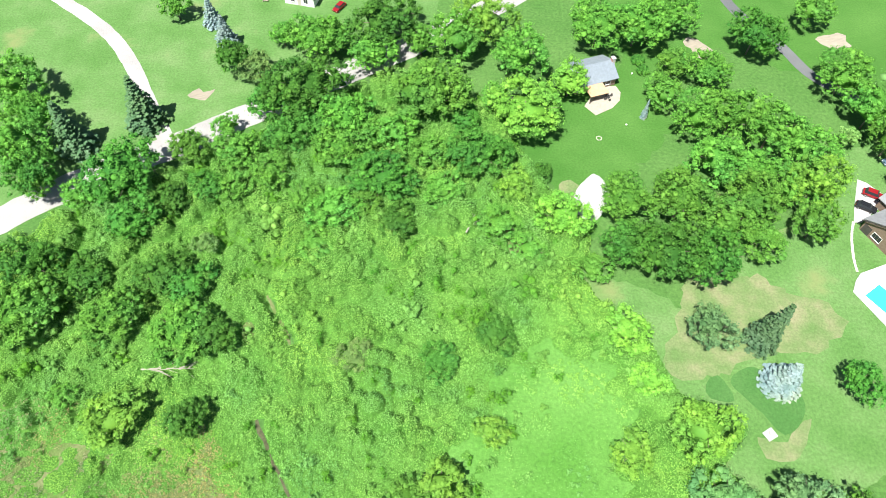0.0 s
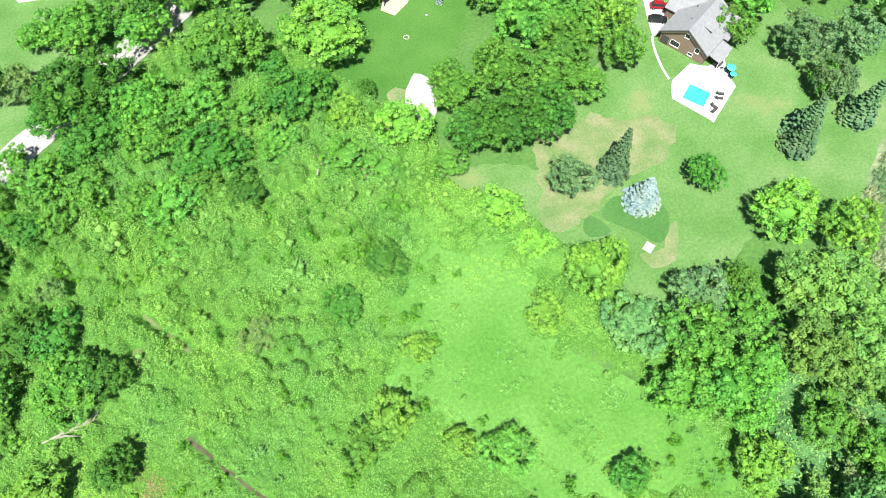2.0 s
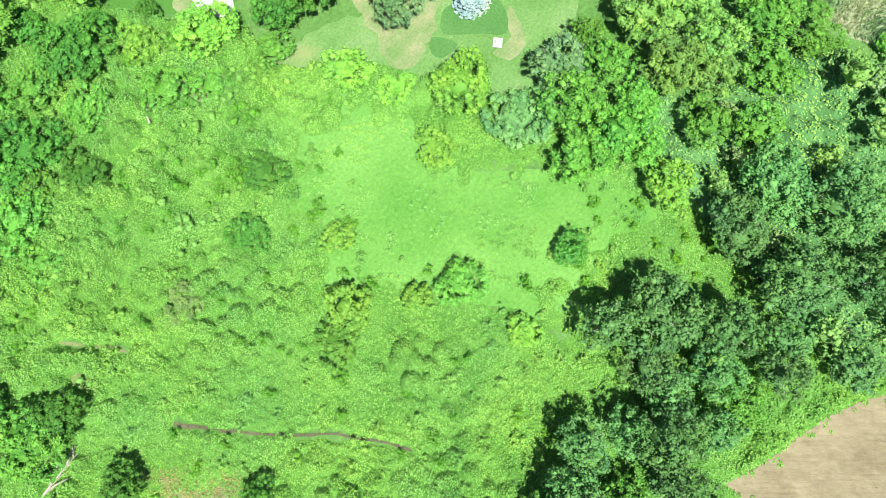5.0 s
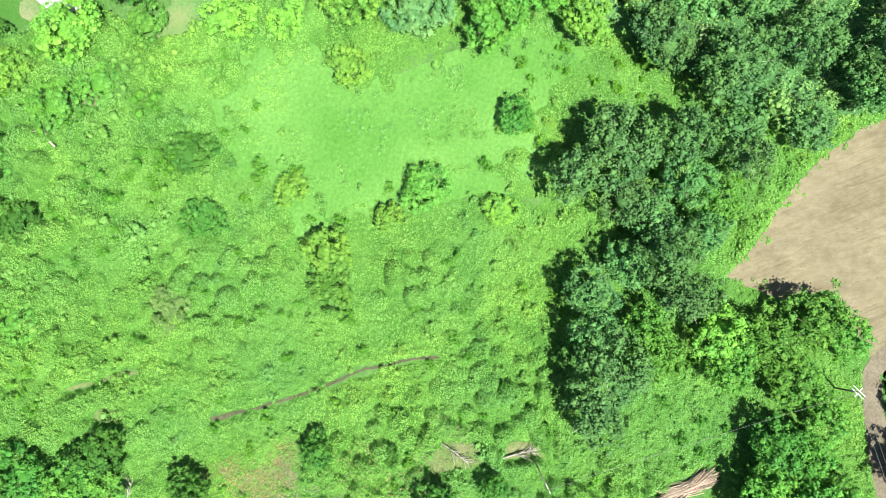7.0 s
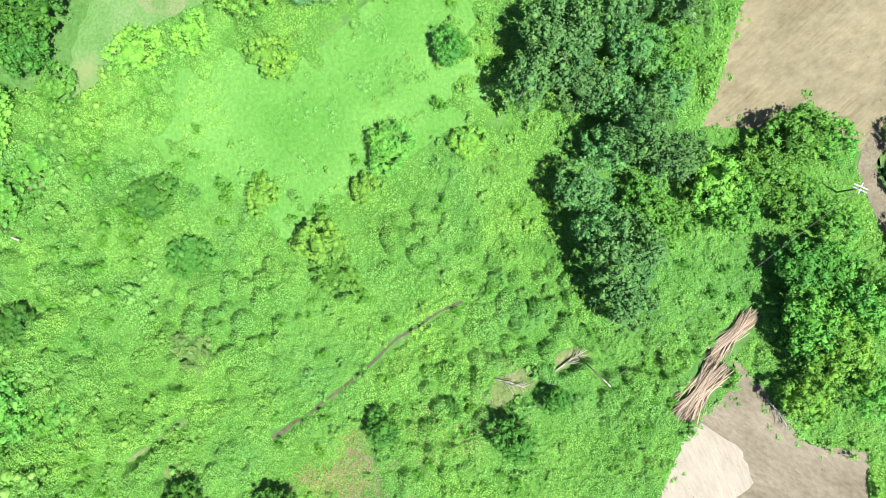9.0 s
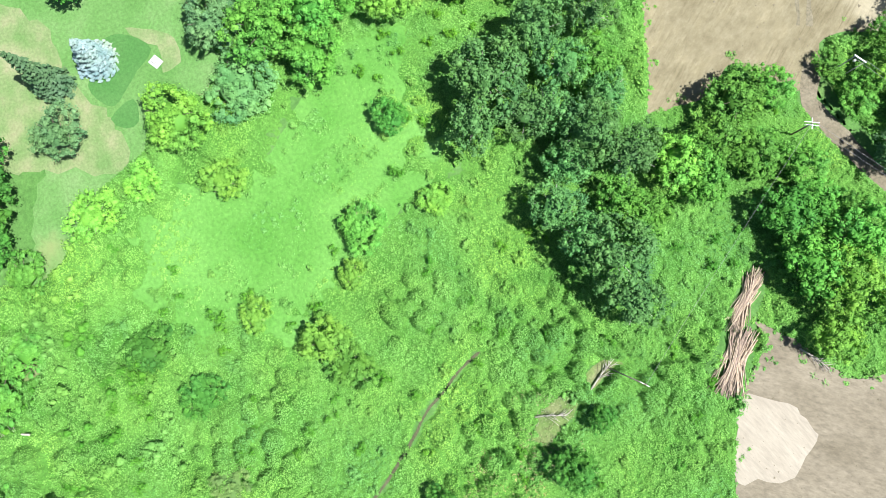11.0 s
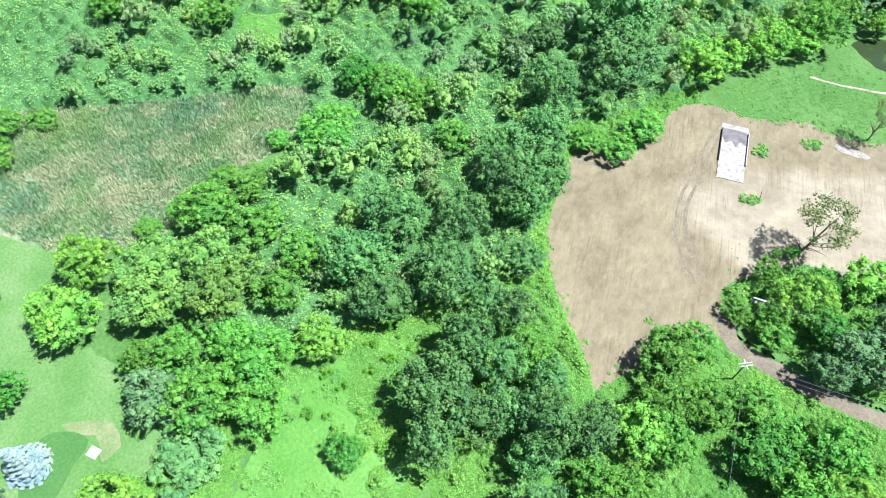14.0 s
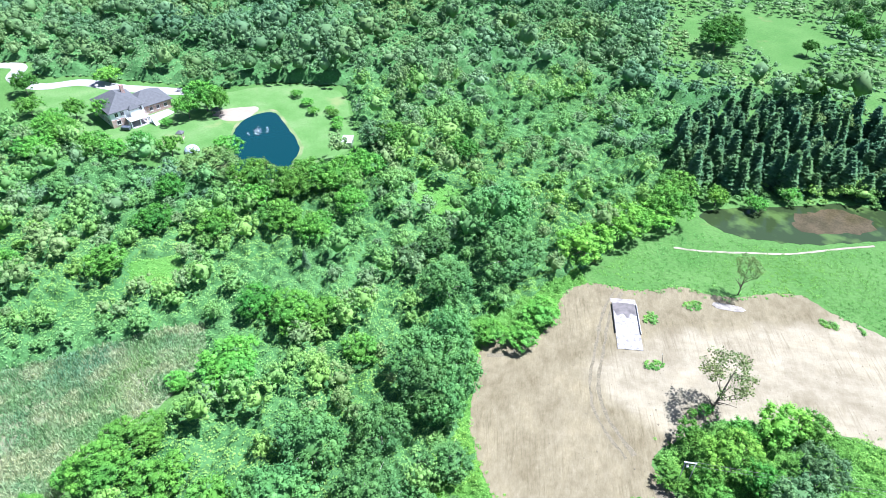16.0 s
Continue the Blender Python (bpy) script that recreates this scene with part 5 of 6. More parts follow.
SIDING = plain_mat("brown_siding", (0.2, 0.145, 0.105), 0.75, 0, 0.15, 2.0)
SHINGLE = plain_mat("pale_grey_shingle", (0.24, 0.25, 0.255), 0.85, 0, 0.12, 1.2, 0.2)
SLATE = plain_mat("dark_grey_shingle", (0.1, 0.106, 0.108), 0.85, 0, 0.15, 1.2, 0.2)
TAN = plain_mat("tan_awning", (0.62, 0.38, 0.22), 0.7, 0, 0.12, 1.0)
WHITE = plain_mat("white_paint", (0.78, 0.78, 0.77), 0.5, 0, 0.05, 2.0)
TRIM = plain_mat("dark_trim", (0.06, 0.055, 0.05), 0.6)
WOOD = plain_mat("weathered_wood", (0.34, 0.28, 0.22), 0.85, 0, 0.25, 4.0)
METAL = plain_mat("grey_metal", (0.5, 0.5, 0.52), 0.4, 0.8, 0.1)
BLACK = plain_mat("black_rubber", (0.02, 0.02, 0.02), 0.8)
FABRIC = plain_mat("cyan_fabric", (0.05, 0.55, 0.62), 0.7)
STONE = plain_mat("pale_stone", (0.5, 0.48, 0.42), 0.9, 0, 0.2, 3.0, 0.4)


def glass_mat(name, colour):
    m, nt, b = material(name)
    b.inputs["Base Color"].default_value = (*colour, 1)
    b.inputs["Roughness"].default_value = 0.06
    b.inputs["IOR"].default_value = 1.5
    return m


def water_mat(name, colour, scale, bump, stain=None):
    m, nt, b = material(name)
    col = colour
    if stain:
        col = mixed(nt, ramp(nt, noise_tex(nt, stain[1], 3), [(stain[2], (0, 0, 0)), (stain[2] + .15, (1, 1, 1))]), colour, stain[0])
        nt.links.new(col, b.inputs["Base Color"])
    else:
        b.inputs["Base Color"].default_value = (*colour, 1)
    b.inputs["Roughness"].default_value = 0.05
    b.inputs["IOR"].default_value = 1.33
    bumped(nt, b, noise_tex(nt, scale, 3), bump, 0.05)
    return m


def brick_mat():
    m, nt, b = material("red_brick")
    t = nt.nodes.new("ShaderNodeTexBrick")
    t.inputs["Color1"].default_value = (0.32, 0.12, 0.08, 1)
    t.inputs["Color2"].default_value = (0.4, 0.17, 0.11, 1)
    t.inputs["Mortar"].default_value = (0.5, 0.45, 0.4, 1)
    t.inputs["Scale"].default_value = 4.0
    co = nt.nodes.new("ShaderNodeTexCoord")
    nt.links.new(co.outputs["Object"], t.inputs["Vector"])
    nt.links.new(t.outputs["Color"], b.inputs["Base Color"])
    b.inputs["Roughness"].default_value = 0.9
    return m


BRICK = brick_mat()
PANE = glass_mat("window_glass", (0.03, 0.035, 0.04))
POND_WATER = water_mat("pond_water", (0.003, 0.035, 0.04), 1.5, 0.15)
POOL_WATER = water_mat("pool_water", (0.05, 0.55, 0.65), 2.0, 0.1)
MUDDY_WATER = water_mat("muddy_water", (0.03, 0.05, 0.018), 0.8, 0.06, ((0.075, 0.13, 0.035), 0.12, 0.5))
POOL_BROWN = ground_mat("pool_brown", [(0.3, (0.055, 0.05, 0.024)), (0.7, (0.11, 0.088, 0.048))], 0.2, 1.5, bump=0.1, rough=0.15)


def window(parent, x, z, w, h, y, axis="y", sign=-1, bars=1):
    """A window proud of a wall, with frame, panes and sill. axis: the wall's normal."""
    def put(r):
        x0, x1, d0, d1, z0, z1 = r
        d0, d1 = sorted((y + sign * d0, y + sign * d1))
        return (x0, x1, d0, d1, z0, z1) if axis == "y" else (d0, d1, x0, x1, z0, z1)
    f = 0.09
    fr = part("window", boxes(put((x - w / 2 - f, x + w / 2 + f, -.05, .06, z - f, z)), put((x - w / 2 - f, x + w / 2 + f, -.05, .06, z + h, z + h + f)),
                              put((x - w / 2 - f, x - w / 2, -.05, .06, z, z + h)), put((x + w / 2, x + w / 2 + f, -.05, .06, z, z + h))), WHITE, parent, "white-framed window")
    step = w / (bars + 1)
    for i in range(bars + 1):
        part("pane", boxes(put((x - w / 2 + i * step + .03, x - w / 2 + (i + 1) * step - .03, -.04, .02, z + .02, z + h - .02))), PANE, fr)
    part("sill", boxes(put((x - w / 2 - .15, x + w / 2 + .15, .05, .14, z - .16, z - f))), WHITE, fr)


def house_at(name, m, label):
    h = new(name)
    h.matrix_basis = m
    return tagged(h, label, "house")


# house with the pool: gable front, cross wing, dormer and side porch
hs = house_at("house", pose(93.8, 86.7, 0, 0, 0, -63.6), "brown-sided house with pale grey roof beside a pool")
part("wall", prism([(0, 0), (12, 0), (12, 3.7), (6, 7.5), (0, 3.7)], 0, 13.5), SIDING, hs)
part("roof", gable_roof(0, 12, 0, 13.5, 3.7, 7.5, 0.55), SHINGLE, hs)
part("wing", boxes((-3.2, -0.02, 8, 15.2, 0, 3.2), (12.02, 13.2, 8, 15.2, 0, 3.4), (0, 12, 13.52, 15.2, 0, 3.4)), SIDING, hs, "brown-sided cross wing")
part("wing_roof", turned(gable_roof(8, 15.2, -13.2, 3.2, 3.3, 6.7, 0.5), Matrix.Rotation(radians(90), 4, "Z")), SHINGLE, hs, "pale grey shingled wing roof")
part("fascia", prism([(-.62, 3.2), (6, 7.38), (12.62, 3.2), (12.62, 2.95), (6, 7.1), (-.62, 2.95)], -.72, -.56), TRIM, hs, "dark gable trim board")
dm = part("dormer", prism([(7.2, 5.2), (9.8, 4.2), (9.8, 6.0), (7.2, 6.6)], 4.3, 7.0), SIDING, hs)
part("dormer_roof", prism([(6.9, 6.7), (10.1, 6.0), (10.1, 6.15), (6.9, 6.85)], 4.0, 7.3), SHINGLE, dm)
part("porch_roof", prism([(12.6, 3.3), (15.6, 2.6), (15.6, 2.75), (12.6, 3.45)], 0.2, 6.5), SHINGLE, hs)
for px_, py_ in ((15.3, 0.5), (15.3, 3.3), (15.3, 6.2)):
    part("porch_post", boxes((px_ - .08, px_ + .08, py_ - .08, py_ + .08, 0, 2.62)), WHITE, hs)
window(hs, 4.0, 1.0, 2.2, 1.4, 0, bars=2)
window(hs, 6.2, 4.9, 1.1, 1.1, 0)
window(hs, 9.6, 2.4, 1.0, 1.2, 0)
window(hs, 8.4, 0.7, 1.1, 0.7, 0)
# Dark panel on the wall gives the entrance its depth; no recess is cut.
part("entrance_panel", boxes((0.3, 2.3, -.06, .03, 0.05, 2.5)), TRIM, hs, "flat dark panel in place of a side entrance")
for vx, vy, vz in ((3.2, 9.4, 6.0), (4.3, 4.2, 6.6)):
    part("roof_vent", boxes((vx - .15, vx + .15, vy - .15, vy + .15, vz - .6, vz + .15)), TRIM, hs)
region("pool_deck", [(87.0, 70.1), (91.6, 61.3), (91.9, 60.3), (93.2, 61.2), (102.7, 67.1), (103.2, 71.5), (105.8, 76.3), (100.4, 74.9), (98.8, 75.8), (96.8, 77.4), (90.2, 74.8), (88.6, 73.0)], CONCRETE, 0.12, "white concrete pool deck", "pool deck", 0)
region("drive_apron", [(98.2, 101.2), (100.0, 100.2), (103.2, 96.2), (97.8, 90.6), (95.0, 88.4), (93.2, 88.4), (95.0, 93.5)], CONCRETE, 0.08, "white concrete apron beside the house", "driveway", 0)
strip("garden_path", [(93.2, 88.6), (92.2, 86.5), (91.1, 83.5), (90.0, 79.0), (89.6, 75.2)], 0.55, STONE, 0.07, "narrow curved stone garden path", "path", 0.1, 31)
pool = new("swimming_pool")
tagged(pool, "turquoise swimming pool set in white concrete", "pool")
pool.matrix_basis = pose(92.7, 68.5, 0, 0, 0, -55) @ Matrix.Diagonal((1.12, 1.3, 1, 1))
part("water", soft_box((4.6, 3.7, 0.06), 0.02, 1, (0, 0, 0.11)), POOL_WATER, pool)
part("coping", boxes((-2.6, 2.6, -2.15, -1.86, .1, .2), (-2.6, 2.6, 1.86, 2.15, .1, .2), (-2.6, -2.31, -1.86, 1.86, .1, .2), (2.31, 2.6, -1.86, 1.86, .1, .2)), WHITE, pool, "white pool coping")
part("pool_ladder", boxes((2.1, 2.16, -.3, -.24, .1, .9), (2.1, 2.16, .24, .3, .1, .9), (2.1, 2.7, -.3, -.24, .86, .92), (2.1, 2.7, .24, .3, .86, .92)), METAL, pool)


def lounger(m):
    t = new("sun_lounger")
    tagged(t, "grey sun lounger on the pool deck", "lounger", "loungers by the pool")
    part("seat", boxes((-.32, .32, -.9, .35, .34, .42)), TRIM, t)
    part("backrest", turned(boxes((-.32, .32, 0, .75, 0, .07)), pose(0, .35, .36, 38)), TRIM, t)
    for lx in (-.28, .28):
        for ly in (-.8, .3):
            part("leg", boxes((lx - .03, lx + .03, ly - .03, ly + .03, 0, .35)), METAL, t)
    t.matrix_basis = m
    return t


lg = lounger(pose(97.8, 66.6, .12, 0, 0, 60))
for q in ((96.8, 65.6, 62), (94.4, 64.0, 20), (93.6, 63.0, 110)):
    copy_thing(lg, pose(q[0], q[1], .12, 0, 0, q[2]))


def patio_set(m, label="dark patio table with chairs"):
    t = new("patio_table")
    tagged(t, label, "table", "patio tables")
    part("tabletop", cylinder(.6, .7, .75, 16), TRIM, t)
    part("leg", cylinder(.05, 0, .7), METAL, t)
    part("base", cylinder(.3, 0, .05), METAL, t)
    t.matrix_basis = m
    return t


def patio_chair(m):
    t = new("patio_chair")
    tagged(t, "dark metal patio chair", "chair", "patio chairs")
    part("seat", boxes((-.24, .24, -.24, .24, .42, .47)), TRIM, t)
    part("backrest", boxes((-.24, .24, .22, .27, .47, .95)), TRIM, t)
    for lx in (-.2, .2):
        for ly in (-.2, .2):
            part("leg", boxes((lx - .025, lx + .025, ly - .025, ly + .025, 0, .42)), METAL, t)
    t.matrix_basis = m
    return t


tb = patio_set(pose(102.4, 74.0, .12))
ch = patio_chair(pose(103.3, 74.2, .12, 0, 0, -90))
for q in ((101.6, 73.6, 90), (102.6, 73.0, 180), (102.2, 74.9, 0)):
    copy_thing(ch, pose(q[0], q[1], .12, 0, 0, q[2]))
copy_thing(tb, pose(41.6, 126.6, .1))
for q in ((42.6, 127.2, -60), (40.9, 125.8, 120), (42.0, 125.5, 200)):
    copy_thing(ch, pose(q[0], q[1], .1, 0, 0, q[2]))
copy_thing(tb, pose(238.6, -86.0, .15))
for q in ((239.4, -85.4, -60), (237.8, -86.4, 120), (238.6, -87.0, 180)):
    copy_thing(ch, pose(q[0], q[1], .15, 0, 0, q[2]))


def parasol(m, mat, label):
    t = new("parasol")
    tagged(t, label, "parasol", "parasols")
    part("pole", cylinder(.03, 0, 2.3), METAL, t)
    part("canopy", cylinder(1.15, 2.0, 2.5, 8, .05), mat, t)
    part("base", cylinder(.28, 0, .1), TRIM, t)
    t.matrix_basis = m
    return t


ps = parasol(pose(103.4, 71.2, .05), FABRIC, "turquoise parasol beside the pool deck")
copy_thing(ps, pose(103.0, 69.6, .05) @ Matrix.Diagonal((.7, .7, .8, 1)))


def car(m, paint, label, roof=1.5, long=4.6):
    """A car: lower body, cabin with glass, four wheels, lights."""
    t = new("car")
    tagged(t, label, "car")
    w, l = 1.8, long
    low = bmesh.new()
    prof = [(-l / 2, .35), (-l / 2, .85), (-l / 2 + .9, .98), (l / 2 - .5, 1.0), (l / 2, .85), (l / 2, .35)]
    a = [low.verts.new((x, -w / 2, z)) for x, z in prof]
    b = [low.verts.new((x, w / 2, z)) for x, z in prof]
    low.faces.new(a)
    low.faces.new(b[::-1])
    for i in range(6):
        low.faces.new((a[(i + 1) % 6], a[i], b[i], b[(i + 1) % 6]))
    bmesh.ops.recalc_face_normals(low, faces=low.faces)
    bmesh.ops.bevel(low, geom=low.edges[:], offset=.09, segments=2, affect="EDGES", profile=.5)
    part("body", low, paint, t)
    cab = bmesh.new()
    box(cab, -l / 2 + 1.1, l / 2 - .35, -w / 2 + .06, w / 2 - .06, .95, roof - .06)
    for v in cab.verts:
        if v.co.z > 1.2:
            v.co.x = v.co.x * .72 + .12
            v.co.y *= .82
    part("cabin", cab, PANE, t, "dark car glass")
    top = bmesh.new()
    box(top, -l / 2 + 1.75, l / 2 - .75, -w / 2 + .2, w / 2 - .2, roof - .07, roof)
    bmesh.ops.bevel(top, geom=top.edges[:], offset=.03, segments=2, affect="EDGES", profile=.5)
    part("roof", top, paint, t)
    for x in (-l / 2 + .85, l / 2 - .85):
        for y in (-w / 2 + .02, w / 2 - .02):
            wh = part("wheel", turned(cylinder(.33, -.1, .1, 14), pose(x, y, .33, 90)), BLACK, t)
            part("rim", turned(cylinder(.18, -.115, .115, 10), pose(x, y, .33, 90)), METAL, wh)
    for y in (-.6, .6):
        part("headlight", boxes((-l / 2 - .02, -l / 2 + .08, y - .17, y + .17, .68, .82)), WHITE, t)
        part("tail_light", boxes((l / 2 - .08, l / 2 + .02, y - .15, y + .15, .7, .85)), plain_mat("red_lens", (.4, .02, .02), .3), t)
    t.matrix_basis = m
    return t


RED_PAINT = plain_mat("red_car_paint", (0.3, 0.015, 0.02), 0.25, 0.2, 0.05)
BLUE_PAINT = plain_mat("grey_blue_car_paint", (0.12, 0.2, 0.26), 0.25, 0.3, 0.05)
DARK_PAINT = plain_mat("black_car_paint", (0.02, 0.022, 0.025), 0.25, 0.2, 0.05)
car(pose(99.9, 96.2, .08, 0, 0, 152), RED_PAINT, "dark red car parked on the concrete apron", 1.7)
car(pose(97.0, 92.4, .08, 0, 0, 150), DARK_PAINT, "black car parked on the concrete apron", 1.5)
car(pose(108.0, 106.6, .03, 0, 0, 12), BLUE_PAINT, "grey-blue car parked on the grass", 1.45)
car(pose(-31.5, 160.5, .03, 0, 0, 60), RED_PAINT, "dark red car beside a white house", 1.5)

# house to the north: one low gable, brick chimney and a tan porch roof
hn = house_at("house", pose(44.1, 131.6, 0, 0, 0, 201), "low brown house with blue-grey roof and brick chimney")
ROLL = Matrix.Translation((0, -8.6, 0)) @ Matrix.Rotation(radians(-90), 4, "Z")
part("wall", turned(prism([(-8.6, 0), (0, 0), (0, 2.7), (-4.3, 4.7), (-8.6, 2.7)], 0, 11.5), ROLL), SIDING, hn)
part("roof", turned(gable_roof(-8.6, 0, 0, 11.5, 2.75, 4.8, 0.5), ROLL), plain_mat("blue_grey_shingle", (0.2, 0.24, 0.27), .85, 0, .12, 1.2, .2), hn)
chm = part("chimney", boxes((-.95, -.05, -4.6, -3.5, 0, 5.6)), BRICK, hn, "red brick chimney")
part("chimney_cap", boxes((-1.03, .03, -4.68, -3.42, 5.6, 5.75)), CONCRETE, chm)
part("porch_roof", boxes((4.4, 9.6, .4, 4.4, 2.45, 2.6)), TAN, hn, "tan flat porch roof")
for q in ((4.6, 4.2), (9.4, 4.2)):
    part("porch_post", boxes((q[0] - .08, q[0] + .08, q[1] - .08, q[1] + .08, 0, 2.45)), TRIM, hn)
for wx in (2.2, 10.4):
    window(hn, wx, 1.0, 1.4, 1.1, 0, "y", 1, bars=1)
part("patio_door", boxes((5.6, 7.6, -.02, .05, 0.05, 2.1)), PANE, hn, "dark glass patio door")
region("patio", [(39.8, 130.8), (44.4, 131.2), (45.4, 128.8), (44.8, 125.8), (42.6, 123.0), (38.0, 120.2), (35.4, 123.4)], plain_mat("cream_paving", (.37, .335, .27), .85, 0, .12, 1.0), .1, "cream paved patio behind the house", "patio", 0.0)

# white house across the road
hw = house_at("house", pose(-47.5, 162.5, 0, 0, 0, -12), "white house with grey roof beyond the trees")
part("wall", prism([(0, 0), (9, 0), (9, 3), (4.5, 5.6), (0, 3)], 0, 13), WHITE, hw)
part("roof", gable_roof(0, 9, 0, 13, 3, 5.6), SLATE, hw)
window(hw, 2.5, 1, 1.2, 1.3, 0)
window(hw, 6.5, 1, 1.2, 1.3, 0)
part("door", boxes((4.0, 5.0, -.06, .02, 0, 2.1)), BRICK, hw, "red-brown front door")
hb = house_at("house", pose(-33, 165, 0, 0, 0, 20), "small white outbuilding with grey roof")
part("wall", prism([(0, 0), (7, 0), (7, 2.7), (3.5, 4.6), (0, 2.7)], 0, 8), WHITE, hb)
part("roof", gable_roof(0, 7, 0, 8, 2.7, 4.6), SHINGLE, hb)
window(hb, 3.5, 1, 1.2, 1.1, 0)

# white pad among the trees, with a small roofed shelter's slab
region("white_pad", [(35.5, 100.9), (38.5, 95.9), (36.6, 90.2), (33.5, 86.5), (29.5, 90.5), (31.0, 96.0)], CONCRETE, .08, "bright white gravel pad at the lawn's end", "pad", .25, 33)
region("gravel_spill", [(31.5, 97.5), (29.5, 91.0), (26.8, 93.2), (27.6, 98.4)], DRY_GRASS, .07, "thin scatter of pale gravel on the grass", "gravel", .9, 34)
region("sand_star", [(-64.5, 126.5), (-62.8, 124.8), (-60.0, 126.2), (-60.8, 123.9), (-62.0, 122.2), (-64.4, 122.6), (-66.6, 123.8)], PALE_DIRT, .06, "ragged patch of pale sand on the lawn", "sand", .5, 35)
region("sand_bank", [(66.0, 149.8), (68.9, 151.6), (72.4, 146.3), (71.0, 143.0), (68.2, 142.8)], PALE_DIRT, .07, "pale sandy bed by a bush", "sand", 1.3, 36)
region("sand_bank", [(104, 152), (108, 148), (113, 150), (110, 155)], PALE_DIRT, .07, "pale sandy bed on the far lawn", "sand", 1.6, 37)
strip("driveway", [(120, 118), (108, 128), (98, 137), (92, 150), (82, 168), (78, 200)], 3.4, ASPHALT, .06, "grey asphalt driveway between lawns", "driveway", .15, 38)
slab = new("stone_slab")
tagged(slab, "square pale stone slab with a small block on the lawn", "slab")
slab.matrix_basis = pose(61.5, 39.0, .03, 0, 0, 30)
part("slab", soft_box((2.2, 1.9, .14), .03), CONCRETE, slab)
part("block", soft_box((.7, .6, .45), .05, 2, (.2, .1, .14)), STONE, slab)
region("bare_patch", [(65, 72), (63, 69), (67, 67), (70, 71), (68, 74)], DRY_GRASS, .075, "bare pinkish patch of lawn", "soil", .8, 39)

# ---- pond, brick house ----
region("beach", [(224.5, -109), (217.5, -105.5), (210.8, -111), (214.8, -121.5), (220, -118)], PALE_DIRT, .05, "small pale sand beach at the pond", "beach", .5, 41)
region("pond_bank", [(x * 1.0 + (x - 190) * .1, y + (y + 104) * .1) for x, y in POND_EDGE], DRY_GRASS, .04, "dry grassy pond bank", "bank", .5, 42)
region("pond", POND_EDGE, POND_WATER, .07, "dark blue pond with a fountain", "pond", .5, 43)
region("muddy_pool", POOL2_EDGE, MUDDY_WATER, .05, "shallow brown-green pool below the spruces", "pond", 1.0, 44)
# Glossy brown patch laid just above the pool's surface.
region("pool_brown_patch", [(27.0, -184.7), (25.7, -193.4), (19.3, -203.1), (10.7, -205.4), (6.2, -199.8), (11.9, -192.2), (19.7, -185.8)], POOL_BROWN, .06, "glossy brown patch in the shallow pool", "mud", 2.2, 46)
fn = new("fountain")
tagged(fn, "small white spray fountain floating in the pond", "fountain")
fn.matrix_basis = pose(198.6, -109.5, .07)
part("float", cylinder(.5, 0, .2, 12), WHITE, fn)
rf = random.Random(3)
for i in range(12):
    a, r = 2 * math.pi * i / 12, rf.choice((1.6, 2.6, 3.4))
    part("splash", turned(cylinder(.32 * rf.uniform(.6, 1.2), 0, .05, 7, .1), pose(r * math.cos(a), r * math.sin(a) * 1.2, 0)), WHITE, fn)
part("jet", cylinder(.16, .2, 1.4, 8, .03), WHITE, fn)
strip("driveway", [(350, -50), (332, -72), (318, -66), (301, -70), (292, -84), (276, -92), (262, -101), (250, -110)], 6.5, GRAVEL, .06, "pale gravel driveway to the brick house", "driveway", .4, 45)
hp = house_at("house", pose(241.0, -73.6, 0, 0, 0, -4) @ Matrix.Scale(1.12, 4), "large brick and white house with dark hipped roof")
part("wall", boxes((0, 15, -11.5, 0, 0, 5.6)), WHITE, hp)
part("brick_base", boxes((-.06, 15.06, -11.56, .06, 0, 2.7)), BRICK, hp, "red brick lower storey")
part("roof", hip_roof(0, 15, -11.5, 0, 5.6, 9.4), SLATE, hp)
wg = part("garage_wing", boxes((2.0, 13.0, -22, -11.6, 0, 3.4)), BRICK, hp, "low red brick wing")
part("wing_roof", hip_roof(2.0, 13.0, -22, -9.0, 3.5, 7.0), SLATE, wg)
part("bay", boxes((-1.6, -.02, -9.5, -6.2, 2.7, 5.4)), WHITE, hp, "white projecting bay")
part("bay_roof", hip_roof(-1.6, 0, -9.5, -6.2, 5.45, 6.6, .3), SLATE, hp)
part("deck", boxes((-4.6, -.05, -11.0, -4.5, 2.5, 2.66)), WHITE, hp, "white raised deck")
for q in ((-4.4, -10.8), (-4.4, -7.8), (-4.4, -4.7), (-2.2, -4.7), (-2.2, -10.8)):
    part("deck_post", boxes((q[0] - .1, q[0] + .1, q[1] - .1, q[1] + .1, 0, 2.5)), WHITE, hp)
part("deck_rail", boxes((-4.6, -4.52, -11.0, -4.5, 3.5, 3.6), (-4.6, 0, -4.58, -4.5, 3.5, 3.6), (-4.6, 0, -11.0, -10.92, 3.5, 3.6)), WHITE, hp, "white deck railing")
part("stairs", turned(prism([(0, 0), (3.4, 0), (3.4, .2), (0, 2.5)], 0, 1.3), pose(-4.7, -11.2, 0, 0, 0, 180)), WHITE, hp)
for wy in (-2.0, -4.0, -10.3):
    window(hp, wy, 3.6, 1.1, 1.4, 0, "x")
for wy in (-2.2, -5.6, -8.4):
    window(hp, wy, .9, 1.3, 1.4, -.06, "x")
for wy in (-14.5, -17.0, -19.8):
    window(hp, wy, 1.2, 1.1, 1.2, 2.0, "x")
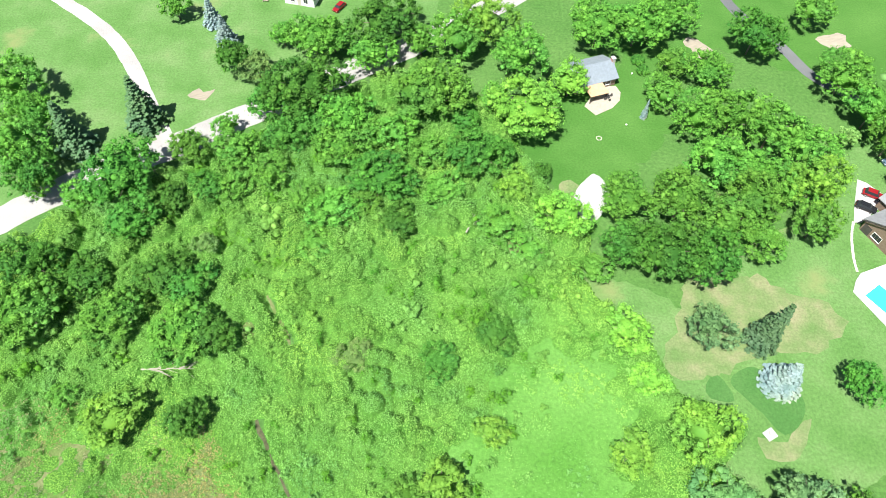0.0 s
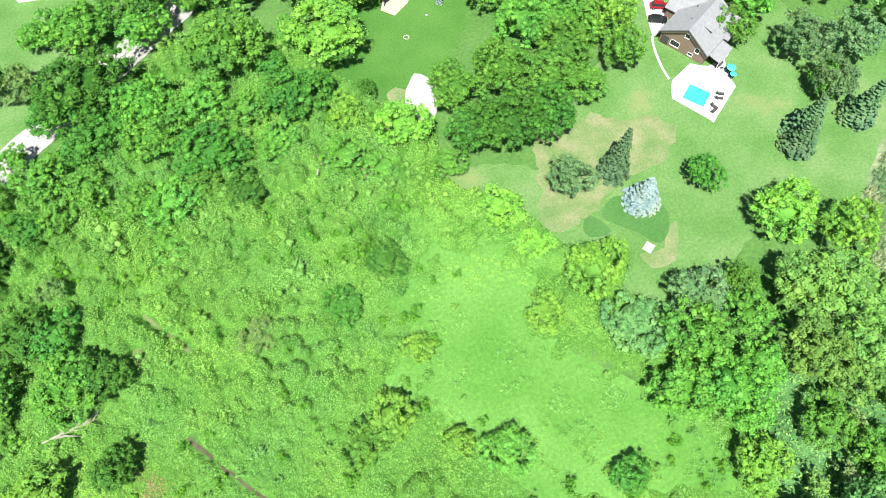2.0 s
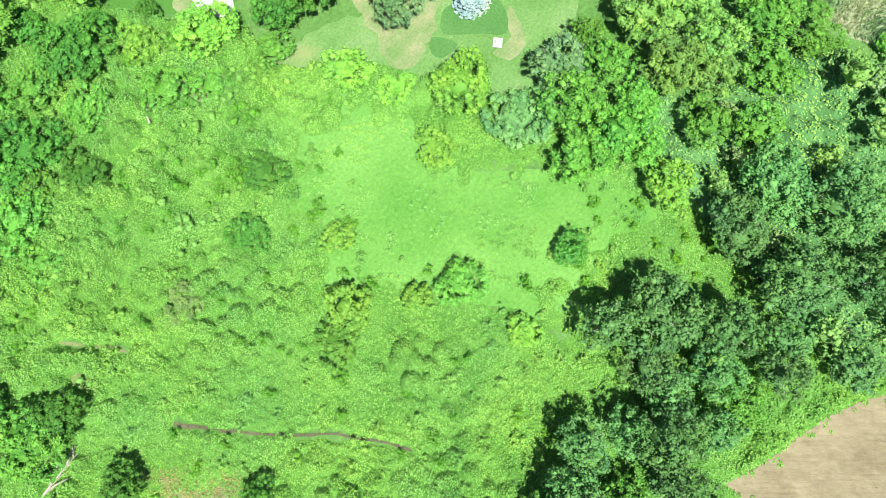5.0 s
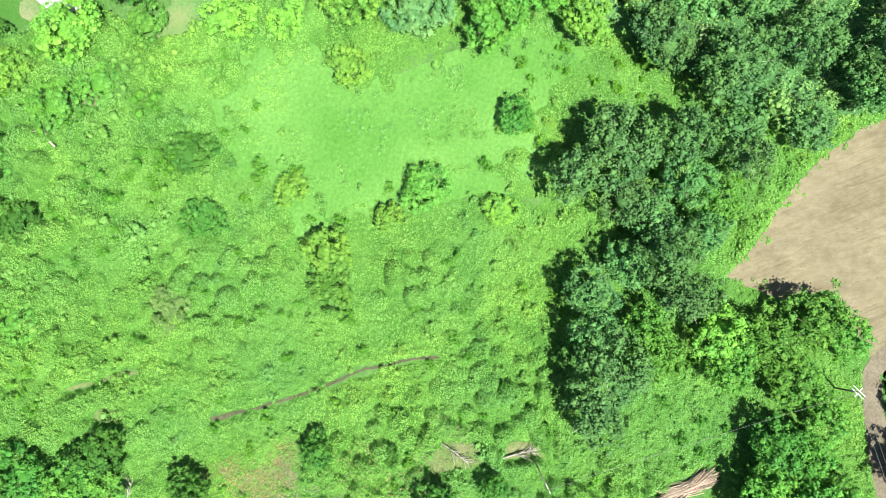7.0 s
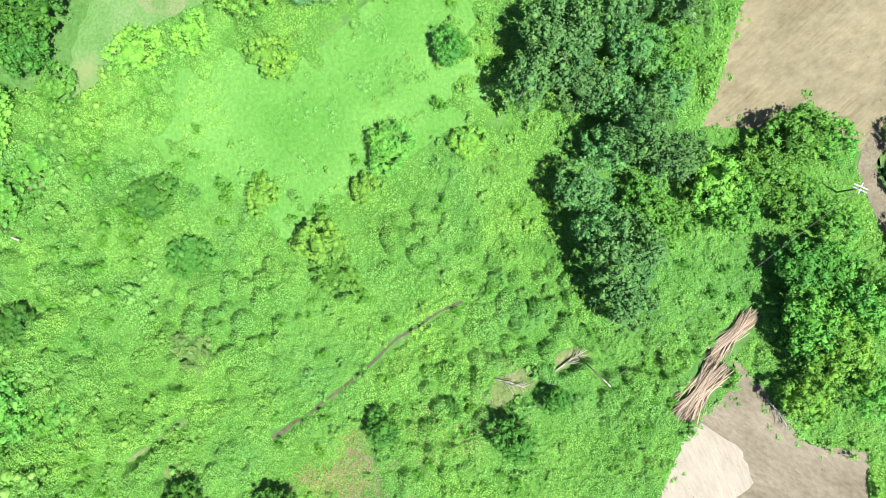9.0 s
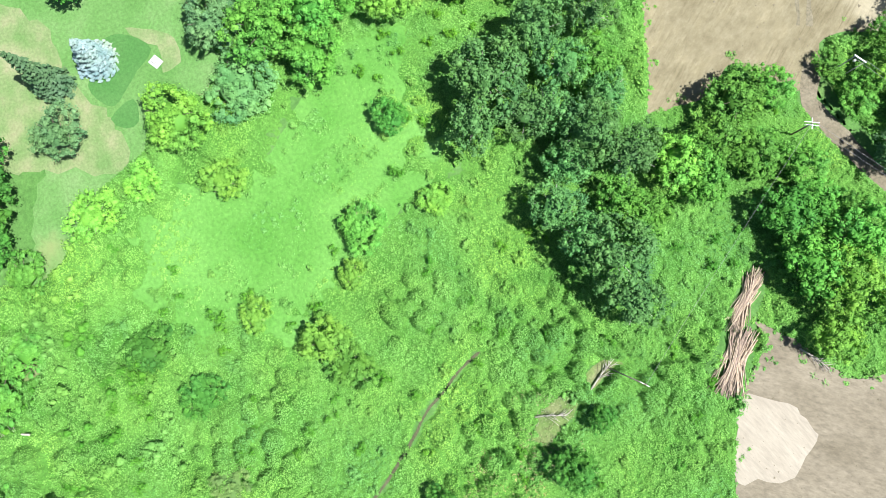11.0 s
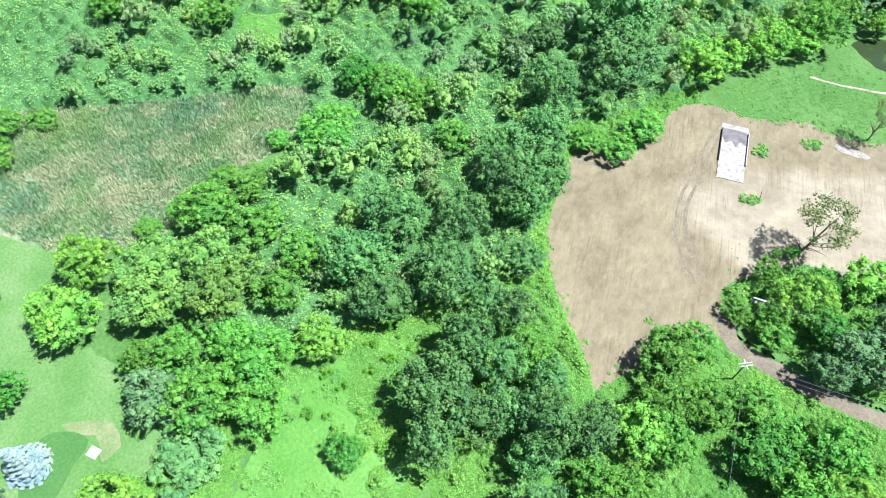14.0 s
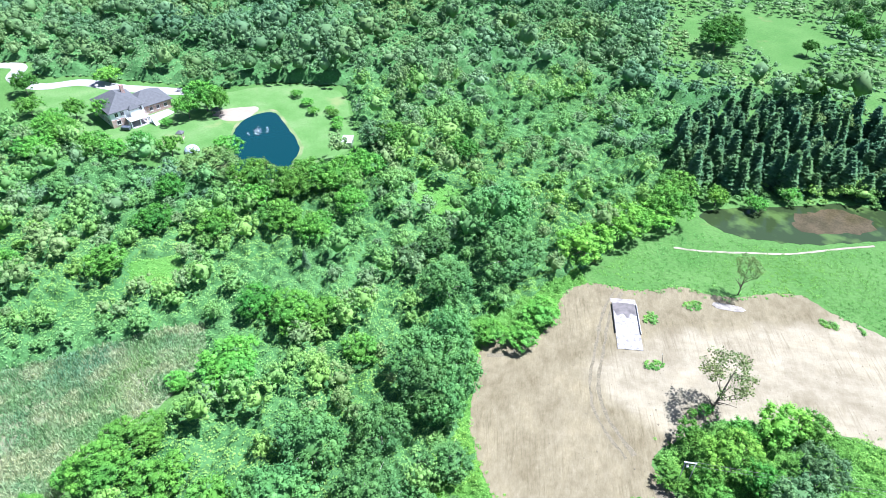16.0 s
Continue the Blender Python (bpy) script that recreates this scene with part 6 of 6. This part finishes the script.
for wx in (3, 7.5, 12):
    window(hp, wx, 3.6, 1.1, 1.3, 0, "y", 1)
    window(hp, wx, 1.0, 1.1, 1.2, .06, "y", 1)
part("chimney", boxes((8.5, 9.6, -9.5, -8.4, 6, 10.2)), BRICK, hp)
region("terrace", [(241, -96), (236.4, -96.5), (234.6, -88), (235, -79), (241, -78)], CONCRETE, .12, "white concrete terrace behind the brick house", "terrace", 0)


def gazebo(m, mat, label, w=3.2):
    t = new("gazebo")
    tagged(t, label, "gazebo")
    for sx in (-1, 1):
        for sy in (-1, 1):
            part("post", boxes((sx * w * .4 - .07, sx * w * .4 + .07, sy * w * .4 - .07, sy * w * .4 + .07, 0, 2.3)), WOOD, t)
    part("roof", hip_roof(-w / 2, w / 2, -w / 2, w / 2 - .01, 2.4, 3.3, .2), mat, t)
    part("floor", boxes((-w / 2, w / 2, -w / 2, w / 2, 0, .12)), WOOD, t)
    t.matrix_basis = m


gazebo(pose(222.0, -107.0, .03, 0, 0, 20), SLATE, "small wooden gazebo with grey roof at the beach")
gazebo(pose(215.3, -86.9, .02, 0, 0, 40), SLATE, "wooden play shelter on the lawn", 2.2)
sh = new("open_shed")
tagged(sh, "open-fronted grey metal shed beside the pond lawn", "shed")
sh.matrix_basis = pose(168.5, -126.8, .02, 0, 0, 130)
part("wall", boxes((0, 5.2, 3.2, 3.3, 0, 2.3), (0, .1, 0, 3.2, 0, 2.2), (5.1, 5.2, 0, 3.2, 0, 2.2)), METAL, sh)
part("roof", prism([(-.2, 2.3), (5.4, 2.3), (5.4, 2.42), (-.2, 2.42)], -.4, 3.5), plain_mat("pale_sheet_roof", (.6, .62, .66), .45, .3, .1), sh)
for q in (.1, 2.6, 5.1):
    part("post", boxes((q - .06, q + .06, .02, .14, 0, 2.3)), WOOD, sh)
dome = new("covered_dome")
tagged(dome, "pale blue-grey covered dome tent among trees", "tent")
bm = bmesh.new()
bmesh.ops.create_uvsphere(bm, u_segments=14, v_segments=8, radius=2.8)
bmesh.ops.delete(bm, geom=[v for v in bm.verts if v.co.z < -.01], context="VERTS")
for v in bm.verts:
    v.co.z *= .85
part("cover", bm, plain_mat("pale_tarp", (.45, .52, .6), .6, 0, .15), dome)
part("skirt", cylinder(2.85, 0, .25, 14), TRIM, dome)
dome.matrix_basis = pose(203.6, -84.4, .01)
tr = new("trailer")
tagged(tr, "small dark covered trailer on the lawn", "trailer")
tr.matrix_basis = pose(236.3, -76.2, .02, 0, 0, 35)
part("body", soft_box((3.4, 1.8, 1.1), .12, 2, (0, 0, .45)), plain_mat("slate_tarp", (.07, .09, .11), .6), tr)
for y in (-.85, .85):
    part("wheel", turned(cylinder(.32, -.1, .1, 12), pose(0, y, .32, 90)), BLACK, tr)
part("drawbar", boxes((1.7, 2.8, -.05, .05, .4, .5)), METAL, tr)

# ---- building site ----
fd = new("foundation")
tagged(fd, "white concrete foundation slab with low walls on dirt", "foundation")
fd.matrix_basis = pose(41.7, -111.5, 0, 0, 0, 125.5)
part("slab", boxes((-8.5, 8.4, -3.1, 3.1, 0, .16)), plain_mat("silty_concrete", (.31, .3, .275), .85, 0, .45, .9), fd)
part("apron", boxes((-10.2, -8.55, -3.4, 3.2, 0, .1)), plain_mat("dusty_concrete", (.29, .27, .23), .9, 0, .35, .8), fd)
for y in (-3.25, 3.1):
    part("low_wall", boxes((-8.0, 3.0, y, y + .16, 0, .6)), TRIM if y < 0 else CONCRETE, fd)
stain_loop = smooth_loop([(-8.3, -2.8), (-6.2, -2.9), (-3.6, -2.2), (-4.4, -.8), (-2.6, .4), (-4.6, 1.4), (-3.8, 2.7), (-6.5, 2.9), (-8.3, 2.6)], .5, .3, True, 9)
part("wet_stain", mesh_of("wet_stain", [(p, q, .168) for p, q in stain_loop], [list(range(len(stain_loop)))]), plain_mat("dark_silt", (.13, .12, .11), .8, 0, .4, .5), fd, "dark silt on the slab")
region("slab_remnant", [(29, -135), (22.5, -138.2), (21.8, -136.4), (27.5, -133.4)], plain_mat("dirty_concrete", (.26, .24, .195), .9, 0, .4, .9), .1, "broken pale concrete slab on the dirt", "slab", .15, 51)
rw = np.random.default_rng(31)
for wx, wy, wr in ((30.0, -104.0, 1.9), (38.4, -118.0, 2.0), (32.5, -129.8, 2.2), (3.2, -147.0, 2.0), (-3.4, -149.6, 1.1), (65.0, -82.6, 1.7)):
    n = int(wr * wr * 7)
    a, q = rw.uniform(0, 6.28, n), np.sqrt(rw.uniform(0, 1, n)) * wr
    v, f = brush(q * np.cos(a) * 1.25, q * np.sin(a) * .85, rw, .55, .55, .17, 34)
    wp = new("weed_patch", mesh_of("weed_patch", v, f, [LEAF_BRUSH]))
    tagged(wp, "clump of green weeds growing on bare dirt", "weeds", "weed clumps on the dirt")
    wp.matrix_basis = pose(wx, wy, .04, 0, 0, rw.uniform(0, 180))
for pts, wd, sd in (([(49.2, -121.9), (46.9, -111.7), (40.7, -98), (36.3, -89), (29.6, -82.5), (21, -78.5)], .8, 71), ([(51, -121.9), (48.9, -111.7), (42.6, -97.4), (38, -87.8), (31, -80.8), (22, -76.5)], .6, 72),
                    ([(62, -79.5), (58.2, -83.3), (57.1, -89.4), (57.3, -96.8)], 1.1, 75)):
    strip("wheel_rut", pts, wd, RUT, .05, "shallow wheel rut pressed into the dirt", "track", .45, sd)
stake = new("stake")
tagged(stake, "thin dark leaning stake in the weeds", "stake")
v, f = tubes([[(0, 0, 0, .07), (.3, .2, 2.0, .06), (.7, .5, 4.2, .04)]], 7)
part("shaft", mesh_of("shaft", v, f, [TRIM], True), None, stake)
part("tip_band", turned(cylinder(.06, -.1, .1, 7), pose(.66, .47, 4.0, 10)), WHITE, stake)
stake.matrix_basis = pose(28.6, -105.2, 0)
strip("ditch_edge", [(48, -150), (41, -154), (31, -162), (21, -170.5), (11, -183), (4, -191)], .8, PALE_DIRT, .05, "pale grassy bank beside the muddy pool", "bank", .3, 55)


rg = np.random.default_rng(12)
cx, cy = scatter(SITE_EDGE, 1.9, rg, (), 0)
cx2, cy2 = scatter(SITE_SOUTH_EDGE, 1.6, rg, (), 0)
cx, cy = np.concatenate([cx, cx2]), np.concatenate([cy, cy2])
cs = rg.gamma(1.3, .045, len(cx)) + .03
v = np.array([(1, 0, 0), (-.6, .8, 0), (-.5, -.9, 0), (.1, .1, .9)])
ang = rg.uniform(0, 6.28, len(cx))
ca, sa = np.cos(ang), np.sin(ang)
vv = np.stack([np.stack([(v[k, 0] * ca - v[k, 1] * sa) * cs + cx, (v[k, 0] * sa + v[k, 1] * ca) * cs + cy, v[k, 2] * cs + .06], axis=1) for k in range(4)], axis=1).reshape(-1, 3)
tri = np.array([(0, 1, 3), (1, 2, 3), (2, 0, 3)])
tagged(new("clods", mesh_of("clods", vv, (np.arange(len(cx))[:, None, None] * 4 + tri).reshape(-1, 3), [TRACK])), "scattered clods of earth on the dirt", "soil", kind="stuff")

# ---- log piles ----
LOG_WOOD = plain_mat("stripped_log_wood", (.42, .33, .23), .85, 0, .3, 2.5)
LOG_BARK = plain_mat("grey_log_bark", (.26, .2, .15), .9, 0, .3, 2.5, .4)


def log_pile(centre, along, length, width, count, seed, label):
    t = new("log_pile")
    tagged(t, label, "logs", "log piles")
    rl = random.Random(seed)
    meshes = []
    for k in range(6):
        L = length * rl.uniform(.7, 1.1)
        r = rl.uniform(.06, .13)
        v, f = tubes([[(-L / 2, 0, 0, r), (-L * .15, rl.uniform(-.1, .1), rl.uniform(-.06, .06), r * .95), (L * .2, rl.uniform(-.12, .12), 0, r * .85), (L / 2, 0, 0, r * .7)]], 8)
        meshes.append(mesh_of("log", v, f, [LOG_WOOD if k % 3 else LOG_BARK], True))
    for i in range(count):
        layer = i % 5
        o = part("log", meshes[rl.randrange(6)], None, t)
        o.matrix_basis = pose(rl.uniform(-.14, .14) * length, rl.uniform(-.5, .5) * width * (1 - layer * .14), .12 + layer * .2 + rl.uniform(-.05, .05), 0, rl.uniform(-3, 3), rl.gauss(0, 11) + (180 if rl.random() < .5 else 0))
    t.matrix_basis = pose(*centre, .02, 0, 0, along)


log_pile((-21.3, -44.9), -48, 10.8, 2.9, 84, 1, "stack of pale stripped logs beside the brush")
log_pile((-30.8, -38.6), -42, 10.4, 4.4, 112, 2, "wide stack of pale stripped logs beside dirt")

# ---- poles and wires ----
POLE = plain_mat("grey_pole_wood", (.2, .17, .14), .9, 0, .25, 4)


WIRE = plain_mat("weathered_wire", (.22, .22, .22), .6, .3)


def wire_between(a, b, sag, name="overhead_wire"):
    pts = []
    for i in range(17):
        t = i / 16
        pts.append((a[0] + (b[0] - a[0]) * t, a[1] + (b[1] - a[1]) * t, a[2] + (b[2] - a[2]) * t - sag * 4 * t * (1 - t), .022))
    v, f = tubes([pts], 5)
    ob = new(name, mesh_of(name, v, f, [WIRE]))
    tagged(ob, "thin pale overhead wire between utility poles", "wire", "overhead wires")


up = new("utility_pole")
tagged(up, "grey wooden utility pole with double crossarm", "pole")
v, f = tubes([[(0, 0, -.2, .17), (0, 0, 4, .15), (0, 0, 7.6, .11)]], 9)
part("shaft", mesh_of("shaft", v, f, [POLE], True), None, up)
for y in (-.28, .28):
    part("crossarm", boxes((-1.3, 1.3, y - .06, y + .06, 7.0, 7.14)), WHITE, up, "pale crossarm")
part("brace", boxes((-.06, .06, -1.0, 1.0, 7.15, 7.25)), WHITE, up)
for x in (-1.15, -.5, .5, 1.15):
    part("insulator", cylinder(.07, 7.14, 7.36, 8, .04, (x, .28)), WHITE, up)
up.matrix_basis = pose(3.3, -66.0, 0, 0, 0, 62)
hf = new("h_frame")
tagged(hf, "pale two-legged frame with a crossbeam and lamp", "frame")
for x in (-.95, .95):
    v, f = tubes([[(x, 0, -.2, .11), (x, 0, 4, .1), (x, 0, 8.0, .09)]], 8)
    part("leg", mesh_of("leg", v, f, [plain_mat("pale_pole_wood", (.45, .42, .38), .85)], True), None, hf)
part("crossbeam", boxes((-1.2, 1.2, -.1, .1, 7.9, 8.12)), WHITE, hf)
part("lamp", soft_box((.4, .35, .5), .08, 2, (-.3, .05, 6.4)), WHITE, hf)
part("lamp_bracket", boxes((-.34, -.26, -.04, .14, 6.9, 7.9)), METAL, hf)
hf.matrix_basis = pose(10.6, -78.4, 0, 0, 0, 212)
lp = new("utility_pole")
tagged(lp, "thin dark leaning utility pole in the brush", "pole")
v, f = tubes([[(0, 0, -.2, .13), (-2.0, -1.7, 4.4, .11), (-4.0, -3.4, 8.9, .09)]], 8)
part("shaft", mesh_of("shaft", v, f, [POLE], True), None, lp)
part("crossarm", turned(boxes((-.9, .9, -.05, .05, 0, .1)), pose(-3.9, -3.3, 8.5, 0, 10, 40)), WHITE, lp)
for q in (-.7, .7):
    part("insulator", turned(cylinder(.06, 0, .2, 8), pose(-3.9 + q * .77, -3.3 + q * .64, 8.6)), WHITE, lp)
lp.matrix_basis = pose(-22.6, -16.7, 0)
for k in (-1, 1):
    wire_between((3.3 + .5 * k, -66.0 + .9 * k, 7.3), (-60 + .5 * k, -108 + .9 * k, 8.0), 1.2)
    wire_between((10.6 + .5 * k, -78.4 + .8 * k, 7.9), (-52 + .5 * k, -119 + .8 * k, 8.2), 1.2)
wire_between((3.3, -66.0, 7.3), (-26.6, -20.1, 8.8), .8)

# ---- yard things ----
def bench_table(m):
    t = new("picnic_table")
    tagged(t, "weathered grey picnic table on the lawn", "table")
    for i in range(5):
        part("plank", boxes((-.9, .9, -.4 + i * .165, -.26 + i * .165, .72, .77)), WOOD, t)
    for y in (-.75, .6):
        part("bench", boxes((-.9, .9, y, y + .25, .42, .47)), WOOD, t)
    for x in (-.65, .65):
        part("trestle", boxes((x - .04, x + .04, -.72, .8, .36, .42), (x - .04, x + .04, -.3, -.22, 0, .72), (x - .04, x + .04, .3, .38, 0, .72)), WOOD, t)
    t.matrix_basis = m


bench_table(pose(-53.4, 163.3, .03, 0, 0, 15))


def garden_ball(m, label, r=.35):
    t = new("garden_urn")
    tagged(t, label, "urn", "garden ornaments")
    bm = bmesh.new()
    bmesh.ops.create_icosphere(bm, subdivisions=2, radius=r, matrix=Matrix.Translation((0, 0, r + .25)))
    part("bowl", bm, WHITE, t)
    part("foot", cylinder(.2, 0, .3, 10, .12), STONE, t)
    t.matrix_basis = m
    return t


gb = garden_ball(pose(49.3, 135.9, .03) @ Matrix.Scale(.62, 4), "white round garden ornament on the lawn")
copy_thing(gb, pose(56.2, 135.8, .03) @ Matrix.Scale(1.3, 4))
copy_thing(gb, pose(45.3, 117.1, .03) @ Matrix.Diagonal((1.2, 1.2, .6, 1)))
ring = new("fire_ring")
tagged(ring, "small pale stone fire ring on the lawn", "fire ring")
ring.matrix_basis = pose(37.9, 112.3, .03)
sm = soft_box((.3, .2, .22), .04, 1)
sme = bpy.data.meshes.new("stone")
sm.to_mesh(sme)
sm.free()
sme.materials.append(STONE)
for i in range(11):
    o = part("stone", sme, None, ring)
    o.matrix_basis = pose(.65 * math.cos(i * .571), .65 * math.sin(i * .571), 0, 0, 0, math.degrees(i * .571) + 90)

# clipped round shrubs by the north house
rs = np.random.default_rng(77)
for sx, sy, sr in ((51.5, 140.6, 1.9), (52.3, 136.9, 1.7)):
    t = new("round_shrub")
    tagged(t, "clipped round green shrub on the lawn", "shrub", "clipped shrubs")
    lo = lobes_on(np.array([0, 0, .6]), np.array([sr, sr, .7]), 34, rs, .8, -.1)
    v, f = lobe_leaves(lo, .5, 60, .2, rs, .35, .9, .9)
    part("crown", mesh_of("crown", v, f, [LEAF_DARK]), None, t)
    part("stem", cylinder(.12, 0, .6, 8), BARK, t)
    t.matrix_basis = pose(sx, sy, .02)

# ---- dead wood and bare earth in the brush ----
GREY_WOOD = plain_mat("bleached_dead_wood", (.36, .33, .28), .9, 0, .25, 3.0)


def fallen_tree(m, length, seed, label):
    t = new("fallen_tree")
    tagged(t, label, "dead tree", "fallen trees")
    rl = random.Random(seed)
    v, f = tubes([[(0, 0, .25, .2), (length * .5, .2, .45, .14), (length, 0, .6, .04)]], 7)
    part("trunk", mesh_of("trunk", v, f, [GREY_WOOD], True), None, t)
    for i in range(14):
        s = rl.uniform(.25, .9) * length
        a = rl.choice((-1, 1)) * rl.uniform(.2, .7)
        q = rl.uniform(.25, .5) * length * (1.1 - s / length * .5)
        v, f = tubes([[(s, 0, .45, .07), (s + q * .5 * math.cos(a), q * .5 * math.sin(a), .7 + rl.uniform(0, .5), .05), (s + q * math.cos(a * 1.2), q * math.sin(a * 1.2), .6 + rl.uniform(0, .8), .02)]], 5)
        part("limb", mesh_of("limb", v, f, [GREY_WOOD], True), None, t)
    t.matrix_basis = m


region("bare_ground", [(-47 + (p + 47) * 1.25, 26 + (q - 26) * 1.25) for p, q in DRY_BANK], DRY_EARTH, .03, "bare dry bank among weeds", "soil", 1.8, 68)
region("bare_ground", [(-72 + (p + 72) * 1.25, 30 + (q - 30) * 1.25) for p, q in DRY_FIELD], DRY_EARTH, .034, "thin olive grass on a dry slope", "grass", 1.8, 69)
fallen_tree(pose(-59.4, 48.4, .2, 0, 0, 2), 12.0, 1, "bleached fallen tree lying in the brush")
fallen_tree(pose(-45.0, 56.5, .5, 0, 0, 205), 8.0, 2, "bleached dead branches lying in the brush")
fallen_tree(pose(-26.0, -1.5, .2, 0, 0, -110), 6.0, 3, "grey dead branches in dry brush")
fallen_tree(pose(-25.5, -12.5, .2, 0, 0, -60), 7.0, 4, "pale dead branches beside a leaning pole")
fallen_tree(pose(5.0, 82.0, 1.2, 0, 0, 60), 5.0, 5, "brown dead brush pile in green thicket")
fallen_tree(pose(-33, -50.4, .1, 0, 0, 212), 6.0, 6, "pale cut branches at the dirt's edge")
for pts, sd, lb in ((EARTH_TRACE, 61, "thin bare earth trace through brush"), (RED_EARTH, 62, "small bare earth patch among brush"), (DITCH, 63, "narrow dry brown ditch through brush"),
                    (POLE_STRIP, 66, "trodden dry strip by the pole"), (DEAD_PATCH, 70, "grey dead brush and bare earth"), (DEAD_STRIP, 71, "grey dead stalks beside a leaning pole"), (THICKET_GAP, 67, "bare tan earth gap in the thicket")):
    region("bare_ground", pts, DITCH_SOIL if sd == 63 else DRY_EARTH, .05 + .005 * (sd - 60), lb, "soil", .45, sd)
